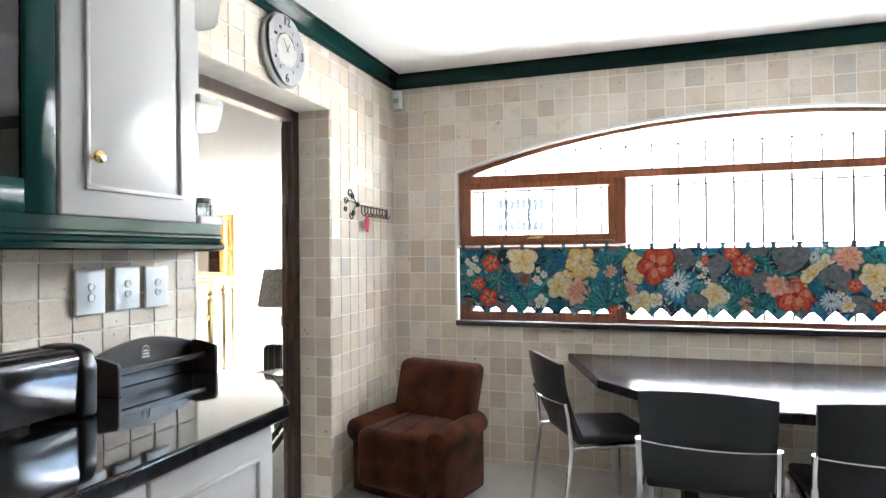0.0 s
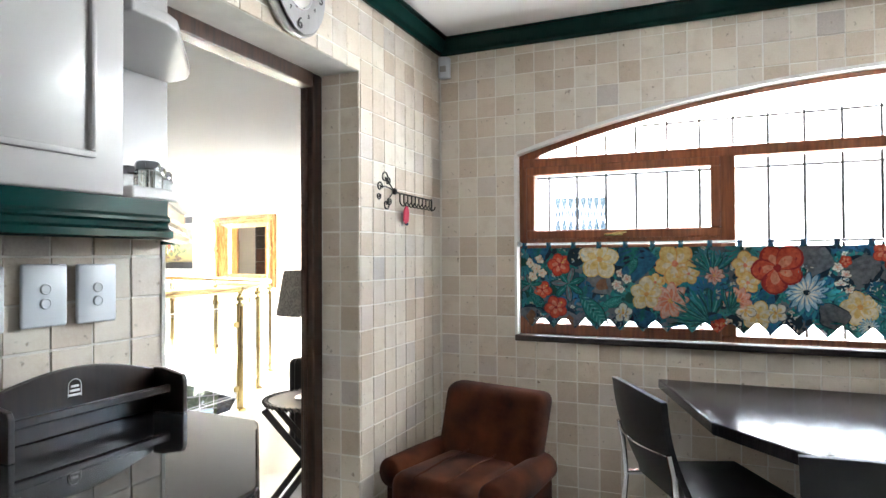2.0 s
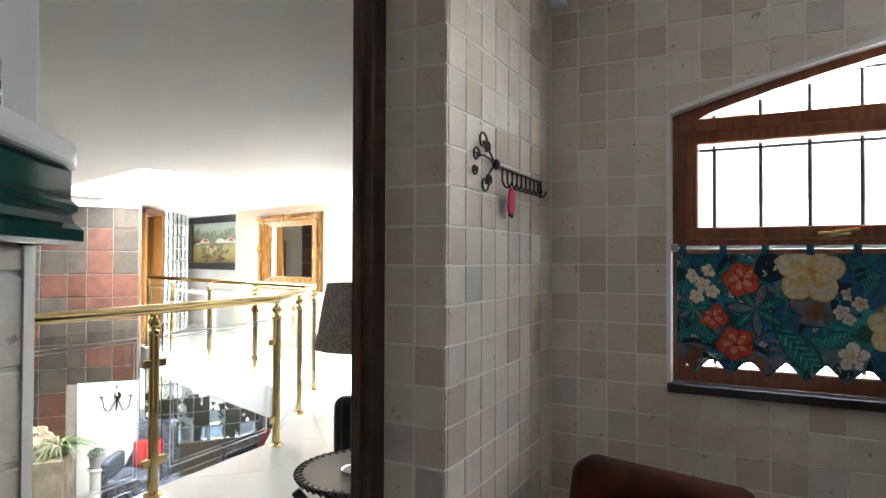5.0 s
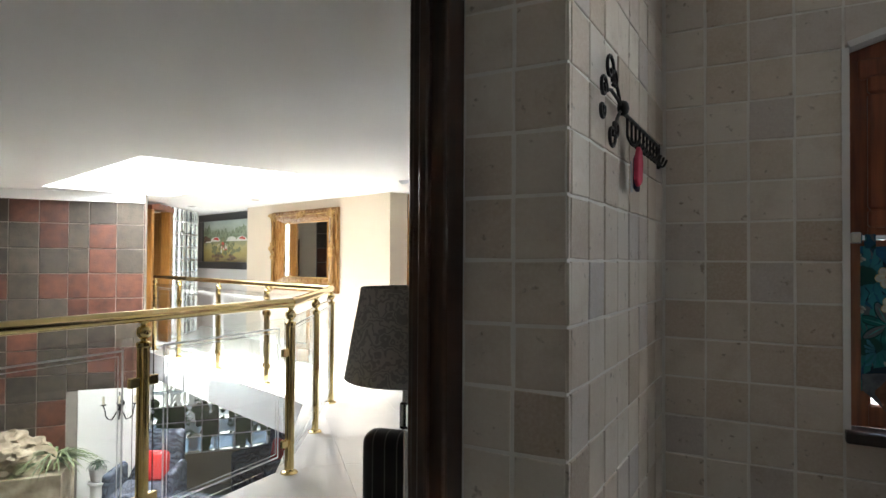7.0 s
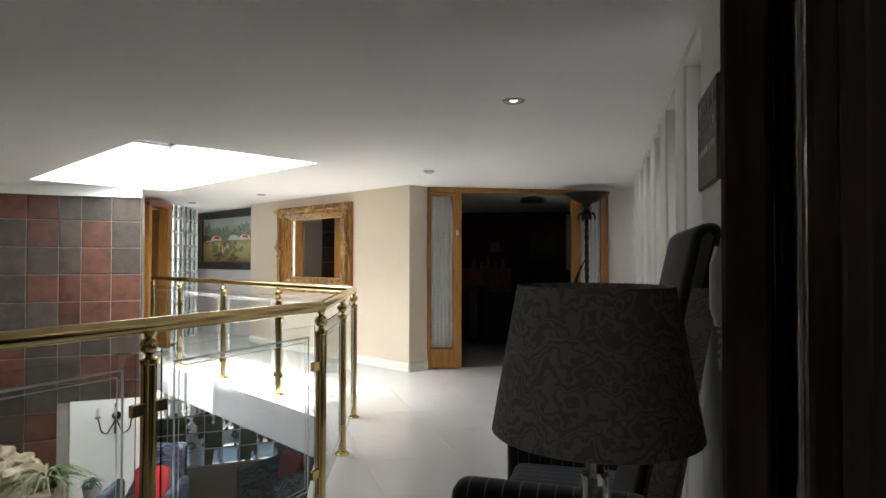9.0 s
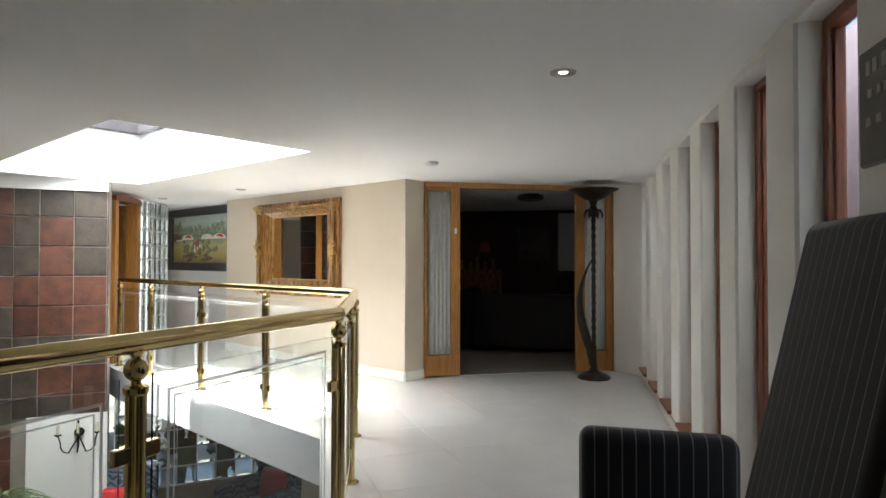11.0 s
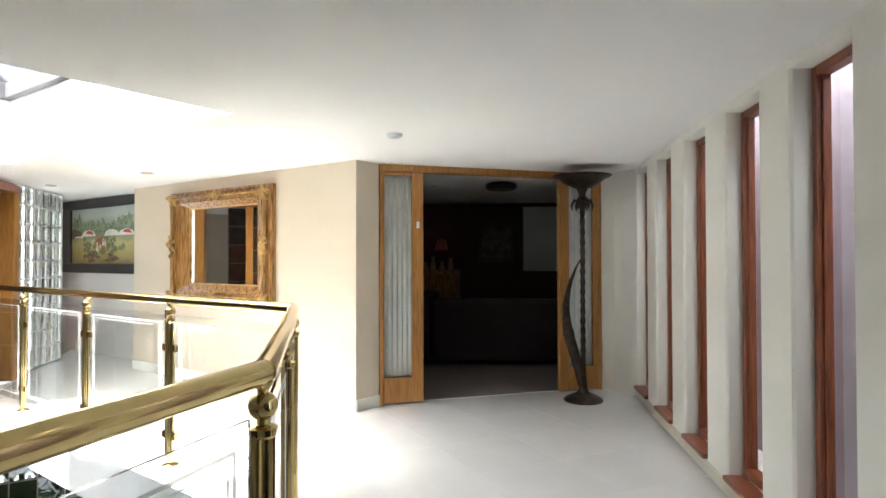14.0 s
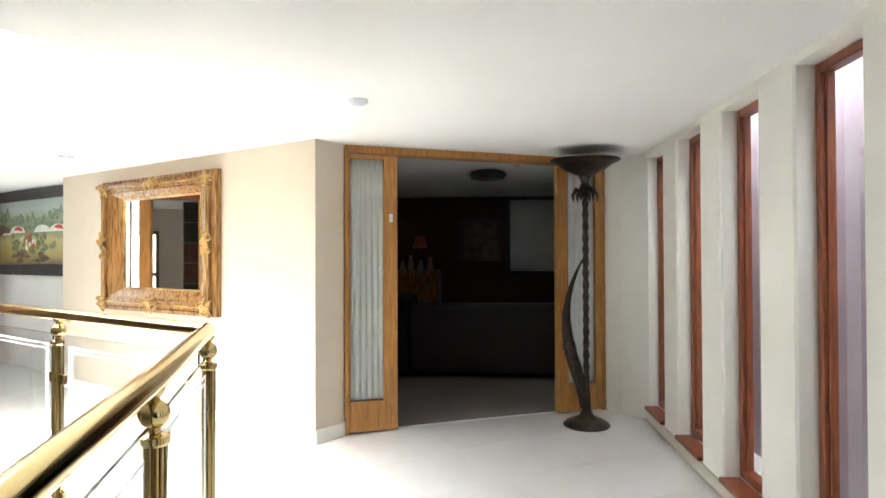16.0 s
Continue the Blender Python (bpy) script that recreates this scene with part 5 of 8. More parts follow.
for pts in (spiral((-0.52, 0.075), 0.034, 0.006, -50, 1.2), spiral((-0.505, -0.045), 0.030, 0.006, 60, -1.2), spiral((-0.565, 0.03), 0.024, 0.005, -10, 1.3), spiral((-0.575, -0.012), 0.018, 0.004, 30, -1.3), spiral((-0.483, 0.062), 0.022, 0.005, 200, -1.2), spiral((-0.472, -0.028), 0.02, 0.005, 160, 1.2),
            [(0.008, -0.43, 0.02), (0.01, -0.47, 0.03), (0.01, -0.52, 0.035), (0.008, -0.545, 0.03)], [(0.008, -0.43, 0.02), (0.01, -0.465, 0.045), (0.01, -0.49, 0.06), (0.008, -0.498, 0.05)], [(0.008, -0.43, 0.018), (0.01, -0.462, 0.0), (0.01, -0.485, -0.02), (0.008, -0.49, -0.02)]):
    bm = bmesh.new()
    tube(bm, pts, 0.0034, 6)
    part("scroll", bm, IRON, kr)
keys = thing("key_ring", kit(0.012, -0.49, 1.53), "keys with a pink and dark blue cloth fob", "keys")
bm = bmesh.new()
upright(bm, [(-0.014, -0.075), (0.016, -0.08), (0.018, -0.012), (0.0, 0.0), (-0.012, -0.01)], -0.005, 0.005, 0.004)
part("fob", bm, material("navy_cloth", (0.01, 0.012, 0.05), 0.8), keys, "dark blue cloth fob", m=pose(0.006, 0.028, 0, 0, 0, 90))
bm = bmesh.new()
upright(bm, [(-0.034, -0.06), (-0.012, -0.072), (0.014, -0.062), (0.022, -0.02), (0.012, 0.008), (-0.01, 0.014), (-0.03, -0.014)], -0.004, 0.006, 0.004)
part("ribbon", bm, material("pink_cloth", (0.55, 0.03, 0.08), 0.7), keys, "bright pink ribbon", m=pose(0.015, 0.018, 0, 0, 0, 90))
bm = bmesh.new()
for k, a in enumerate((-8, 4)):
    box(bm, -0.004, 0.004, -0.001, 0.001, -0.085, -0.02, 0.0005, 1, pose(0.004, -0.018 + 0.01 * k, 0, 0, a, 90))
part("key", bm, STEEL, keys)

sens = thing("alarm_sensor", kit(0.006, -0.006, 2.275), "small white motion sensor in the ceiling corner", "sensor")
bm = bmesh.new()
prism(bm, [(0.0, 0.0), (0.062, 0.0), (0.062, -0.022), (0.048, -0.04), (0.018, -0.046), (0.0, -0.04)], 0.0, 0.115, 0.006, 2)
part("housing", bm, PLASTIC, sens, smooth=True)
bm = bmesh.new()
box(bm, 0.014, 0.05, -0.0475, -0.043, 0.03, 0.062, 0.002)
part("lens", bm, WHITEGLOSS, sens)

# ---- armchair ----
arm = thing("armchair", kit(0.42, -0.50, 0, -14), "low brown corduroy armchair with rounded arms", "armchair")
bm = bmesh.new()
box(bm, -0.20, 0.20, -0.42, 0.12, 0.10, 0.395, 0.05, 4)
for q in bm.verts:
    if q.co.z > 0.34:
        q.co.z += 0.025 * math.cos(q.co.x * 6.5)
part("seat", bm, VELVET, arm, smooth=True, split=60)
bm = bmesh.new()
vs = box(bm, -0.255, 0.255, -0.06, 0.075, 0.28, 0.70, 0.045, 4)
for q in bm.verts:
    q.co.y += (q.co.z - 0.28) * 0.30
    q.co.x *= 1.0 + 0.10 * (q.co.z - 0.3)
    if q.co.z > 0.6:
        q.co.z -= 0.10 * q.co.x ** 2
part("backrest", bm, VELVET, arm, smooth=True, split=60)
for s in (-1, 1):
    bm = bmesh.new()
    box(bm, s * 0.245 - 0.055, s * 0.245 + 0.055, -0.33, 0.10, 0.03, 0.36, 0.03, 3)
    part("arm", bm, VELVET, arm, smooth=True, split=60)
    bm = bmesh.new()
    tube(bm, [(s * 0.26, -0.345, 0.365), (s * 0.26, -0.33, 0.365), (s * 0.26, -0.1, 0.37), (s * 0.255, 0.10, 0.385)], [0.055, 0.066, 0.070, 0.06], 18)
    part("arm_roll", bm, VELVET, arm, smooth=True, split=60)
bm = bmesh.new()
box(bm, -0.22, 0.22, -0.30, 0.14, 0.02, 0.12, 0.01)
part("base", bm, VELVET, arm)
for k in (-0.07, 0.075):
    bm = bmesh.new()
    tube(bm, [(k, -0.423, 0.16), (k, -0.423, 0.34), (k, -0.40, 0.405), (k, -0.2, 0.424), (k, 0.0, 0.424)], 0.004, 6)
    part("piping", bm, VELVET, arm)

# ---- table under the window ----
tab_t = thing("breakfast_table", KIT, "dark brown table with clipped corners against the wall", "table")
TT = [(1.13, -0.012), (1.365, -0.765), (1.62, -1.04), (2.06, -1.19), (3.2, -1.19), (3.64, -1.04), (3.88, -0.765), (4.1, -0.012)]
bm = bmesh.new()
prism(bm, TT, 0.668, 0.712, 0.006, 3)
TABLEWOOD = wood("dark_table", (0.012, 0.010, 0.013), (0.026, 0.021, 0.024), 0.15, coat=0.0)
TABLEWOOD.node_tree.nodes["Principled BSDF"].inputs["Specular IOR Level"].default_value = 0.2
part("tabletop", bm, TABLEWOOD, tab_t)
for u in (1.75, 3.35):
    bm = bmesh.new()
    box(bm, u, u + 0.06, -0.75, -0.25, 0.0, 0.667, 0.004)
    part("panel_leg", bm, ESPRESSO, tab_t)


# ---- chairs ----
def dining_chair():
    c = thing("dining_chair", pose(0, 0, 0), "black leather dining chair on a chrome tube frame", "chair", "chairs at the breakfast table")
    bm = bmesh.new()
    vs = box(bm, -0.215, 0.215, -0.20, 0.22, 0.425, 0.468, 0.015, 3)
    for q in bm.verts:
        q.co.z -= 0.06 * max(0.0, (abs(q.co.y - 0.02) - 0.12)) + 0.0
        if q.co.y > 0.1:
            q.co.z -= (q.co.y - 0.1) ** 2 * 1.2
    part("seat", bm, LEATHER, c, smooth=True)
    bm = bmesh.new()
    n, mrows = 12, 10
    grid = []
    for side in (0, 1):
        g = []
        for j in range(mrows + 1):
            t = j / mrows
            z = 0.455 + 0.365 * t
            row = []
            for i in range(n + 1):
                s = -1 + 2 * i / n
                w = 0.222 + 0.012 * t
                y = -0.205 - 0.10 * t - 0.022 * math.sin(math.pi * t) + 0.030 * (s * s) - 0.022 * side
                zz = z - (0.018 * s * s if j == mrows else 0)
                row.append(bm.verts.new((s * w, y, zz)))
            g.append(row)
        grid.append(g)
    for g in grid:
        for a, b in zip(g, g[1:]):
            for i in range(n):
                bm.faces.new((a[i], a[i + 1], b[i + 1], b[i]))
    for j in range(mrows):
        for i in (0, n):
            bm.faces.new((grid[0][j][i], grid[0][j + 1][i], grid[1][j + 1][i], grid[1][j][i]))
    for i in range(n):
        for j in (0, mrows):
            bm.faces.new((grid[0][j][i], grid[0][j][i + 1], grid[1][j][i + 1], grid[1][j][i]))
    part("backrest", bm, LEATHER, c, smooth=True, split=60)
    for s in (-1, 1):
        bm = bmesh.new()
        tube(bm, [(s * 0.225, -0.285, 0.0), (s * 0.228, -0.262, 0.2), (s * 0.232, -0.24, 0.40), (s * 0.234, -0.252, 0.55), (s * 0.234, -0.268, 0.625)], 0.0115, 10)
        part("rear_leg", bm, CHROME, c, smooth=True)
        bm = bmesh.new()
        tube(bm, [(s * 0.232, -0.235, 0.41), (s * 0.225, 0.0, 0.418), (s * 0.222, 0.18, 0.412), (s * 0.222, 0.20, 0.39), (s * 0.222, 0.205, 0.0)], 0.0115, 10)
        part("front_leg", bm, CHROME, c, smooth=True)
    bm = bmesh.new()
    tube(bm, [(s * 0.234, -0.262 - 0.05 * (1 - s * s), 0.615) for s in [-1 + k / 6 for k in range(13)]], 0.004, 8)
    part("back_bar", bm, CHROME, c, smooth=True)
    bm = bmesh.new()
    tube(bm, [(-0.225, 0.0, 0.41), (0.225, 0.0, 0.41)], 0.009, 8)
    part("cross_bar", bm, CHROME, c, smooth=True)
    return c


chair = dining_chair()
chair.matrix_basis = kit(1.36, -0.585, 0, -62)
copy_thing(chair, kit(1.815, -1.12, 0, -4))
copy_thing(chair, kit(2.36, -1.14, 0, 2))

# recessed downlight in the kitchen ceiling
def downlight(m, on=True):
    d = thing("downlight", m, "round white recessed ceiling downlight", "downlight", "downlights")
    bm = bmesh.new()
    lathe(bm, [(0.060, 0.0), (0.058, -0.006), (0.046, -0.011), (0.034, -0.008), (0.020, -0.001), (0.018, 0.0)], 28, cap=False)
    part("ring", bm, WHITEGLOSS, d, smooth=True)
    bm = bmesh.new()
    lathe(bm, [(0.019, -0.0015), (0.010, -0.004), (0.001, -0.0045)], 20)
    part("bulb", bm, lit("halogen", (1.0, 0.92, 0.78), 8.0) if on else WHITEGLOSS, d, "bright halogen lamp")
    return d


downlight(kit(2.11, -0.583, H_KIT - 0.0005), False)

# ================= LANDING THINGS =================
# ---- skylight ----
sk = thing("skylight", SKM, "grey aluminium barrel skylight over the stairwell", "skylight", kind="structure")
for x0, x1, y0, y1 in ((-0.03, SK_A + 0.03, -0.03, 0.07), (-0.03, SK_A + 0.03, SK_B - 0.09, SK_B + 0.03), (-0.03, 0.09, 0.07, SK_B - 0.09), (SK_A - 0.09, SK_A + 0.03, 0.07, SK_B - 0.09)):
    bm = bmesh.new()
    box(bm, x0, x1, y0, y1, SK_Z, SK_Z + 0.13, 0.004)
    part("curb", bm, ALU, sk)
RISE = 0.34
ribs = [0.0, 0.8, 1.6, 2.4, SK_A]
for x in ribs:
    bm = bmesh.new()
    tube(bm, [(min(max(x, 0.015), SK_A - 0.015), SK_B * k / 16, SK_Z + 0.12 + RISE * math.sin(math.pi * k / 16)) for k in range(17)], 0.034, 6)
    part("rib", bm, ALU, sk)
for x0, x1 in zip(ribs, ribs[1:]):
    bm = bmesh.new()
    rows = []
    for k in range(17):
        y, z = SK_B * k / 16, SK_Z + 0.122 + RISE * math.sin(math.pi * k / 16)
        rows.append((bm.verts.new((x0, y, z)), bm.verts.new((x1, y, z)), bm.verts.new((x1, y, z + 0.006)), bm.verts.new((x0, y, z + 0.006))))
    for a, b in zip(rows, rows[1:]):
        for i in range(4):
            j = (i + 1) % 4
            bm.faces.new((a[i], a[j], b[j], b[i]))
    pane("pane", bm, sk)

# ---- east windows ----
def east_window(y0, y1):
    w = thing("window_2", pose(EAST, y0, 0), "tall narrow mahogany landing window", "window", "landing windows", "structure")
    L = y1 - y0
    z0, z1 = 0.112, 2.083
    for a in ((0.001, 0.042), (L - 0.042, L - 0.001)):
        bm = bmesh.new()
        box(bm, 0.085, 0.150, a[0], a[1], z0, z1, 0.005, 2)
        part("stile", bm, MAHOG, w)
    for a in ((z0, z0 + 0.045), (z1 - 0.04, z1)):
        bm = bmesh.new()
        box(bm, 0.085, 0.150, 0.042, L - 0.042, a[0], a[1], 0.005, 2)
        part("rail", bm, MAHOG, w)
    for a in ((0.042, 0.056), (L - 0.056, L - 0.042)):
        bm = bmesh.new()
        box(bm, 0.105, 0.142, a[0], a[1], z0 + 0.045, z1 - 0.04, 0.004, 2)
        part("bead", bm, MAHOG, w)
    bm = bmesh.new()
    box(bm, 0.132, 0.137, 0.045, L - 0.045, z0 + 0.045, z1 - 0.04)
    pane("pane", bm, w)
    bm = bmesh.new()
    prism(bm, [(-0.028, 0.002), (0.084, 0.002), (0.084, L - 0.002), (-0.028, L - 0.002)], 0.078, 0.108, 0.008, 2)
    part("sill", bm, MAHOG, w)
    return w


first = east_window(NEAR[1], NEAR[1] + WIDE)
for y in NEAR[2:]:
    copy_thing(first, pose(EAST, y, 0))

# ---- double door with gathered net curtains ----
DM = Matrix.Translation((DA.x, DA.y, 0)) @ Matrix(((DD.x, DN.x, 0, 0), (DD.y, DN.y, 0, 0), (0, 0, 1, 0), (0, 0, 0, 1)))
DW = (DB - DA).length
NET = material("net_curtain", (0.87, 0.89, 0.86), 0.9, var=0.05, scale=10, bump=0.2)
dd = thing("door_2", DM, "varnished pine double door, one leaf open to a dark room", "door", kind="structure")
bm = bmesh.new()
box(bm, 0.0, DW, -0.02, 0.10, 2.065, H_LAND - 0.002, 0.004)
part("head", bm, PINE, dd)
for x0, x1 in ((0.0, 0.028), (DW - 0.032, DW)):
    bm = bmesh.new()
    box(bm, x0, x1, -0.02, 0.10, 0.0, 2.065, 0.004)
    part("jamb", bm, PINE, dd)


def leaf(x0, x1, stile_l, stile_r, y):
    bm = bmesh.new()
    box(bm, x0, x0 + stile_l, y, y + 0.04, 0.012, 2.06, 0.004)
    box(bm, x1 - stile_r, x1, y, y + 0.04, 0.012, 2.06, 0.004)
    box(bm, x0 + stile_l, x1 - stile_r, y, y + 0.04, 0.012, 0.235, 0.004)
    box(bm, x0 + stile_l, x1 - stile_r, y, y + 0.04, 2.025, 2.06, 0.004)
    f = part("leaf", bm, PINE, dd)
    bm = bmesh.new()
    box(bm, x0 + stile_l - 0.004, x1 - stile_r + 0.004, y + 0.017, y + 0.021, 0.232, 2.028)
    pane("pane", bm, f)
    bm = bmesh.new()
    n = 60
    a0, a1 = x0 + stile_l - 0.01, x1 - stile_r + 0.01
    rows = []
    for j, z in enumerate((0.24, 0.7, 1.2, 1.7, 2.03)):
        rows.append([bm.verts.new((a0 + (a1 - a0) * i / n, y + 0.052 + 0.009 * math.sin(i * 0.62 + 0.5 * math.sin(j * 1.3 + i * 0.11)) + 0.0025 * math.sin(i * 1.4 + 0.6 * j), z)) for i in range(n + 1)])
    for a, b in zip(rows, rows[1:]):
        for i in range(n):
            bm.faces.new((a[i], a[i + 1], b[i + 1], b[i]))
    c = part("net", bm, NET, f, "pale grey-green gathered net curtain", smooth=True, split=80)
    s = c.modifiers.new("thickness", "SOLIDIFY")
    s.thickness = 0.0012
    return f


l1 = leaf(0.030, 0.400, 0.012, 0.105, -0.006)
l2 = leaf(1.755, DW - 0.034, 0.115, 0.055, -0.012)
for z in (0.28, 1.0, 1.82):
    bm = bmesh.new()
    tube(bm, [(1.752, -0.016, z), (1.752, -0.016, z + 0.09)], 0.007, 8)
    part("hinge", bm, BRASS, l2, "brass hinge")
bm = bmesh.new()
box(bm, 0.335, 0.362, -0.014, -0.006, 1.56, 1.62, 0.002)
part("catch", bm, PLASTIC, l1, "small white catch")

# ---- dark room behind the door ----
DARKWALL = material("dark_red_wall", (0.045, 0.018, 0.014), 0.8, var=0.15, scale=2)
YB = 15.0
bm = bmesh.new()
box(bm, -4.7, 0.12, YB, YB + 0.15, -0.02, H_LAND)
box(bm, -4.7, -4.55, 11.75, YB, -0.02, H_LAND)
box(bm, 0.0, 0.12, 12.0, YB, -0.02, H_LAND)
box(bm, -0.9, 0.0, 12.0, 12.1, -0.02, H_LAND)
setting(part("wall_media_room", bm, DARKWALL), "dark red-brown walls of the unlit room", "wall")
bm = bmesh.new()
prism(bm, [tuple(DA + DN * 0.11), tuple(DB + DN * 0.11), (-0.3, 12.05), (0.05, 12.1), (0.05, YB + 0.05), (-4.6, YB + 0.05), (-4.6, 11.9), (-3.3, 11.3)], -0.2, 0.002)
setting(part("floor_media_room", bm, CARPET), "beige-grey carpet of the unlit room", "floor")
sofa = thing("sofa", pose(-1.75, 13.0, 0.003), "long black sofa with a low back", "sofa")
bm = bmesh.new()
box(bm, -1.05, 1.1, 0.1, 0.95, 0.06, 0.44, 0.05, 3)
part("seat", bm, DARKSOFA, sofa, smooth=True)
bm = bmesh.new()
box(bm, -1.05, 0.55, -0.05, 0.22, 0.05, 0.80, 0.05, 3)
part("backrest", bm, DARKSOFA, sofa, smooth=True)
bm = bmesh.new()
box(bm, 0.56, 1.1, -0.05, 0.22, 0.05, 0.92, 0.05, 3)
part("backrest", bm, DARKSOFA, sofa, smooth=True)
for x in (-1.24, 1.11):
    bm = bmesh.new()
    box(bm, x, x + 0.18, -0.05, 0.95, 0.05, 0.86, 0.05, 3)
    part("arm", bm, DARKSOFA, sofa, smooth=True)
scr = thing("projection_screen", pose(-1.652, YB - 0.005, 0), "grey-white projection screen with a black border", "screen")
bm = bmesh.new()
box(bm, -0.05, 1.62, -0.02, 0.0, 1.05, 2.115, 0.004)
part("border", bm, BLACKPLASTIC, scr)
bm = bmesh.new()
box(bm, 0.0, 1.57, -0.024, -0.02, 1.104, 2.07)
part("screen", bm, material("screen_cloth", (0.7, 0.71, 0.74), 0.9, var=0.02), scr)
pic = thing("framed_picture", pose(-2.34, YB - 0.005, 1.24), "dark framed picture on the far wall", "picture")
bm = bmesh.new()
box(bm, 0, 0.56, -0.03, 0, 0, 0.58, 0.01)
part("frame", bm, ESPRESSO, pic)
bm = bmesh.new()
box(bm, 0.06, 0.50, -0.034, -0.03, 0.06, 0.52)
part("picture", bm, material("dim_picture", (0.04, 0.02, 0.014), 0.6, var=0.6, scale=9, color2=(0.09, 0.07, 0.05)), pic)
sb = thing("sideboard", pose(-3.85, YB - 0.46, 0.003), "dark wooden sideboard with small ornaments", "sideboard")
bm = bmesh.new()
box(bm, 0, 1.25, 0, 0.42, 0.0, 1.12, 0.01)
part("body", bm, GILTWOOD, sb)
for k in range(3):
    bm = bmesh.new()
    box(bm, 0.03 + k * 0.4, 0.41 + k * 0.4, -0.015, 0.0, 0.08, 1.05, 0.006)
    part("door", bm, GILTWOOD, sb)
CLAY = material("glazed_clay", (0.4, 0.28, 0.2), 0.3, var=0.2)
for k, (x, h) in enumerate(((0.60, 0.16), (0.75, 0.12), (0.86, 0.2), (0.99, 0.13), (1.12, 0.17))):
    bm = bmesh.new()
    lathe(bm, [(0.03, 0), (0.045, 0.02), (0.035, h * 0.5), (0.02, h * 0.7), (0.03, h)], 14)
    o = part("vase", bm, CLAY, smooth=True, m=pose(-3.85 + x, YB - 0.26, 1.124))
    tagged(o, "small glazed vase on the sideboard", "vase", "vases on the sideboard")
tl = thing("wall_lamp", pose(-2.88, YB - 0.003, 1.42), "small red-shaded wall lamp", "lamp")
bm = bmesh.new()
lathe(bm, [(0.10, 0.0), (0.06, 0.16), (0.055, 0.16), (0.095, 0.0)], 20, pose(0, -0.13, 0), cap=False)
part("shade", bm, lit("red_shade", (0.12, 0.02, 0.01), 0.01), tl, "glowing red shade", smooth=True)
bm = bmesh.new()
tube(bm, [(0, 0, 0.02), (0, -0.06, -0.02), (0, -0.13, 0.05)], 0.008, 8)
part("bracket", bm, BRASS, tl, smooth=True)
pj = thing("projector", pose(-1.95, 12.35, H_LAND), "black round projector hung from the ceiling", "projector")
bm = bmesh.new()
lathe(bm, [(0.10, 0.0), (0.16, -0.02), (0.18, -0.05), (0.15, -0.085), (0.08, -0.095)], 28)
part("housing", bm, BLACKPLASTIC, pj, smooth=True)
bm = bmesh.new()
tube(bm, [(0.0, 0.14, -0.05), (0.0, 0.19, -0.055)], 0.03, 16)
part("lens", bm, CHROME, pj, smooth=True)

# ---- torchiere with horn ----
to = thing("floor_lamp", pose(-1.205, 11.27, 0.0), "tall dark bronze torchiere with a horn on its stem", "floor lamp")
bm = bmesh.new()
lathe(bm, [(0.17, 0.0), (0.178, 0.012), (0.165, 0.03), (0.13, 0.05), (0.10, 0.062), (0.06, 0.08), (0.045, 0.10), (0.04, 0.12)], 36)
part("base", bm, BRONZE, to, smooth=True)
bm = bmesh.new()
H = 1.78
pts = []
n, seg = 140, 10
rings = []
for k in range(n + 1):
    z = 0.10 + (H - 0.10) * k / n
    r0 = 0.022 if z > 0.4 else 0.022 + 0.016 * (0.4 - z) / 0.3
    rings.append([bm.verts.new(((r0 + (0.004 * math.cos(4 * (2 * math.pi * i / seg) / 2 + z * 70) if z > 0.4 else 0)) * math.cos(2 * math.pi * i / seg), (r0 + (0.004 * math.cos(2 * (2 * math.pi * i / seg) + z * 70) if z > 0.4 else 0)) * math.sin(2 * math.pi * i / seg), z)) for i in range(seg)])
for a, b in zip(rings, rings[1:]):
    for i in range(seg):
        bm.faces.new((a[i], a[(i + 1) % seg], b[(i + 1) % seg], b[i]))
part("stem", bm, BRONZE, to, "twisted bronze stem", smooth=True)
bm = bmesh.new()
lathe(bm, [(0.028, 1.74), (0.05, 1.76), (0.03, 1.79), (0.045, 1.83), (0.028, 1.86), (0.04, 1.90), (0.055, 1.915), (0.03, 1.92)], 20)
collar = part("collar", bm, BRONZE, to, "turned bronze collar with drooping leaves", smooth=True)
for k in range(6):
    a = k * math.pi / 3
    bm = bmesh.new()
    tube(bm, [(0.03 * math.cos(a), 0.03 * math.sin(a), 1.80), (0.07 * math.cos(a), 0.07 * math.sin(a), 1.815), (0.095 * math.cos(a), 0.095 * math.sin(a), 1.77), (0.09 * math.cos(a), 0.09 * math.sin(a), 1.72)], [0.012, 0.016, 0.012, 0.004], 6)
    part("leaf", bm, BRONZE, collar, smooth=True)
bm = bmesh.new()
lathe(bm, [(0.03, 1.915), (0.08, 1.93), (0.15, 1.965), (0.21, 2.01), (0.262, 2.032), (0.268, 2.04), (0.26, 2.042), (0.20, 2.02), (0.14, 1.98), (0.06, 1.95), (0.005, 1.945)], 40, cap=False)
part("bowl", bm, BRONZE, to, "wide bronze uplight bowl", smooth=True)
bm = bmesh.new()
side = Vector((-1.0, 0.12, 0)).normalized()
horn = [(0.01, 0.14, 0.038), (0.035, 0.28, 0.042), (0.075, 0.42, 0.047), (0.115, 0.55, 0.048), (0.14, 0.68, 0.042), (0.150, 0.80, 0.034), (0.145, 0.90, 0.028), (0.128, 1.0, 0.022), (0.10, 1.10, 0.016), (0.06, 1.20, 0.010), (0.02, 1.28, 0.005)]
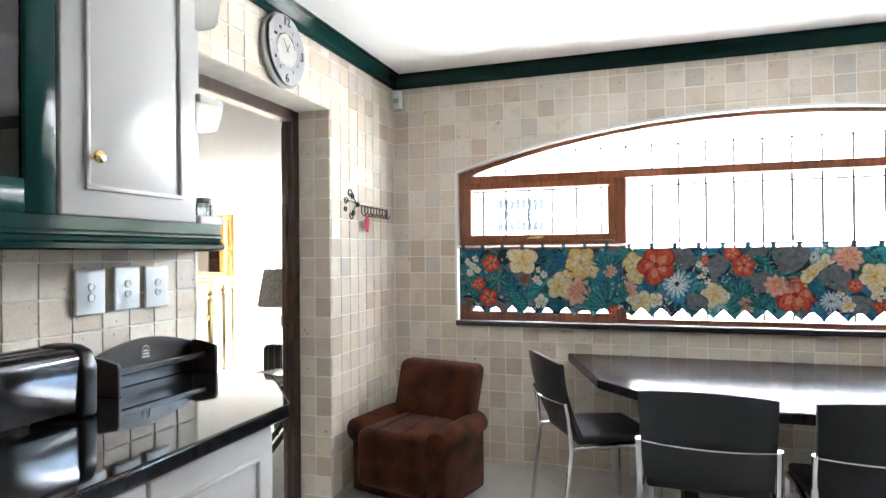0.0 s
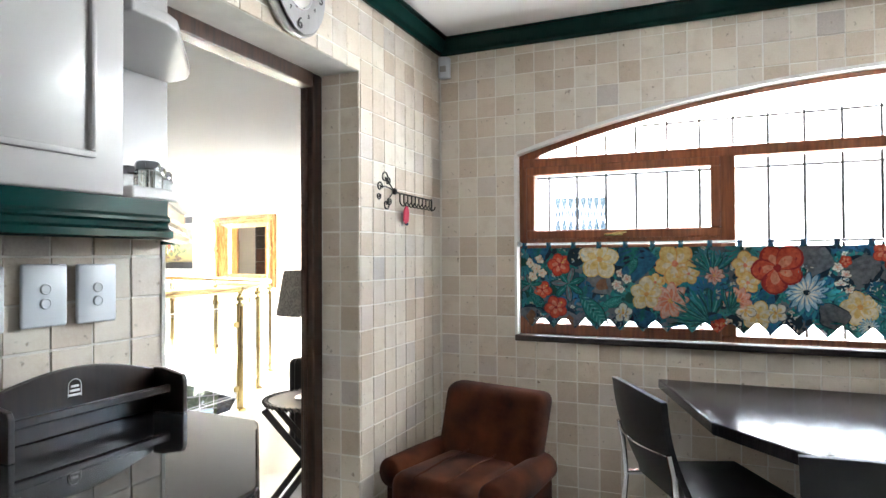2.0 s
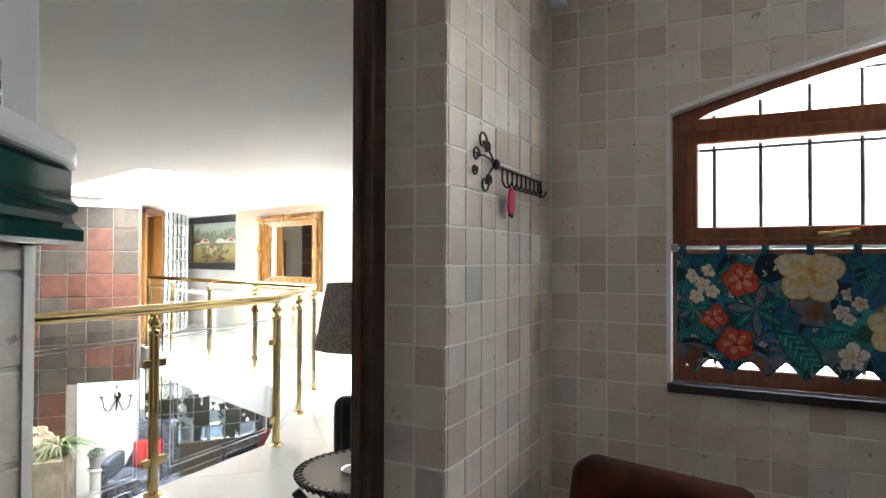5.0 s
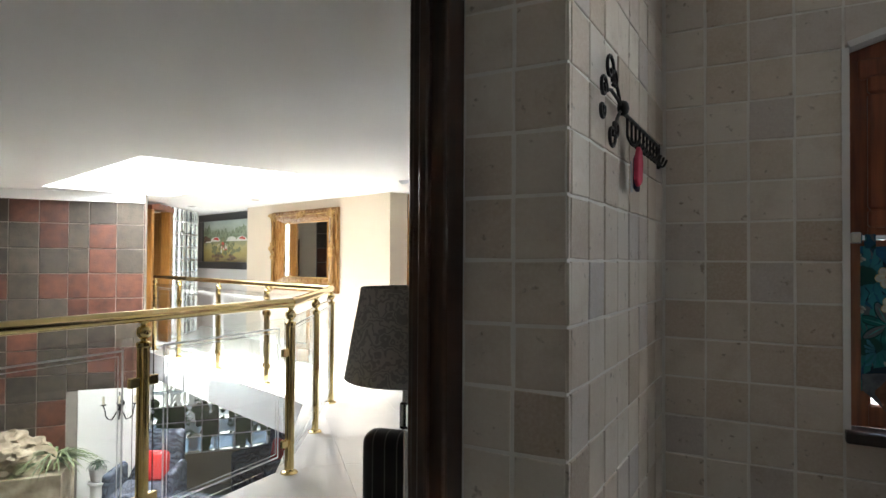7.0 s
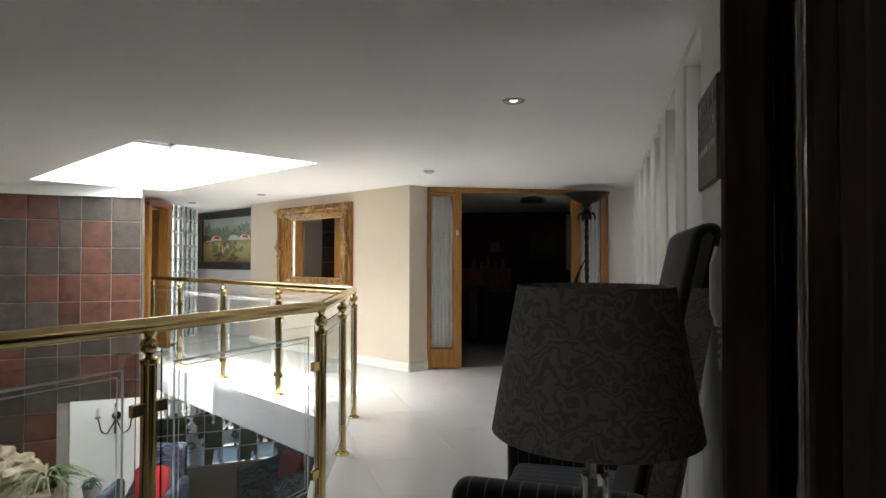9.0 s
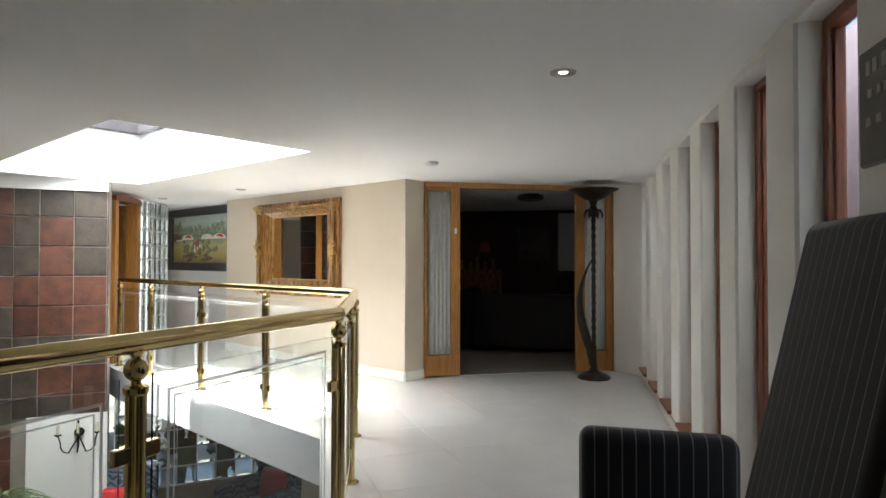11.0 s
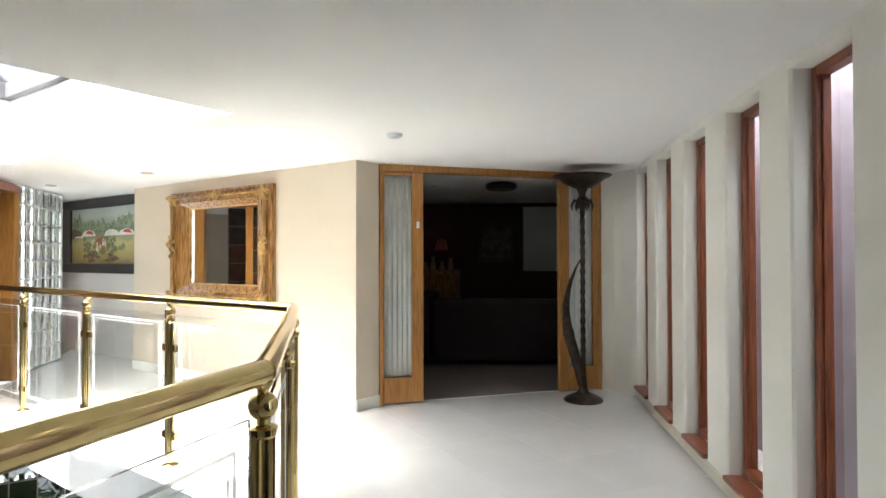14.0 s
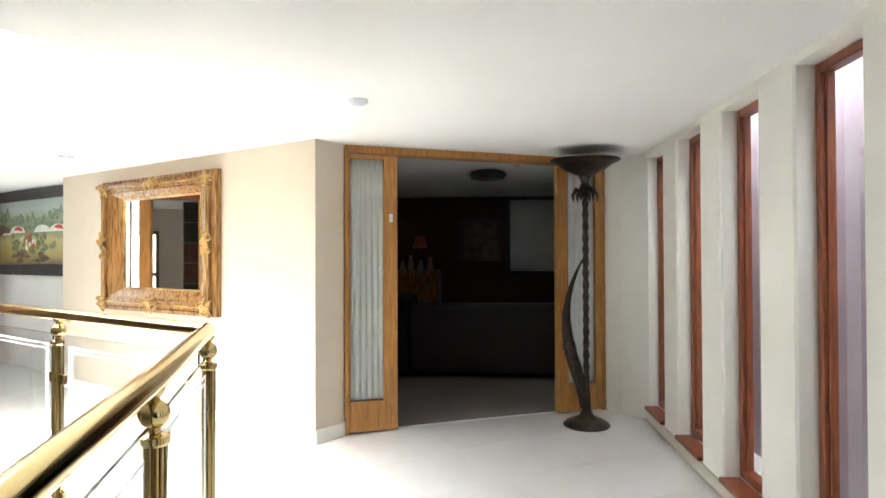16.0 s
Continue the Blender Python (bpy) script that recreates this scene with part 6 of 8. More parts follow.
tube(bm, [(side.x * o, side.y * o, z) for o, z, r in horn], [r for o, z, r in horn], 16)
for o, z, r in ((0.126, 0.60, 0.053), (0.130, 0.625, 0.051), (0.150, 0.855, 0.036), (0.148, 0.875, 0.034)):
    tube(bm, [(side.x * o - 0.0, side.y * o, z - 0.01), (side.x * (o + 0.003), side.y * o, z + 0.01)], r, 16)
part("horn", bm, BRONZE, to, "curved banded horn", smooth=True)

# ---- carved gilt mirror ----
MM = Matrix.Translation((CE.x, CE.y, 0)) @ Matrix(((MW.x, -MN.x, 0, 0), (MW.y, -MN.y, 0, 0), (0, 0, 1, 0), (0, 0, 0, 1)))  # x along the wall, y out of it
mi = thing("wall_mirror", MM @ pose(0, 0.004, 0), "large carved gilt-framed wall mirror", "mirror")
mx0, mx1, mz0, mz1 = 1.035, 2.745, 0.83, 2.0
gx0, gx1, gz0, gz1 = 1.27, 2.40, 1.035, 1.815


def frame_ring(bm, o, i, y0, y1, y2):
    """A mitred frame between an outer and an inner rectangle, its face sloping from y1 (outer) to y2 (inner)."""
    oc = [(o[0], o[2]), (o[1], o[2]), (o[1], o[3]), (o[0], o[3])]
    ic = [(i[0], i[2]), (i[1], i[2]), (i[1], i[3]), (i[0], i[3])]
    for k in range(4):
        j = (k + 1) % 4
        a = [bm.verts.new((oc[k][0], y0, oc[k][1])), bm.verts.new((oc[j][0], y0, oc[j][1])), bm.verts.new((ic[j][0], y0, ic[j][1])), bm.verts.new((ic[k][0], y0, ic[k][1]))]
        b = [bm.verts.new((oc[k][0], y1, oc[k][1])), bm.verts.new((oc[j][0], y1, oc[j][1])), bm.verts.new((ic[j][0], y2, ic[j][1])), bm.verts.new((ic[k][0], y2, ic[k][1]))]
        bm.faces.new(a)
        bm.faces.new(b)
        for q in range(4):
            w = (q + 1) % 4
            bm.faces.new((a[q], a[w], b[w], b[q]))


def rect(d):
    return (mx0 + d, mx1 - d, mz0 + d * 0.9, mz1 - d * 0.85)


bm = bmesh.new()
frame_ring(bm, rect(0.0), rect(0.035), 0.0, 0.05, 0.062)
frame_ring(bm, rect(0.035), rect(0.05), 0.0, 0.062, 0.048)
frame_ring(bm, rect(0.05), rect(0.12), 0.0, 0.085, 0.075)
frame_ring(bm, rect(0.12), rect(0.135), 0.0, 0.06, 0.06)
part("frame", bm, GILTWOOD, mi, "brown-gilt moulded frame")
bm = bmesh.new()
frame_ring(bm, rect(0.135), (gx0 - 0.012, gx1 + 0.012, gz0 - 0.012, gz1 + 0.012), 0.0, 0.062, 0.028)
part("slip", bm, GILTWOOD, mi)
bm = bmesh.new()
frame_ring(bm, (gx0 - 0.012, gx1 + 0.012, gz0 - 0.012, gz1 + 0.012), (gx0 + 0.004, gx1 - 0.004, gz0 + 0.004, gz1 - 0.004), 0.0, 0.034, 0.024)
part("inner_bead", bm, GOLD, mi, "bright gilt bead")
bm = bmesh.new()
box(bm, gx0, gx1, 0.010, 0.018, gz0, gz1)
part("mirror_glass", bm, MIRROR, mi, "clear mirror glass")
rng = random.Random(11)


def ornament(cx, cz, size, wide, tall, count):
    bm = bmesh.new()
    for k in range(count):
        a = rng.uniform(0, 6.28)
        r = size * rng.uniform(0.1, 1.0)
        c = (cx + wide * r * math.cos(a), cz + tall * r * math.sin(a))
        s = rng.choice((-1, 1))
        R = rng.uniform(0.016, 0.034)
        pts = []
        a0 = rng.uniform(0, 6.28)
        for q in range(12):
            rr = R * (1 - 0.075 * q)
            pts.append((c[0] + rr * math.cos(a0 + s * q * 0.55), 0.088 + 0.012 * math.sin(q * 0.4), c[1] + rr * math.sin(a0 + s * q * 0.55)))
        tube(bm, pts, [0.0095 - 0.0005 * q for q in range(12)], 6)
    for k in range(count // 3):
        a = rng.uniform(0, 6.28)
        r = size * rng.uniform(0, 0.8)
        blob(bm, (cx + wide * r * math.cos(a), 0.088, cz + tall * r * math.sin(a)), 0.014, 0.018, 0.02, 1)
    return part("carving", bm, GOLD, mi, "carved gilt scrollwork", smooth=True)


for x, z in ((mx0 + 0.08, mz0 + 0.075), (mx1 - 0.08, mz0 + 0.075), (mx0 + 0.08, mz1 - 0.075), (mx1 - 0.08, mz1 - 0.075)):
    ornament(x, z, 0.085, 1.0, 1.0, 20)
for x, z, w, t in (((mx0 + mx1) / 2, mz1 - 0.07, 1.6, 0.7), ((mx0 + mx1) / 2, mz0 + 0.07, 1.6, 0.7), (mx0 + 0.08, (mz0 + mz1) / 2, 0.7, 1.5), (mx1 - 0.08, (mz0 + mz1) / 2, 0.7, 1.5)):
    ornament(x, z, 0.085, w, t, 20)
bm = bmesh.new()
for d, n in ((0.085, 90),):
    o = rect(d)
    for k in range(n):
        t = k / n
        for p in ((o[0] + (o[1] - o[0]) * t, o[2]), (o[0] + (o[1] - o[0]) * t, o[3])):
            blob(bm, (p[0], 0.083, p[1]), 0.012, 0.010, 0.009, 1)
    for k in range(60):
        t = k / 60
        for p in ((o[0], o[2] + (o[3] - o[2]) * t), (o[1], o[2] + (o[3] - o[2]) * t)):
            blob(bm, (p[0], 0.083, p[1]), 0.009, 0.010, 0.012, 1)
part("beading", bm, GOLD, mi, "gilt rope beading", smooth=True)

# ---- painting at the end of the passage ----
PM = Matrix.Translation((PW.x, PW.y, 0)) @ Matrix(((-MW.x, -MN.x, 0, 0), (-MW.y, -MN.y, 0, 0), (0, 0, 1, 0), (0, 0, 0, 1)))
pa = thing("painting", PM @ pose(-0.08, 0.004, 0), "landscape painting with garden umbrellas in a wide black frame", "painting")
pw, pz0, pz1 = 2.3, 1.10, 2.115
bm = bmesh.new()
for a in ((0, pw, pz0, pz0 + 0.13), (0, pw, pz1 - 0.13, pz1), (0, 0.26, pz0 + 0.13, pz1 - 0.13), (pw - 0.26, pw, pz0 + 0.13, pz1 - 0.13)):
    box(bm, a[0], a[1], 0, 0.045, a[2], a[3], 0.008)
part("frame", bm, BLACKPLASTIC, pa, "wide black frame")


def gradient(name, stops, axis, size):
    mt = material(name, (0.5, 0.5, 0.5), 0.6, var=0.3, scale=16)
    n, l = mt.node_tree.nodes, mt.node_tree.links
    co = n.new("ShaderNodeTexCoord")
    s = n.new("ShaderNodeSeparateXYZ")
    l.new(co.outputs["Object"], s.inputs[0])
    wob = n.new("ShaderNodeTexNoise")
    wob.inputs["Scale"].default_value, wob.inputs["Detail"].default_value = 7, 8
    l.new(co.outputs["Object"], wob.inputs["Vector"])
    ad = n.new("ShaderNodeMath")
    ad.operation = "MULTIPLY_ADD"
    l.new(wob.outputs["Fac"], ad.inputs[0])
    ad.inputs[1].default_value = 0.25
    l.new(s.outputs[axis], ad.inputs[2])
    mr = n.new("ShaderNodeMapRange")
    mr.inputs["From Min"].default_value, mr.inputs["From Max"].default_value = size[0] + 0.125, size[1] + 0.125
    l.new(ad.outputs[0], mr.inputs["Value"])
    r = n.new("ShaderNodeValToRGB")
    while len(r.color_ramp.elements) < len(stops):
        r.color_ramp.elements.new(0.5)
    for e, (p, c) in zip(r.color_ramp.elements, stops):
        e.position, e.color = p, (*c, 1)
    l.new(mr.outputs[0], r.inputs[0])
    l.new(r.outputs[0], n["Principled BSDF"].inputs["Base Color"])
    return mt


CANVAS = gradient("canvas_paint", [(0.0, (0.16, 0.12, 0.045)), (0.2, (0.30, 0.24, 0.07)), (0.38, (0.36, 0.31, 0.13)), (0.5, (0.17, 0.20, 0.11)), (0.6, (0.13, 0.17, 0.10)), (0.72, (0.26, 0.30, 0.22)), (0.86, (0.36, 0.40, 0.35)), (1.0, (0.30, 0.35, 0.33))], 2, (pz0 + 0.13, pz1 - 0.13))
bm = bmesh.new()
box(bm, 0.255, pw - 0.255, 0.004, 0.022, pz0 + 0.125, pz1 - 0.125)
canvas = part("canvas", bm, CANVAS, pa, "painted garden scene")
rng = random.Random(5)
def dab(pts, mat, y=0.0232):
    bm = bmesh.new()
    upright(bm, pts, 0.022, y)
    part("brushwork", bm, mat, pa)


def dab_ring(cx, cz, rx, rz, k):
    return [(cx + rx * (1 + 0.3 * math.sin(5 * a + k)) * math.cos(a), cz + rz * (1 + 0.3 * math.cos(4 * a + k)) * math.sin(a)) for a in [2 * math.pi * q / 14 for q in range(14)]]


def dab_cap(cx, cz, w, a0=0.0, a1=math.pi, h=0.42):
    return [(cx + w * math.cos(a0 + (a1 - a0) * k / 12), cz + h * w * math.sin(a0 + (a1 - a0) * k / 12)) for k in range(13)]


FOL = material("paint_foliage", (0.04, 0.07, 0.025), 0.6, var=0.6, scale=40, color2=(0.24, 0.25, 0.12))
FARFOL = material("paint_far_trees", (0.12, 0.17, 0.09), 0.6, var=0.4, scale=25, color2=(0.26, 0.31, 0.2))
EARTH = material("paint_brown_shade", (0.06, 0.032, 0.02), 0.6, var=0.5, scale=30, color2=(0.18, 0.10, 0.05))
CAPRED = material("paint_red", (0.46, 0.04, 0.03), 0.6, var=0.3, scale=30)
CAPWHITE = material("paint_white", (0.62, 0.60, 0.55), 0.6, var=0.15, scale=30)
for k in range(12):
    dab(dab_ring(0.33 + 0.14 * k, 1.72 + rng.uniform(-0.03, 0.08), rng.uniform(0.05, 0.1), rng.uniform(0.05, 0.12), k), FARFOL, 0.0222 + 0.0001 * (k % 3))
dab([(0.27, 1.58), (0.52, 1.58), (0.56, 1.66), (0.34, 1.72), (0.27, 1.70)], EARTH, 0.0226)
for k in range(9):
    dab(dab_ring(rng.uniform(0.7, 1.6), rng.uniform(1.27, 1.36), rng.uniform(0.07, 0.15), rng.uniform(0.02, 0.045), k), EARTH, 0.0225 + 0.0001 * (k % 4))
for cx in (0.76, 1.40, 1.78):
    dab(dab_cap(cx, 1.605, 0.20), CAPWHITE, 0.0230)
    dab(dab_cap(cx + 0.02, 1.604, 0.13, 0.25, 2.6, 0.6), CAPRED if cx < 1.0 or cx > 1.7 else CAPWHITE, 0.0234)
dab([(0.34, 1.585), (0.60, 1.585), (0.56, 1.61), (0.38, 1.61)], CAPWHITE, 0.0231)
for k in range(44):
    r = rng.uniform(0.018, 0.05)
    dab(dab_ring(rng.choice((0.72, 0.78, 1.12, 1.35, 1.55)) + rng.gauss(0, 0.09), rng.uniform(1.36, 1.57), r, 0.9 * r, k), FOL, 0.0235 + 0.0001 * (k % 5))
for k in range(16):
    r = rng.uniform(0.01, 0.026)
    dab(dab_ring(rng.uniform(0.85, 1.5), rng.uniform(1.42, 1.58), r, 1.3 * r, k), CAPWHITE if k % 3 else CAPRED, 0.0242)

# ---- panelled door beside the slate wall ----
WB = Vector((-7.20, 11.72))
WDIR = (WB - WA).normalized()
WM = Matrix.Translation((WA.x, WA.y, 0)) @ Matrix(((WDIR.x, -WDIR.y, 0, 0), (WDIR.y, WDIR.x, 0, 0), (0, 0, 1, 0), (0, 0, 0, 1)))
LW = (WB - WA).length
wd = thing("door_3", WM, "reddish varnished wooden door with an arched head", "door", kind="structure")
bm = bmesh.new()
box(bm, 0.0, 0.09, -0.07, 0.07, 0, 2.06, 0.006)
part("jamb", bm, PINE, wd)
bm = bmesh.new()
box(bm, LW - 0.12, LW, -0.07, 0.07, 0, 2.06, 0.006)
part("jamb", bm, PINE, wd)
bm = bmesh.new()
upright(bm, [(-0.02, 2.0), (LW + 0.02, 2.0), (LW + 0.02, 2.06), (LW * 0.75, 2.095), (LW * 0.25, 2.095), (-0.02, 2.06)], -0.085, 0.085, 0.006)
part("head", bm, MAHOG, wd)
LFM = WM.inverted() @ Matrix.Translation((WB.x - 0.03, WB.y - 0.02, 0)) @ pose(0, 0, 0, 0, 0, 178)
bm = bmesh.new()
box(bm, 0.0, 0.62, -0.02, 0.02, 0.01, 2.0, 0.003)
for z0, z1 in ((0.15, 0.75), (0.9, 1.35), (1.5, 1.9)):
    for s in (-1, 1):
        box(bm, 0.10, 0.52, s * 0.02 - 0.006, s * 0.02 + 0.006, z0, z1, 0.005)
part("leaf", bm, PINE, wd, "orange varnished panelled leaf standing open", LFM)

# ---- round side table and lamp ----
st = thing("side_table", pose(-1.02, 4.93, 0), "round folding side table with a laced leather edge", "side table")
SR = 0.235
bm = bmesh.new()
lathe(bm, [(0.001, 0.556), (SR - 0.02, 0.556), (SR, 0.562), (SR + 0.002, 0.570), (SR - 0.004, 0.578), (SR - 0.02, 0.576), (0.001, 0.575)], 48, cap=False)
part("tabletop", bm, material("grey_brown_leather", (0.16, 0.13, 0.12), 0.35, var=0.15, scale=8, bump=0.2, bscale=150), st, smooth=True)
bm = bmesh.new()
for k in range(46):
    a = 2 * math.pi * k / 46
    m = pose(math.cos(a) * (SR - 0.006), math.sin(a) * (SR - 0.006), 0.5775, 0, 0, math.degrees(a) + 32)
    box(bm, -0.017, 0.017, -0.0045, 0.0045, -0.004, 0.003, 0.002, 1, m)
    m = pose(math.cos(a + 0.06) * (SR + 0.003), math.sin(a + 0.06) * (SR + 0.003), 0.567, 0, 35, math.degrees(a))
    box(bm, -0.003, 0.003, -0.0045, 0.0045, -0.014, 0.012, 0.0015, 1, m)
part("lacing", bm, BLACKPLASTIC, st, "black leather lacing")
for s in (-1, 1):
    for o in (-0.13, 0.13):
        bm = bmesh.new()
        m = pose(0, 0, 0, 0, 0, 20)
        box(bm, -0.016, 0.016, -0.009, 0.009, -0.36, 0.36, 0.003, 1, m @ pose(0, o + s * 0.012, 0.278, 0, s * 38, 0))
        part("leg", bm, ESPRESSO, st)
bm = bmesh.new()
box(bm, -0.012, 0.012, -0.15, 0.15, -0.012, 0.012, 0.003, 1, pose(0, 0, 0.278, 0, 0, 20))
part("stretcher", bm, ESPRESSO, st)


def damask(name, base, dark, scale=16.0):
    mt = material(name, base, 0.9, var=0.06, scale=30, bump=0.2, bscale=400)
    n, l = mt.node_tree.nodes, mt.node_tree.links
    co = n.new("ShaderNodeTexCoord")
    wn_ = n.new("ShaderNodeTexNoise")
    wn_.inputs["Scale"].default_value = scale * 0.55
    l.new(co.outputs["Object"], wn_.inputs["Vector"])
    mx = n.new("ShaderNodeVectorMath")
    mx.operation = "MULTIPLY_ADD"
    l.new(wn_.outputs["Color"], mx.inputs[0])
    mx.inputs[1].default_value = (0.13, 0.13, 0.13)
    l.new(co.outputs["Object"], mx.inputs[2])
    wv = n.new("ShaderNodeTexWave")
    wv.wave_type, wv.rings_direction = "RINGS", "SPHERICAL"
    wv.inputs["Scale"].default_value, wv.inputs["Distortion"].default_value, wv.inputs["Detail"].default_value, wv.inputs["Detail Scale"].default_value = scale * 0.42, 9.0, 1.0, 1.6
    l.new(mx.outputs[0], wv.inputs["Vector"])
    r = n.new("ShaderNodeValToRGB")
    r.color_ramp.elements[0].position, r.color_ramp.elements[1].position = 0.42, 0.56
    r.color_ramp.elements[0].color, r.color_ramp.elements[1].color = (*dark, 1), (*base, 1)
    l.new(wv.outputs["Fac"], r.inputs[0])
    l.new(r.outputs[0], n["Principled BSDF"].inputs["Base Color"])
    return mt


DAMASK = damask("grey_damask", (0.52, 0.49, 0.45), (0.34, 0.32, 0.30), 40.0)
la = thing("table_lamp", pose(-1.028, 4.905, 0.578), "table lamp with a grey damask shade and glass stem", "table lamp")
bm = bmesh.new()
lathe(bm, [(0.157, 0.430), (0.159, 0.432), (0.119, 0.655), (0.117, 0.655), (0.156, 0.434)], 56, cap=False)
part("shade", bm, DAMASK, la, "grey scroll-patterned cloth shade", smooth=True)
bm = bmesh.new()
lathe(bm, [(0.065, 0.0), (0.066, 0.012), (0.05, 0.02), (0.015, 0.026), (0.011, 0.04), (0.011, 0.30)], 28)
lathe(bm, [(0.014, 0.37), (0.014, 0.44), (0.02, 0.45), (0.02, 0.50)], 20)
part("stem", bm, CHROME, la, "chromed stem", smooth=True)
bm = bmesh.new()
lathe(bm, [(0.012, 0.30), (0.021, 0.305), (0.021, 0.365), (0.012, 0.37)], 12)
part("glass_block", bm, GLASS, la, "clear faceted glass collar")

# ---- striped wing chair ----
def stripes(name, base, line, width):
    mt = material(name, base, 0.85, var=0.2, scale=20, bump=0.2, bscale=300, sheen=0.2)
    n, l = mt.node_tree.nodes, mt.node_tree.links
    co = n.new("ShaderNodeTexCoord")
    s = n.new("ShaderNodeSeparateXYZ")
    l.new(co.outputs["Object"], s.inputs[0])
    mod = n.new("ShaderNodeMath")
    mod.operation = "PINGPONG"
    mod.inputs[1].default_value = width / 2
    l.new(s.outputs[1], mod.inputs[0])
    lt = n.new("ShaderNodeMath")
    lt.operation = "LESS_THAN"
    lt.inputs[1].default_value = width * 0.045
    l.new(mod.outputs[0], lt.inputs[0])
    mx = n.new("ShaderNodeMix")
    mx.data_type = "RGBA"
    mx.inputs[6].default_value, mx.inputs[7].default_value = (*base, 1), (*line, 1)
    l.new(lt.outputs[0], mx.inputs["Factor"])
    l.new(mx.outputs[2], n["Principled BSDF"].inputs["Base Color"])
    return mt


STRIPE = stripes("black_striped_cloth", (0.010, 0.009, 0.011), (0.16, 0.15, 0.15), 0.046)


def stripes_x(name, base, line, width):
    mt = stripes(name, base, line, width)
    for lk in list(mt.node_tree.links):
        if lk.to_node.type == "MATH" and lk.from_node.type == "SEPXYZ":
            to_s, fr = lk.to_socket, lk.from_node
            mt.node_tree.links.remove(lk)
            mt.node_tree.links.new(fr.outputs[0], to_s)
            break
    return mt


STRIPE_ARM = stripes_x("black_striped_arm_cloth", (0.010, 0.009, 0.011), (0.16, 0.15, 0.15), 0.046)


def wing_chair(m):
    """Faces -x."""
    w = thing("wing_chair", m, "high-backed black striped armchair with damask outside", "armchair")
    bm = bmesh.new()
    box(bm, -0.38, 0.10, -0.44, 0.44, 0.14, 0.43, 0.04, 4)
    part("seat", bm, STRIPE, w, smooth=True, split=60)
    bm = bmesh.new()
    box(bm, 0.0, 0.075, -0.46, 0.20, 0.36, 1.38, 0.034, 4)
    for q in bm.verts:
        t = q.co.z - 0.38
        q.co.x += 0.17 * t + 0.05 * t * t
        q.co.z -= 0.35 * max(0.0, abs(q.co.y + 0.13) - 0.14) ** 2 * (1 if q.co.z > 1.0 else 0)
    part("backrest", bm, STRIPE, w, smooth=True, split=60)
    bm = bmesh.new()
    box(bm, 0.077, 0.089, -0.465, 0.205, 0.12, 1.32, 0.005, 2)
    for q in bm.verts:
        t = max(0.0, q.co.z - 0.38)
        q.co.x += 0.17 * t + 0.05 * t * t
    part("outer_back", bm, DAMASK, w, "pale damask outside back", smooth=True)
    for s in (-1, 1):
        bm = bmesh.new()
        box(bm, 0.035, 0.10, s * 0.333 - 0.138, s * 0.333 - 0.122, 0.30, 1.20, 0.006, 2)
        for q in bm.verts:
            t = q.co.z - 0.38
            q.co.x += 0.17 * t + 0.05 * t * t
        part("side_panel", bm, DAMASK, w, "pale damask outer side", smooth=True)
        bm = bmesh.new()
        vs = box(bm, -0.42, 0.11, s * 0.51 - 0.06, s * 0.51 + 0.06, 0.12, 0.665, 0.045, 4)
        for q in bm.verts:
            if q.co.z > 0.4:
                q.co.z += 0.05 * (0.0 - q.co.x) * 0.4
        part("arm", bm, STRIPE_ARM, w, smooth=True, split=60)
    for x in (-0.34, 0.08):
        for y in (-0.48, 0.48):
            bm = bmesh.new()
            lathe(bm, [(0.016, 0.0), (0.026, 0.125)], 12, pose(x, y, 0))
            part("leg", bm, ESPRESSO, w, smooth=True)
    return w


wing_chair(pose(-1.0, 6.11, 0, 0, 0, 0))

# ---- plaque and intercom on the first pier ----
pq = thing("wall_plaque", pose(EAST - 0.001, 5.78, 1.50), "grey slate plaque with worn lettering", "plaque")
bm = bmesh.new()
box(bm, -0.018, 0.0, 0.0, 0.36, 0.0, 0.30, 0.006)
part("board", bm, material("grey_slate_board", (0.14, 0.13, 0.11), 0.6, var=0.15, scale=12), pq)
LETTER = material("faded_letter", (0.4, 0.38, 0.34), 0.7)
rng = random.Random(2)
for row, z in enumerate((0.23, 0.17, 0.10)):
    y = 0.03
    while y < 0.31:
        w = rng.uniform(0.012, 0.03)
        bm = bmesh.new()
        box(bm, -0.0205, -0.017, y, y + w, z, z + (0.035 if row == 0 else 0.022))
        part("letter", bm, LETTER, pq)
        y += w + rng.uniform(0.012, 0.03)
ic = thing("intercom", pose(EAST - 0.001, 5.50, 1.10), "white wall intercom handset with a coiled cord", "intercom")
bm = bmesh.new()
box(bm, -0.04, 0.0, 0.0, 0.09, 0.0, 0.21, 0.01, 2)
part("body", bm, PLASTIC, ic, smooth=True)
bm = bmesh.new()
tube(bm, [(-0.05, 0.02, 0.02), (-0.065, 0.02, 0.06), (-0.065, 0.02, 0.16), (-0.05, 0.02, 0.2)], [0.018, 0.014, 0.014, 0.018], 10)
part("receiver", bm, PLASTIC, ic, smooth=True)
bm = bmesh.new()
tube(bm, [(-0.045 + 0.008 * math.cos(k * 1.3), 0.02 + 0.07 * k / 60, 0.02 - 0.11 * math.sin(math.pi * k / 60) + 0.008 * math.sin(k * 1.3)) for k in range(61)], 0.003, 6)
part("cord", bm, PLASTIC, ic, smooth=True)

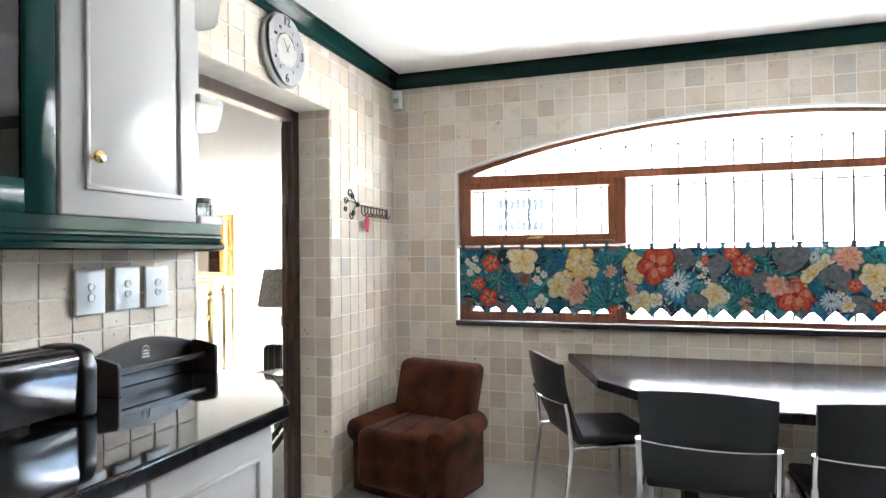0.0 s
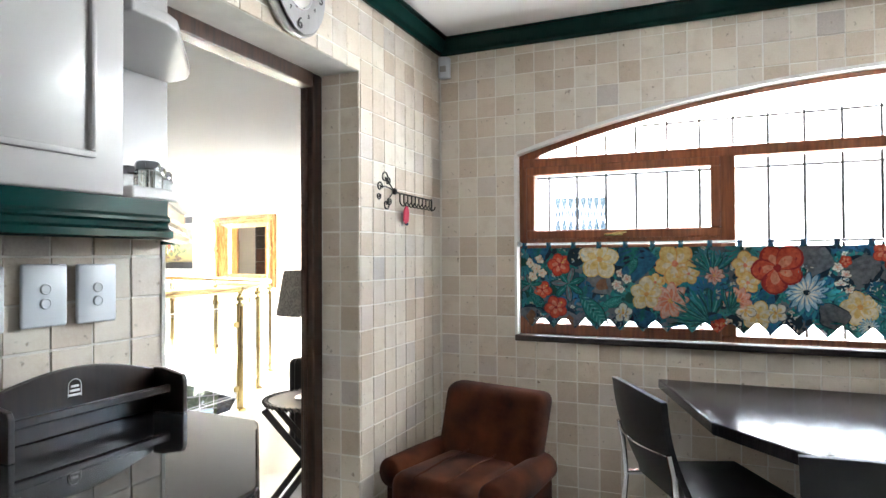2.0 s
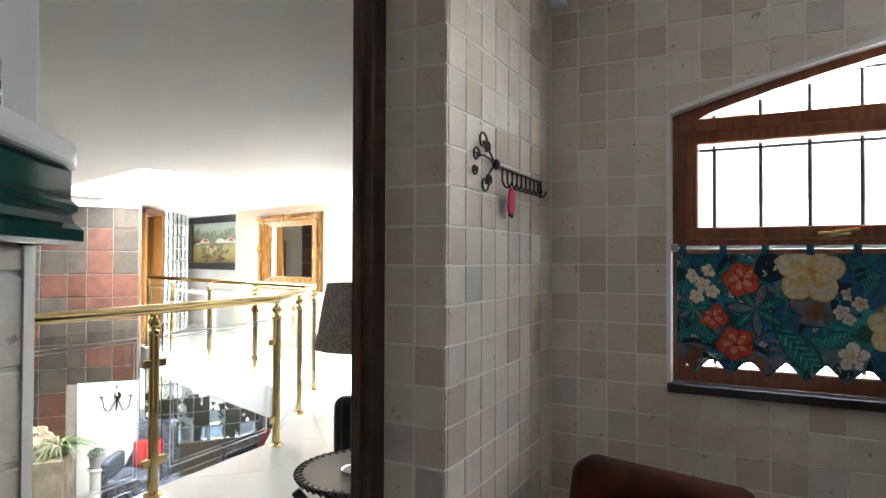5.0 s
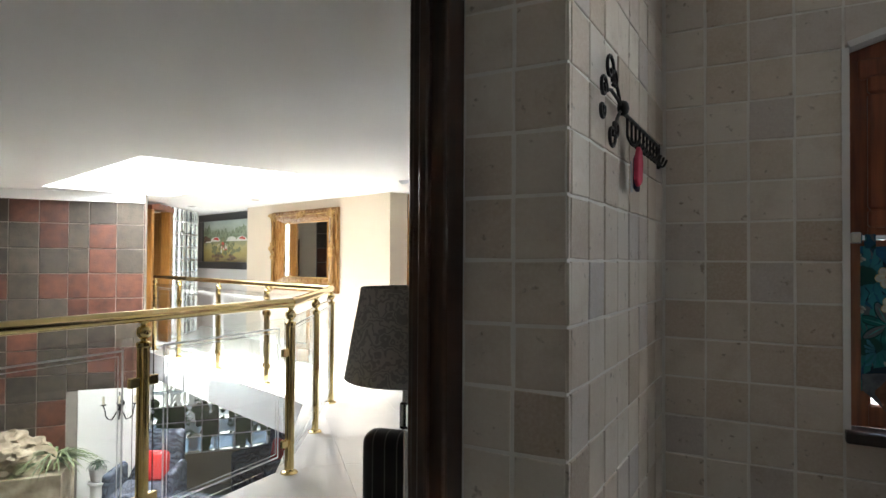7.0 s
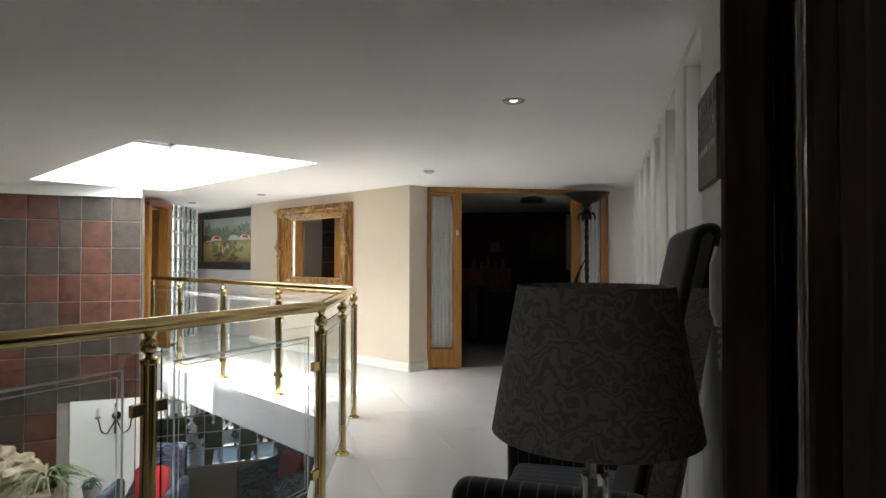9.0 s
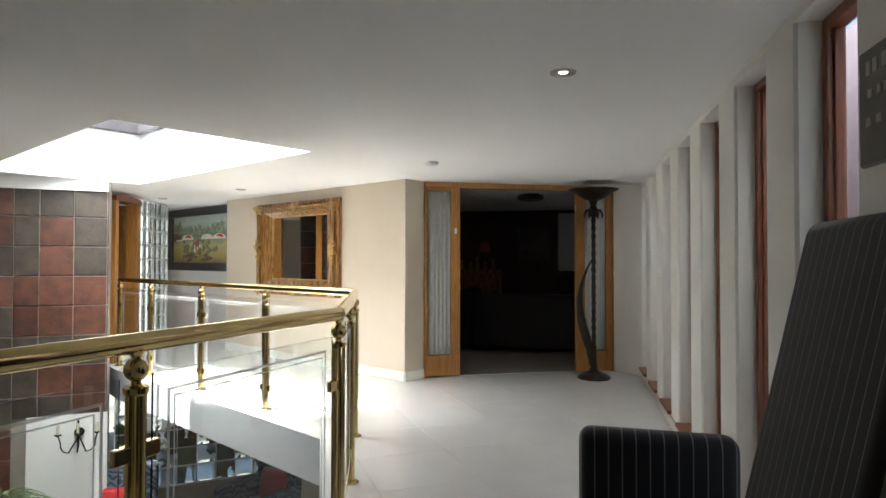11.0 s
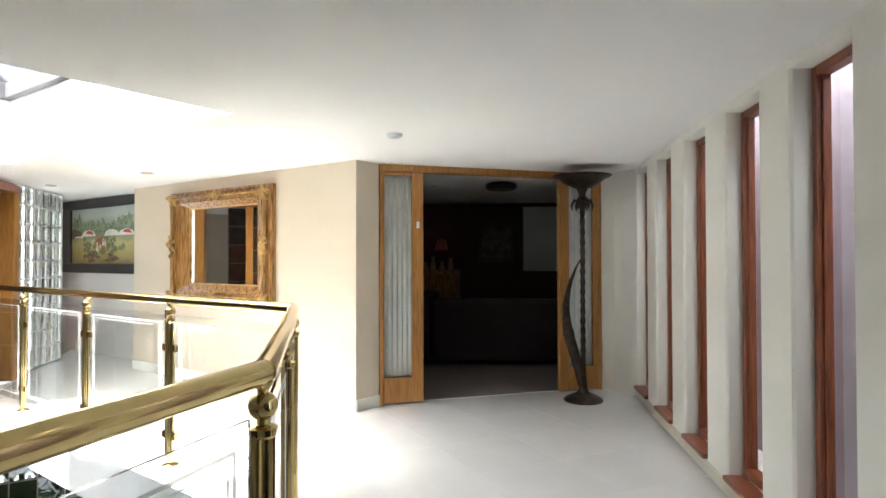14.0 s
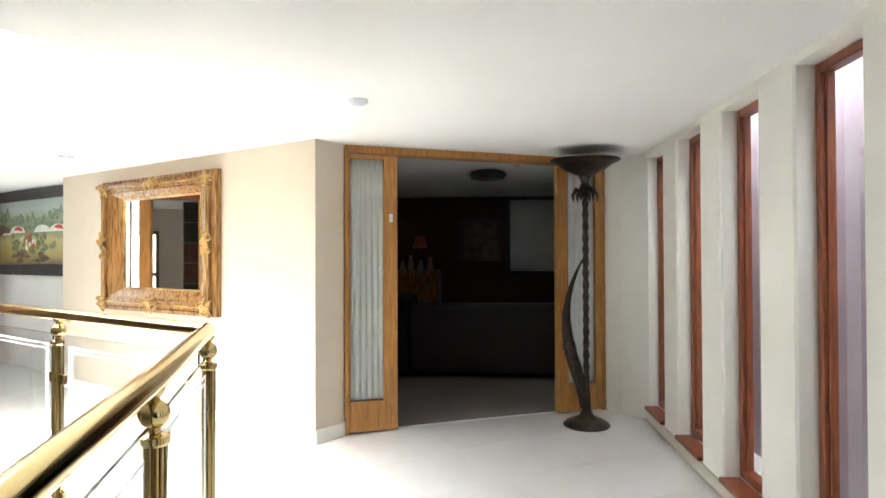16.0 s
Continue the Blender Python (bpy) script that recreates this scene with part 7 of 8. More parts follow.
# ---- brass and glass railing ----
ETCH = material("etched_line", (0.85, 0.87, 0.87), 0.7, var=0.02, bump=0.0)
en, el = ETCH.node_tree.nodes, ETCH.node_tree.links
etr, emix = en.new("ShaderNodeBsdfTranslucent"), en.new("ShaderNodeMixShader")
etr.inputs[0].default_value = (0.9, 0.92, 0.92, 1)
emix.inputs[0].default_value = 0.5
el.new(en["Principled BSDF"].outputs[0], emix.inputs[1])
el.new(etr.outputs[0], emix.inputs[2])
eclear, emix2 = en.new("ShaderNodeBsdfTransparent"), en.new("ShaderNodeMixShader")
emix2.inputs[0].default_value = 0.4
el.new(emix.outputs[0], emix2.inputs[1])
el.new(eclear.outputs[0], emix2.inputs[2])
el.new(emix2.outputs[0], en["Material Output"].inputs["Surface"])
RAILZ = 1.032


def post_mesh(parent, x, y):
    bm = bmesh.new()
    lathe(bm, [(0.052, 0.0), (0.052, 0.006), (0.046, 0.012), (0.030, 0.016), (0.0265, 0.022), (0.0265, 0.03)], 24)
    flute = []
    for k in range(48):
        a, r = 2 * math.pi * k / 48, 0.0278 if k % 4 in (0, 1) else 0.0245
        flute.append((r * math.cos(a), r * math.sin(a)))
    prism(bm, flute, 0.026, 0.892)
    lathe(bm, [(0.027, 0.888), (0.033, 0.895), (0.034, 0.910), (0.028, 0.914), (0.014, 0.918), (0.013, 0.928)], 24)
    p = part("post", bm, BRASS, parent, m=pose(x, y, 0), smooth=True)
    bm = bmesh.new()
    bmesh.ops.create_uvsphere(bm, u_segments=20, v_segments=12, radius=0.033)
    part("ball", bm, BRASS, p, m=pose(0, 0, 0.958), smooth=True)
    bm = bmesh.new()
    lathe(bm, [(0.012, 0.985), (0.014, 0.995), (0.022, 1.004), (0.024, 1.012)], 16)
    part("saddle", bm, BRASS, p, smooth=True)
    return p


def railing(name_label, posts, rail_pts, void_side, skip=()):
    r = thing("railing", pose(0, 0, 0), name_label, "railing", "stairwell railings")
    for i, (x, y) in enumerate(posts):
        if i not in skip:
            post_mesh(r, x, y)
    bm = bmesh.new()
    tube(bm, [(x, y, RAILZ) for x, y in rail_pts], 0.0285, 20)
    part("handrail", bm, BRASS, r, "polished brass handrail", smooth=True)
    for (a, b) in zip(posts, posts[1:]):
        A, B = Vector(a), Vector(b)
        d = (B - A).normalized()
        L = (B - A).length
        nrm = Vector((-d.y, d.x)) * void_side
        gm = Matrix.Translation((A.x + nrm.x * 0.0, A.y + nrm.y * 0.0, 0)) @ Matrix(((d.x, nrm.x, 0, 0), (d.y, nrm.y, 0, 0), (0, 0, 1, 0), (0, 0, 0, 1)))
        bm = bmesh.new()
        g0, g1 = 0.055, L - 0.055
        box(bm, g0, g1, -0.004, 0.004, 0.07, 0.94)
        gp = part("glass_panel", bm, GLASS, r, "clear glass panel with an etched double border", gm)
        gp.visible_shadow = False
        for ins, w in ((0.05, 0.009), (0.074, 0.0045)):
            x0, x1, z0, z1 = g0 + ins, g1 - ins, 0.07 + ins, 0.94 - ins
            bm = bmesh.new()
            for q in ((x0, x1, z0, z0 + w), (x0, x1, z1 - w, z1), (x0, x0 + w, z0 + w, z1 - w), (x1 - w, x1, z0 + w, z1 - w)):
                box(bm, q[0], q[1], -0.0052, -0.0042, q[2], q[3])
            part("etched_border", bm, ETCH, gp)
        for x, s in ((0.0, 1), (L, -1)):
            for z in (0.165, 0.71):
                bm = bmesh.new()
                box(bm, min(x + s * 0.02, x + s * 0.075), max(x + s * 0.02, x + s * 0.075), -0.013, 0.013, z, z + 0.045, 0.003, 2)
                part("clamp", bm, BRASS, gp, "brass glass clamp")
    return r


railing("polished brass railing with glass panels beside the doorway", [POST_A0, POST_A, POST_B], [(-2.93, 4.35), POST_A0, POST_A, POST_B], 1)
railing("polished brass railing with glass panels on the landing", [POST_B, POST_C, POST_D], [POST_B, POST_C, POST_D], 1, skip=(0,))
railing("polished brass railing with glass panels across the stairwell", [POST_D, POST_F1, POST_F2, POST_F3, POST_F4], [POST_D, POST_F1, POST_F2, POST_F3, POST_F4], 1, skip=(0,))

# ---- ceiling fittings ----
for x, y in ((-1.48, 7.22), (-7.0, 12.02), (-5.35, 11.2)):
    downlight(pose(x, y, H_LAND - 0.0005))
for x, y in ((-2.72, 12.6), (-1.69, 12.07), (-1.82, 14.39)):
    downlight(pose(x, y, H_LAND - 0.0005) @ Matrix.Diagonal((0.5, 0.5, 0.5, 1)))
sd = thing("smoke_detector", pose(-2.63, 9.63, H_LAND), "round white smoke detector on the ceiling", "smoke detector")
bm = bmesh.new()
lathe(bm, [(0.052, 0.0), (0.052, -0.012), (0.044, -0.024), (0.02, -0.03), (0.001, -0.03)], 28)
part("housing", bm, PLASTIC, sd, smooth=True)
bm = bmesh.new()
lathe(bm, [(0.030, -0.0265), (0.028, -0.033), (0.012, -0.036), (0.001, -0.036)], 20)
part("sensor_cap", bm, PLASTIC, sd, smooth=True)

# ceiling of the dark room east of the landing ceiling
bm = bmesh.new()
box(bm, -0.449, 0.12, 11.56, 15.15, H_LAND, H_LAND + 0.14)
setting(part("ceiling_media_room", bm, CEIL), "flat ceiling of the unlit room", "ceiling")

# ---- glass-block walls ----
BLOCK = glass("glass_block", (0.86, 0.93, 0.92), 0.12, 1.35)


def glass_blocks(name, p0, d, n, rows, z0, pitch, label, thick=0.08):
    """A wall of square glass blocks from p0 along d."""
    d = Vector(d).normalized()
    m = Matrix.Translation((p0[0], p0[1], z0)) @ Matrix(((d.x, -d.y, 0, 0), (d.y, d.x, 0, 0), (0, 0, 1, 0), (0, 0, 0, 1)))
    bm = bmesh.new()
    j = 0.012
    for i in range(n + 1):
        box(bm, i * pitch - j / 2, i * pitch + j / 2, -thick / 2 + 0.006, thick / 2 - 0.006, 0, rows * pitch)
    for k in range(rows + 1):
        for i in range(n):
            box(bm, i * pitch + j / 2, (i + 1) * pitch - j / 2, -thick / 2 + 0.006, thick / 2 - 0.006, k * pitch - j / 2, k * pitch + j / 2)
    w = setting(part(name, bm, PLASTER, m=m), label, "glass block wall")
    bm = bmesh.new()
    q = 10
    h = pitch / 2 - j / 2
    sides = []
    for s in (-1, 1):
        g = []
        for a in range(q + 1):
            row = []
            for b in range(q + 1):
                x, z = -h + 2 * h * a / q, -h + 2 * h * b / q
                e = min(1.0, 3.2 * min(h - abs(x), h - abs(z)) / h)
                y = s * (thick / 2 - 0.008 + 0.012 * e + 0.005 * e * math.sin(x * 95 + s) * math.sin(z * 80 + 1.3 * s))
                row.append(bm.verts.new((x, y, z)))
            g.append(row)
        sides.append(g)
        for a in range(q):
            for b in range(q):
                bm.faces.new((g[a][b], g[a + 1][b], g[a + 1][b + 1], g[a][b + 1]))
    rim = lambda g: [g[a][0] for a in range(q + 1)] + [g[q][b] for b in range(1, q + 1)] + [g[a][q] for a in range(q - 1, -1, -1)] + [g[0][b] for b in range(q - 1, 0, -1)]
    r0, r1 = rim(sides[0]), rim(sides[1])
    for i in range(len(r0)):
        k = (i + 1) % len(r0)
        bm.faces.new((r0[i], r0[k], r1[k], r1[i]))
    first = part("glass_block", bm, BLOCK, w, m=pose(pitch / 2, 0, pitch / 2), smooth=True, split=50)
    for i in range(n):
        for k in range(rows):
            if i or k:
                o = again(first, w, pose((i + 0.5) * pitch, 0, (k + 0.5) * pitch, 0, 0, 0))
                o.visible_shadow = False
    first.visible_shadow = False
    return w


glass_blocks("wall_glass_block_upper", (-7.27, 11.83), (-0.36, 1.1), 6, 10, 0.02, 0.209, "upright strip of clear glass blocks beside the painting")
G0, GD = Vector((-6.72, 10.80)), Vector((0.80, 0.60)).normalized()
glass_blocks("wall_glass_block_lower", (G0.x, G0.y), GD, 8, 5, -1.475, 0.225, "glass-block window of the lower hall")
GM = Matrix.Translation((G0.x, G0.y, 0)) @ Matrix(((GD.x, -GD.y, 0, 0), (GD.y, GD.x, 0, 0), (0, 0, 1, 0), (0, 0, 0, 1)))
bm = bmesh.new()
box(bm, -0.5, 4.6, -0.05, 0.1, LOW, -1.487)
box(bm, 1.81, 4.6, -0.05, 0.1, -1.487, -0.33)
setting(part("wall_lower_hall", bm, material("lower_beige", (0.34, 0.29, 0.22), 0.8, var=0.06, scale=2), m=GM), "beige wall of the lower hall", "wall")

PALM = material("garden_strap_leaf", (0.05, 0.09, 0.03), 0.5, var=0.4, scale=20, color2=(0.16, 0.20, 0.08), spread=0.3)
rng = random.Random(17)
for k, (x, y) in enumerate(((0.25, 0.30), (0.75, 0.36), (1.25, 0.30), (1.65, 0.36))):
    sh = thing("garden_shrub", GM @ pose(x, y, -1.75), "strap-leaved shrub outside the lower glass-block window", "shrub", "shrubs outside the lower window")
    for q in range(70):
        bm = bmesh.new()
        a, L = rng.uniform(0, 6.28), rng.uniform(0.7, 1.35)
        ring = []
        for i in range(7):
            t = i / 6
            o, z, w = 0.42 * t * t * (0.5 + rng.random() * 0.1), L * (t - 0.25 * t * t), 0.018 * (1 - t ** 2) + 0.001
            ca, sa = math.cos(a), 0.55 * math.sin(a)
            ring.append((bm.verts.new((ca * o - sa * w + 0.3 * o * math.sin(q), sa * o + ca * w * 0.3, z)), bm.verts.new((ca * o + w, sa * o, z))))
        for p, r in zip(ring, ring[1:]):
            bm.faces.new((p[0], p[1], r[1], r[0]))
        part("leaf", bm, PALM, sh)

# white wall under the slate, set into it
d12 = (E2 - E1).normalized()
n12 = Vector((-d12.y, d12.x))
if n12.dot(Vector((-1.0, 4.0)) - E1) < 0:
    n12 = -n12
SM = Matrix.Translation((E1.x, E1.y, 0)) @ Matrix(((d12.x, n12.x, 0, 0), (d12.y, n12.y, 0, 0), (0, 0, 1, 0), (0, 0, 0, 1)))
bm = bmesh.new()
box(bm, -0.02, 0.72, 0.003, 0.012, LOW, -0.36)
setting(part("wall_lower_white", bm, PLASTER, m=SM), "white plastered wall under the slate cladding", "wall")

# sconce on the white wall
sc = thing("wall_sconce", SM @ pose(0.24, 0.012, -0.55) @ Matrix.Diagonal((1.6, 1.6, 1.6, 1)), "black wrought-iron candle sconce", "sconce")
bm = bmesh.new()
lathe(bm, [(0.03, 0), (0.03, 0.01), (0.01, 0.016)], 14, pose(0, 0, 0, -90))
tube(bm, [(0, 0.01, 0), (0, 0.05, -0.09), (0, 0.06, 0.1)], 0.006, 8)
part("mount", bm, IRON, sc)
for s in (-1, 0, 1):
    bm = bmesh.new()
    tube(bm, [(0, 0.02, -0.02)] + [(s * (0.05 + 0.05 * math.sin(a)), 0.06 + 0.03 * abs(math.cos(a)), -0.06 - 0.05 * math.cos(a)) for a in (0, 0.6, 1.2, 1.8)] + [(s * 0.11, 0.08, 0.0)], 0.005, 6)
    lathe(bm, [(0.004, 0.0), (0.022, 0.006), (0.018, 0.012)], 12, pose(s * 0.11, 0.08, 0.0))
    part("arm", bm, IRON, sc)
    bm = bmesh.new()
    lathe(bm, [(0.009, 0.01), (0.009, 0.07), (0.002, 0.075)], 10, pose(s * 0.11, 0.08, 0.0))
    part("candle", bm, material("candle_wax", (0.6, 0.55, 0.42), 0.5), sc, "cream candle")

# rockery on a ledge, plants
ROCK = material("sandstone_rock", (0.26, 0.20, 0.13), 0.9, var=0.4, scale=5, color2=(0.45, 0.38, 0.28), bump=0.8, bscale=18, bdist=0.02, spread=0.15)
rng = random.Random(8)
bm = bmesh.new()
prism(bm, [tuple(SM @ Vector((0.75, 0.0, 0)))[:2], tuple(SM @ Vector((1.9, -0.15, 0)))[:2], tuple(SM @ Vector((1.9, 0.75, 0)))[:2], tuple(SM @ Vector((0.75, 0.7, 0)))[:2]], LOW, -1.18)
setting(part("planter_ledge", bm, ROCK), "raised sandstone planter ledge in the stairwell", "planter")
for k in range(22):
    x, y = rng.uniform(0.98, 1.85), rng.uniform(0.18, 0.62)
    r = rng.uniform(0.09, 0.2)
    bm = bmesh.new()
    blob(bm, (0, 0, 0), r * rng.uniform(1, 1.4), r, r * rng.uniform(0.7, 1.0), 3, 0.55, k)
    o = part("rock", bm, ROCK, m=SM @ pose(x, y, -1.18 + r * 0.6 + (0.28 if k % 3 == 0 else 0.0) * (x - 0.6), 0, 0, rng.uniform(0, 360)), smooth=True, split=30)
    tagged(o, "rough sandstone rock in the stairwell rockery", "rock", "rockery rocks")


def strap_plant(m, n, length, label, mat, pot=None, width=0.016):
    p = thing("potted_plant" if pot else "spider_plant", m, label, "plant")
    rng = random.Random(n)
    for k in range(n):
        bm = bmesh.new()
        a = rng.uniform(0, 6.283)
        L = length * rng.uniform(0.6, 1.1)
        lift = rng.uniform(0.5, 1.3)
        ca, sa = math.cos(a), math.sin(a)
        ring = []
        for i in range(9):
            t = i / 8
            out = L * (0.12 * t + 0.88 * t ** 1.4)
            z = L * lift * (1.3 * t - 1.35 * t * t) + 0.02
            w = width * (1 - t ** 2) * (0.5 + 1.2 * min(t * 3, 1)) / 1.7 + 0.0008
            ring.append((bm.verts.new((ca * out - sa * w, sa * out + ca * w, z + w * 0.5)), bm.verts.new((ca * out, sa * out, z)), bm.verts.new((ca * out + sa * w, sa * out - ca * w, z + w * 0.5))))
        for q, r in zip(ring, ring[1:]):
            bm.faces.new((q[0], q[1], r[1], r[0]))
            bm.faces.new((q[1], q[2], r[2], r[1]))
        part("leaf", bm, mat, p, smooth=True, split=80)
    if pot:
        bm = bmesh.new()
        lathe(bm, [(0.06, -0.16), (0.075, -0.15), (0.095, -0.02), (0.10, 0.0), (0.092, 0.0), (0.085, -0.02), (0.001, -0.02)], 24, cap=False)
        part("pot", bm, pot, p, "white glazed pot", smooth=True)
    return p


LEAFY = material("variegated_leaf", (0.05, 0.10, 0.03), 0.5, var=0.5, scale=20, color2=(0.22, 0.28, 0.13), spread=0.2)
LEAFD = material("dark_leaf", (0.015, 0.04, 0.02), 0.5, var=0.3, scale=20, spread=0.2)
strap_plant(SM @ pose(0.86, 0.42, -1.17), 70, 0.52, "arching variegated spider plant in the rockery", LEAFY)
pl = thing("plant_stand", SM @ pose(0.42, 0.42, LOW), "small white plant pedestal", "pedestal")
bm = bmesh.new()
lathe(bm, [(0.12, 0.0), (0.12, 0.03), (0.08, 0.05), (0.08, 0.52), (0.11, 0.55), (0.11, 0.57)], 24)
part("column", bm, PLASTER, pl, smooth=True)
strap_plant(SM @ pose(0.42, 0.42, LOW + 0.73), 34, 0.17, "small dark green plant in a white pot", LEAFD, WHITEGLOSS, 0.012)

# ---- lower hall chairs ----
REDC = material("red_cloth", (0.42, 0.012, 0.012), 0.8, var=0.15, scale=12, sheen=0.2)
BLUEC = damask("blue_grey_pattern", (0.10, 0.12, 0.16), (0.03, 0.035, 0.05), 12)


def tub_chair(m, body, cushion, label):
    w = thing("tub_chair", m, label, "armchair", "lower hall chairs")
    bm = bmesh.new()
    box(bm, -0.33, 0.33, -0.32, 0.32, 0.12, 0.42, 0.05, 3)
    part("seat", bm, body, w, smooth=True)
    bm = bmesh.new()
    box(bm, -0.36, 0.36, 0.22, 0.36, 0.2, 1.02, 0.06, 4)
    for q in bm.verts:
        q.co.y += 0.12 * (q.co.z - 0.2) - 0.25 * q.co.x ** 2
    part("backrest", bm, body, w, smooth=True)
    for s in (-1, 1):
        bm = bmesh.new()
        box(bm, s * 0.36 - 0.055, s * 0.36 + 0.055, -0.3, 0.3, 0.12, 0.66, 0.05, 3)
        part("arm", bm, body, w, smooth=True)
        for y in (-0.26, 0.26):
            bm = bmesh.new()
            lathe(bm, [(0.015, 0), (0.022, 0.13)], 10, pose(s * 0.3, y, 0))
            part("leg", bm, ESPRESSO, w)
    bm = bmesh.new()
    box(bm, -0.2, 0.2, -0.02, 0.12, 0.43, 0.80, 0.06, 4, pose(0, 0.06, 0, -12))
    part("cushion", bm, cushion, w, "bright red cushion", smooth=True)
    return w


tub_chair(pose(-6.1, 10.0, LOW, 0, 0, 20), BLUEC, REDC, "blue-grey patterned wing chair with a red cushion")
tub_chair(pose(-4.95, 10.9, LOW, 0, 0, -25), BLUEC, REDC, "dark blue-grey patterned lower hall armchair with a red cushion")
ct = thing("coffee_table", pose(-5.3, 9.75, LOW), "low grey upholstered coffee table", "coffee table")
bm = bmesh.new()
box(bm, -0.4, 0.4, -0.3, 0.3, 0.16, 0.40, 0.04, 3)
part("top", bm, BLUEC, ct, smooth=True)
for x in (-0.33, 0.33):
    for y in (-0.23, 0.23):
        bm = bmesh.new()
        lathe(bm, [(0.015, 0), (0.022, 0.17)], 10, pose(x, y, 0))
        part("leg", bm, ESPRESSO, ct)

# ---- west window, seen only in the mirror ----
ww = thing("window_4", pose(-10.5, 11.45, 0.3), "dark framed window at the far west end", "window", kind="structure")
for y0, y1, z0, z1 in ((0, 0.05, 0, 1.45), (0.45, 0.5, 0, 1.45), (0.05, 0.45, 0, 0.06), (0.05, 0.45, 1.39, 1.45), (0.05, 0.45, 0.70, 0.75), (0.235, 0.265, 0.06, 0.70), (0.235, 0.265, 0.75, 1.39)):
    bm = bmesh.new()
    box(bm, 0.05, 0.13, y0, y1, z0, z1, 0.004)
    part("frame", bm, DARKWOOD, ww)

# ---- garden outside the kitchen window ----
bm = bmesh.new()
box(bm, -3.0, 16.0, 15.6, 15.9, -0.5, 2.6)
gw = setting(part("wall_garden", bm, FARWALL), "white garden wall of the neighbouring house", "wall")
nh = thing("neighbour_house", pose(-0.3, 17.5, -0.5), "white neighbouring house with a tiled roof", "house")
bm = bmesh.new()
box(bm, -8, 14, 0, 7, 0, 3.2)
part("wall", bm, FARWALL, nh)
bm = bmesh.new()
upright(bm, [(-8.5, 3.2), (14.5, 3.2), (11.0, 5.2), (-5.0, 5.2)], -0.4, 7.4)
part("roof", bm, material("clay_roof", (0.30, 0.13, 0.08), 0.8, var=0.25, scale=20), nh)
bh = thing("outbuilding", pose(0.18, 13.0, -0.16), "low white outbuilding with a trellis-barred window", "outbuilding")
bm = bmesh.new()
for x0, x1, z0, z1 in ((0.0, 0.12, 0.0, 3.1), (1.05, 9.0, 0.0, 3.1), (0.12, 1.05, 0.0, 1.90), (0.12, 1.05, 2.50, 3.1)):
    box(bm, x0, x1, 0.0, 0.2, z0, z1)
part("wall", bm, FARWALL, bh)
bm = bmesh.new()
box(bm, -0.1, 9.1, -0.25, 3.0, 3.1, 3.22, 0.01)
part("roof", bm, FARWALL, bh)
bm = bmesh.new()
box(bm, 0.12, 1.05, 0.12, 0.14, 1.90, 2.50)
part("window", bm, material("dark_window_glass", (0.02, 0.035, 0.05), 0.08, var=0.2), bh, "dark glazed window")
TRELLIS = material("pale_steel_paint", (0.55, 0.58, 0.62), 0.5)
for k in range(9):
    bm = bmesh.new()
    x = 0.14 + 0.11 * k
    tube(bm, [(x, 0.06, 1.91), (x, 0.06, 2.49)], 0.008, 5)
    part("bar", bm, TRELLIS, bh)
for k in range(8):
    x = 0.14 + 0.11 * k
    for z0, z1 in ((1.98, 2.42), (2.42, 1.98)):
        bm = bmesh.new()
        tube(bm, [(x, 0.055, z0), (x + 0.11, 0.055, z1)], 0.006, 5)
        part("brace", bm, TRELLIS, bh)


def tree(m, h, seed, label):
    t = thing("tree", m, label, "tree")
    rng = random.Random(seed)
    bm = bmesh.new()
    tube(bm, [(0, 0, 0), (0.05, 0.02, h * 0.3), (0.0, 0.06, h * 0.6)], [0.14, 0.11, 0.07], 10)
    tips = []
    for k in range(9):
        a = k * 2.4
        L = h * rng.uniform(0.25, 0.42)
        s = Vector((0.02, 0.04, h * rng.uniform(0.35, 0.6)))
        e = s + Vector((math.cos(a) * L * 0.8, math.sin(a) * L * 0.8, L * rng.uniform(0.4, 0.9)))
        tube(bm, [s, (s + e) / 2 + Vector((0, 0, -0.06)), e], [0.05, 0.035, 0.012], 6)
        tips.append(e)
        tips.append((s + e) / 2)
    part("trunk", bm, material("bark", (0.10, 0.07, 0.05), 0.9, var=0.3, scale=10), t, smooth=True)
    bm = bmesh.new()
    for p in tips:
        for k in range(140):
            c = p + Vector((rng.gauss(0, 0.3), rng.gauss(0, 0.3), rng.gauss(0, 0.22)))
            a, b = rng.uniform(0, 6.28), rng.uniform(-0.8, 0.8)
            u = Vector((math.cos(a), math.sin(a), b)).normalized() * 0.055
            v = u.orthogonal().normalized() * 0.022
            bm.faces.new([bm.verts.new(c + q) for q in (-u, v, u, -v)])
    part("crown", bm, LEAFD2, t)
    return t


LEAFD2 = material("tree_leaf", (0.05, 0.09, 0.03), 0.6, var=0.4, scale=3, color2=(0.12, 0.16, 0.05), island=True, spread=0.3)
tree(pose(2.9, 16.7, LOW - 0.21), 7.2, 4, "leafy garden tree outside the kitchen window")
tree(pose(6.4, 16.7, LOW - 0.21), 7.6, 9, "leafy garden tree by the garden wall")

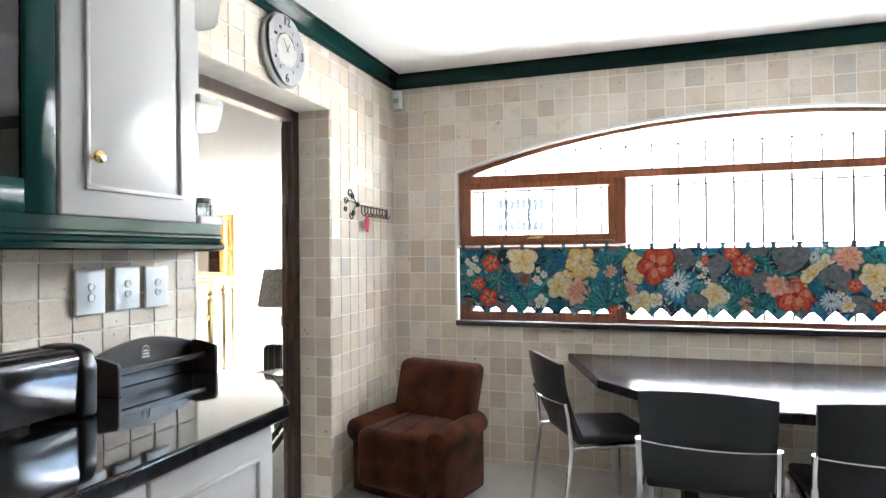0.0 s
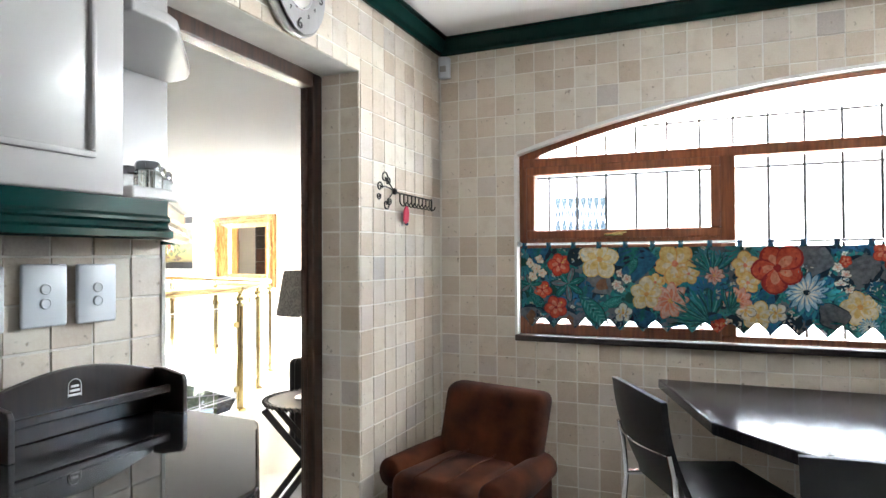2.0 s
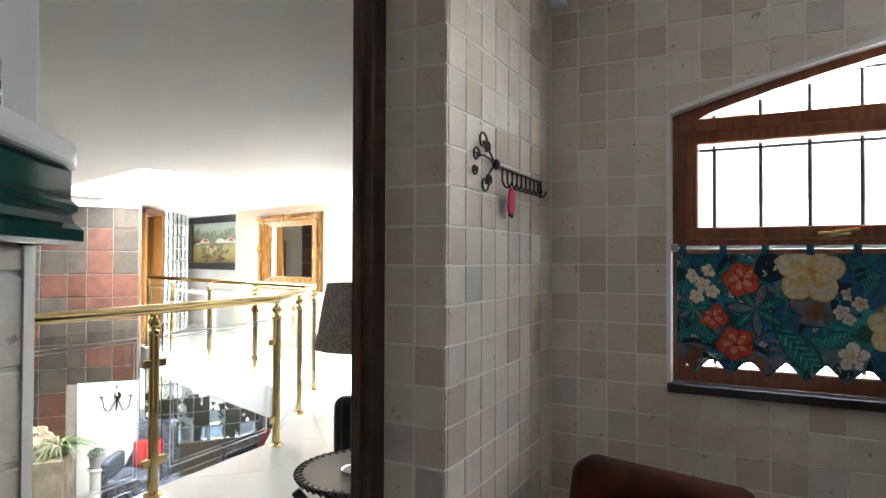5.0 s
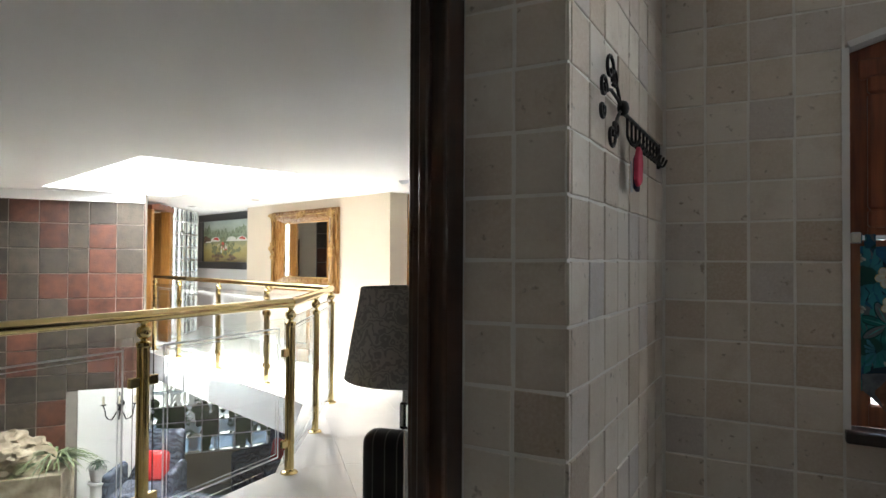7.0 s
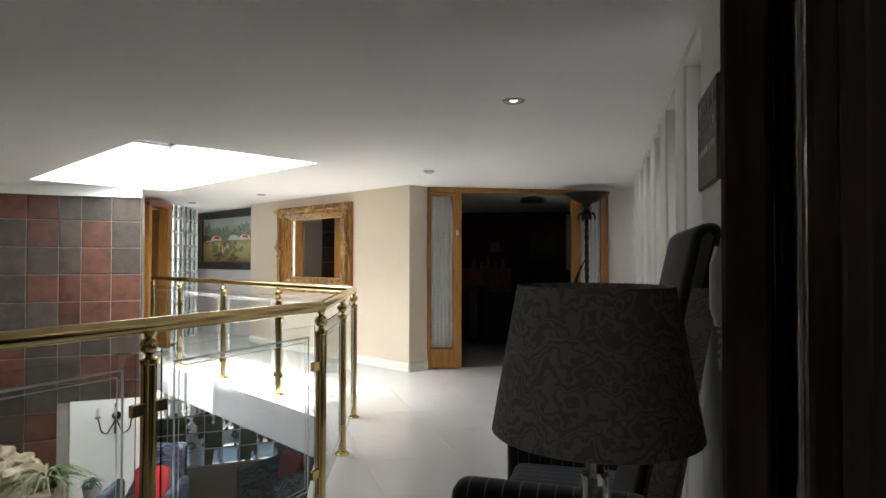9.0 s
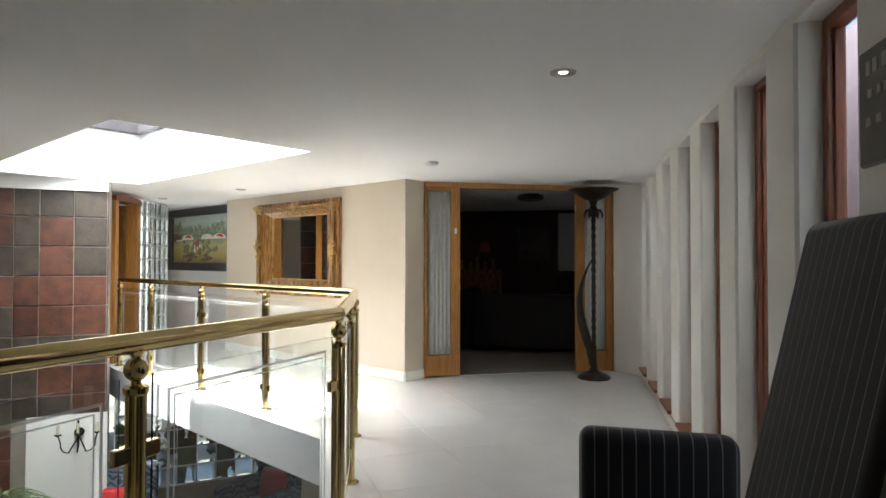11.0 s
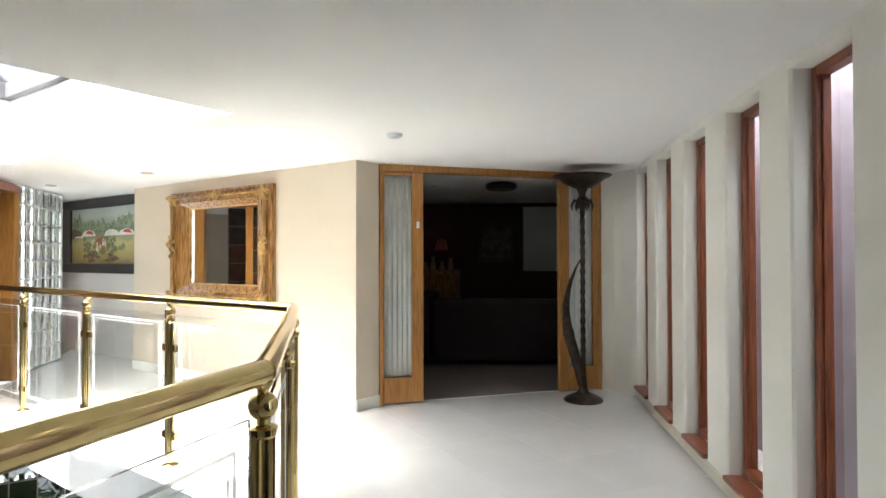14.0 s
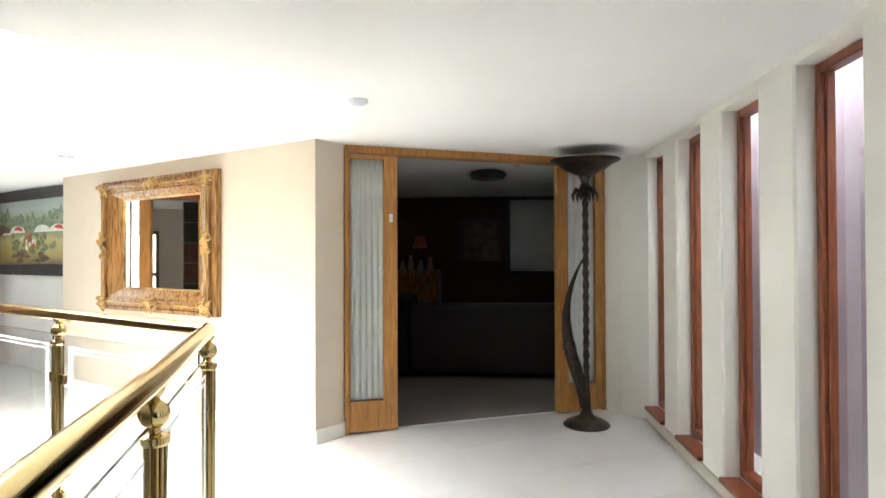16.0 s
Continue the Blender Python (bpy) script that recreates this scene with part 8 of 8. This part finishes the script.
# ================= PIECES OF WALLS AND FLOORS =================
WESTP = KIT @ Matrix.Translation((-0.0065, 0, 0)) @ Matrix(((0, 0, 1, 0), (1, 0, 0, 0), (0, 1, 0, 0), (0, 0, 0, 1)))   # x along v, y up, z into the room
WINP = KIT @ Matrix.Translation((0, 0.0065, 0)) @ Matrix(((1, 0, 0, 0), (0, 0, -1, 0), (0, 1, 0, 0), (0, 0, 0, 1)))     # x along u, y up, z into the room


def rel(wall, m):
    return wall.matrix_basis.inverted() @ m


TJ, TD, TE = 0.006, 0.0022, 0.0014
lay_tiles(wall_west, rel(wall_west, WESTP), DOOR_R, -0.001, 0.0, H_KIT - 0.085, P, TJ, TD, TE, TRAV, start=(0.0, 0.028))
lay_tiles(wall_west, rel(wall_west, WESTP), DOOR_L + 0.0, DOOR_R, DOOR_H + 0.002, H_KIT - 0.085, P, TJ, TD, TE, TRAV, start=(0.0, 0.028))
lay_tiles(wall_west, rel(wall_west, WESTP), -3.4, DOOR_L, 0.903, 1.42, P, TJ, TD, TE, TRAV, start=(DOOR_L, 0.028))


def win_cut(x, y):
    if WIN_L - 0.06 < x < WIN_R + 0.06 and y > 1.5:
        a, b = max(WIN_L, x - P / 2), min(WIN_R, x + P / 2)
        za, zb = arch_z(a) + 0.010, arch_z(b) + 0.010
        k = (zb - za) / max(b - a, 1e-6)
        if y > 1.78 and x > WIN_L - 0.01:
            return ((k, -1, k * a - za),)
    if WIN_B - 0.09 < y < WIN_S + 0.06 and WIN_L - 0.1 < x < WIN_L + 0.02:
        return ((1, 0, WIN_L - 0.010),)
    if y < WIN_B + 0.02 and x > WIN_L - 0.05 and y > WIN_B - 0.2:
        return ((0, 1, WIN_B - 0.033),)
    return ()


def win_keep(x, y):
    if x < WIN_L:
        return True
    return y < WIN_B + 0.02 or y > arch_z(min(x, WIN_R)) - 0.06


lay_tiles(wall_win, rel(wall_win, WINP), 0.001, 3.3, 0.0, H_KIT - 0.085, P, TJ, TD, TE, TRAV, win_keep, win_cut, 300, start=(0.0, 0.028))

# reveal of the doorway: tiles on the jamb facing the opening, and under the head
JAMB = KIT @ Matrix.Translation((-0.193, DOOR_R + 0.001, 0)) @ Matrix(((1, 0, 0, 0), (0, 0, -1, 0), (0, 1, 0, 0), (0, 0, 0, 1)))
lay_tiles(wall_west, rel(wall_west, JAMB), 0.0, 0.187, 0.0, DOOR_H, 0.0935, TJ, TD, TE, TRAV, pitch_b=P, start=(0.0, 0.028))
HEADT = KIT @ Matrix.Translation((-0.205, DOOR_L, DOOR_H + 0.005)) @ Matrix(((1, 0, 0, 0), (0, -1, 0, DOOR_R - DOOR_L), (0, 0, -1, 0), (0, 0, 0, 1)))
lay_tiles(wall_west, rel(wall_west, HEADT), 0.0, 0.199, 0.0, DOOR_R - DOOR_L, 0.0995, TJ, 0.002, TE, TRAV, pitch_b=P, start=(0.0, 0.0))

# slate cladding
SP = 0.312
BACK1, BACK2 = E1 + Vector((-0.12, 0.2)), E2 + Vector((-0.12, 0.28))
for a, b, n, s0 in ((E1, E2, "r", 0.0), (E2, E3, "l", 0.0), (BACK1, BACK2, "b", 0.0), (E1, WA, "e", 0.0)):
    d = (b - a).normalized()
    nn = Vector((-d.y, d.x))
    if nn.dot(Vector((-1.0, 4.0)) - a) < 0:
        nn = -nn
    if n == "b" or (n == "e" and nn.x < 0):
        nn = -nn
    mm = Matrix(((d.x, 0, nn.x, a.x), (d.y, 0, nn.y, a.y), (0, 1, 0, 0), (0, 0, 0, 1)))
    L = (b - a).length
    rng = random.Random(4)
    low = -0.37 if n == "r" else LOW
    for i in range(math.ceil(min(L, 2.6) / SP)):
        for j in range(-7, 7):
            x0, y0 = i * SP, 0.16 + j * SP
            q = [(x0 + 0.005, y0 + 0.005), (x0 + SP - 0.005, y0 + 0.005), (x0 + SP - 0.005, y0 + SP - 0.005), (x0 + 0.005, y0 + SP - 0.005)]
            lo2 = low if not (n == "r" and i * SP > 0.72) else LOW
            for c in ((-1, 0, 0), (1, 0, L - 0.003), (0, 1, TILE_TOP), (0, -1, -lo2)):
                q = clip(q, *c) if len(q) > 2 else q
            if len(q) < 3 or area_of(q) < 0.001:
                continue
            cx, cy = sum(p[0] for p in q) / len(q), sum(p[1] for p in q) / len(q)
            bm = bmesh.new()
            tile_faces(bm, [(x - cx, y - cy) for x, y in q], 0.010, 0.004)
            part("slate_tile", bm, RUST if rng.random() < 0.36 else BASALT, wall_slate, m=mm @ pose(cx, cy, 0.0))
bm = bmesh.new()
prism(bm, [tuple(E1 + Vector((0.02, -0.02))), tuple(E2 + Vector((0.014, -0.02))), tuple(E3 + Vector((0.014, -0.014))), tuple(E3 + Vector((-0.1, 0.1))), tuple(E2 + Vector((-0.1, 0.1))), tuple(E1 + Vector((-0.1, 0.1)))], TILE_TOP + 0.003, H_LAND - 0.001)
setting(part("bulkhead_trim", bm, CEIL), "white plaster band above the slate wall", "trim")

# slate wall past the panelled door, seen in the mirror
bm = bmesh.new()
box(bm, -8.95, -8.80, 10.0, 11.16, 0.0, H_LAND)
slate_end = setting(part("wall_slate_end", bm, SLATEGROUT), "slate-clad wall past the panelled door", "wall")
rng = random.Random(6)
for i in range(4):
    for j in range(7):
        y0, z0 = 11.16 - (i + 1) * 0.29, 0.02 + j * 0.30
        bm = bmesh.new()
        tile_faces(bm, [(-0.14, -0.145), (0.14, -0.145), (0.14, 0.145), (-0.14, 0.145)], 0.010, 0.004)
        part("slate_tile", bm, RUST if rng.random() < 0.3 else BASALT, slate_end, m=Matrix(((0, 0, 1, -8.80), (1, 0, 0, y0 + 0.145), (0, 1, 0, z0 + 0.15), (0, 0, 0, 1))))

# porcelain floor tiles
FP = 0.60
FT = material("floor_joint", (0.50, 0.49, 0.47), 0.6, var=0.05)


def lay_floor(parent, m, polys, ang, name="floor_tile"):
    """Square tiles turned by ang over convex pieces of the plan."""
    ca, sa = math.cos(radians(ang)), math.sin(radians(ang))
    for poly in polys:
        loc = [(x * ca + y * sa, -x * sa + y * ca) for x, y in poly]
        i0, i1 = math.floor(min(p[0] for p in loc) / FP), math.ceil(max(p[0] for p in loc) / FP)
        j0, j1 = math.floor(min(p[1] for p in loc) / FP), math.ceil(max(p[1] for p in loc) / FP)
        for i in range(i0, i1):
            for j in range(j0, j1):
                h = 0.0008
                q = [(i * FP + h, j * FP + h), (i * FP + FP - h, j * FP + h), (i * FP + FP - h, j * FP + FP - h), (i * FP + h, j * FP + FP - h)]
                q = [(x * ca - y * sa, x * sa + y * ca) for x, y in q]
                s = sum(p[0] * r[1] - r[0] * p[1] for p, r in zip(poly, poly[1:] + poly[:1]))
                for p, r in zip(poly, poly[1:] + poly[:1]):
                    nx, ny = (r[1] - p[1]), -(r[0] - p[0])
                    if s < 0:
                        nx, ny = -nx, -ny
                    q = clip(q, nx, ny, nx * p[0] + ny * p[1])
                    if len(q) < 3:
                        break
                if len(q) < 3 or area_of(q) < 0.002:
                    continue
                cx, cy = sum(p[0] for p in q) / len(q), sum(p[1] for p in q) / len(q)
                bm = bmesh.new()
                vs = [bm.verts.new((x - cx, y - cy, 0.0)) for x, y in q]
                vb = [bm.verts.new((x - cx, y - cy, -0.004)) for x, y in q]
                bm.faces.new(vs)
                for k in range(len(q)):
                    w = (k + 1) % len(q)
                    bm.faces.new((vs[k], vs[w], vb[w], vb[k]))
                part(name, bm, PORC, parent, m=m @ pose(cx, cy, 0))


V0, V1, V2, V3, V4 = VOID
land = [
    [kp(-0.12, -4.4), kp(-0.12, 0.0), V2, V1, V0, (-4.2, 3.3), (-4.2, 1.0)],
    [kp(-0.12, 0.0), (-0.69, 5.5), (-0.69, 8.50), V3, V2],
    [(-0.69, 8.50), (-0.69, 11.55), (-0.97, 11.85), tuple(DA + DN * 0.05), tuple(CE), V3],
    [V3, tuple(CE), tuple(WC), V4],
    [V4, tuple(WC), (-5.95, 13.0), (-8.3, 14.3), (-7.2, 11.9)],
]


def convex(poly):
    """Splits a simple polygon into triangles where it is not convex."""
    s = 0
    n = len(poly)
    area = sum(p[0] * q[1] - q[0] * p[1] for p, q in zip(poly, poly[1:] + poly[:1]))
    for k in range(n):
        a, b, c = poly[k - 1], poly[k], poly[(k + 1) % n]
        cr = (b[0] - a[0]) * (c[1] - b[1]) - (b[1] - a[1]) * (c[0] - b[0])
        if cr * area < -1e-9:
            s = 1
    if not s:
        return [poly]
    tris = []
    from_v = [Vector((x, y, 0)) for x, y in poly]
    bm = bmesh.new()
    f = bm.faces.new([bm.verts.new(v) for v in from_v])
    bmesh.ops.triangulate(bm, faces=[f])
    for t in bm.faces:
        tris.append([(v.co.x, v.co.y) for v in t.verts])
    bm.free()
    return tris


for p in land:
    lay_floor(floor_l, Matrix.Identity(4), convex(p), 31.0)
lay_floor(floor_k, Matrix.Identity(4), [[(-0.10, -4.5), (3.6, -4.5), (3.6, 0.005), (-0.10, 0.005)]], 45.0)
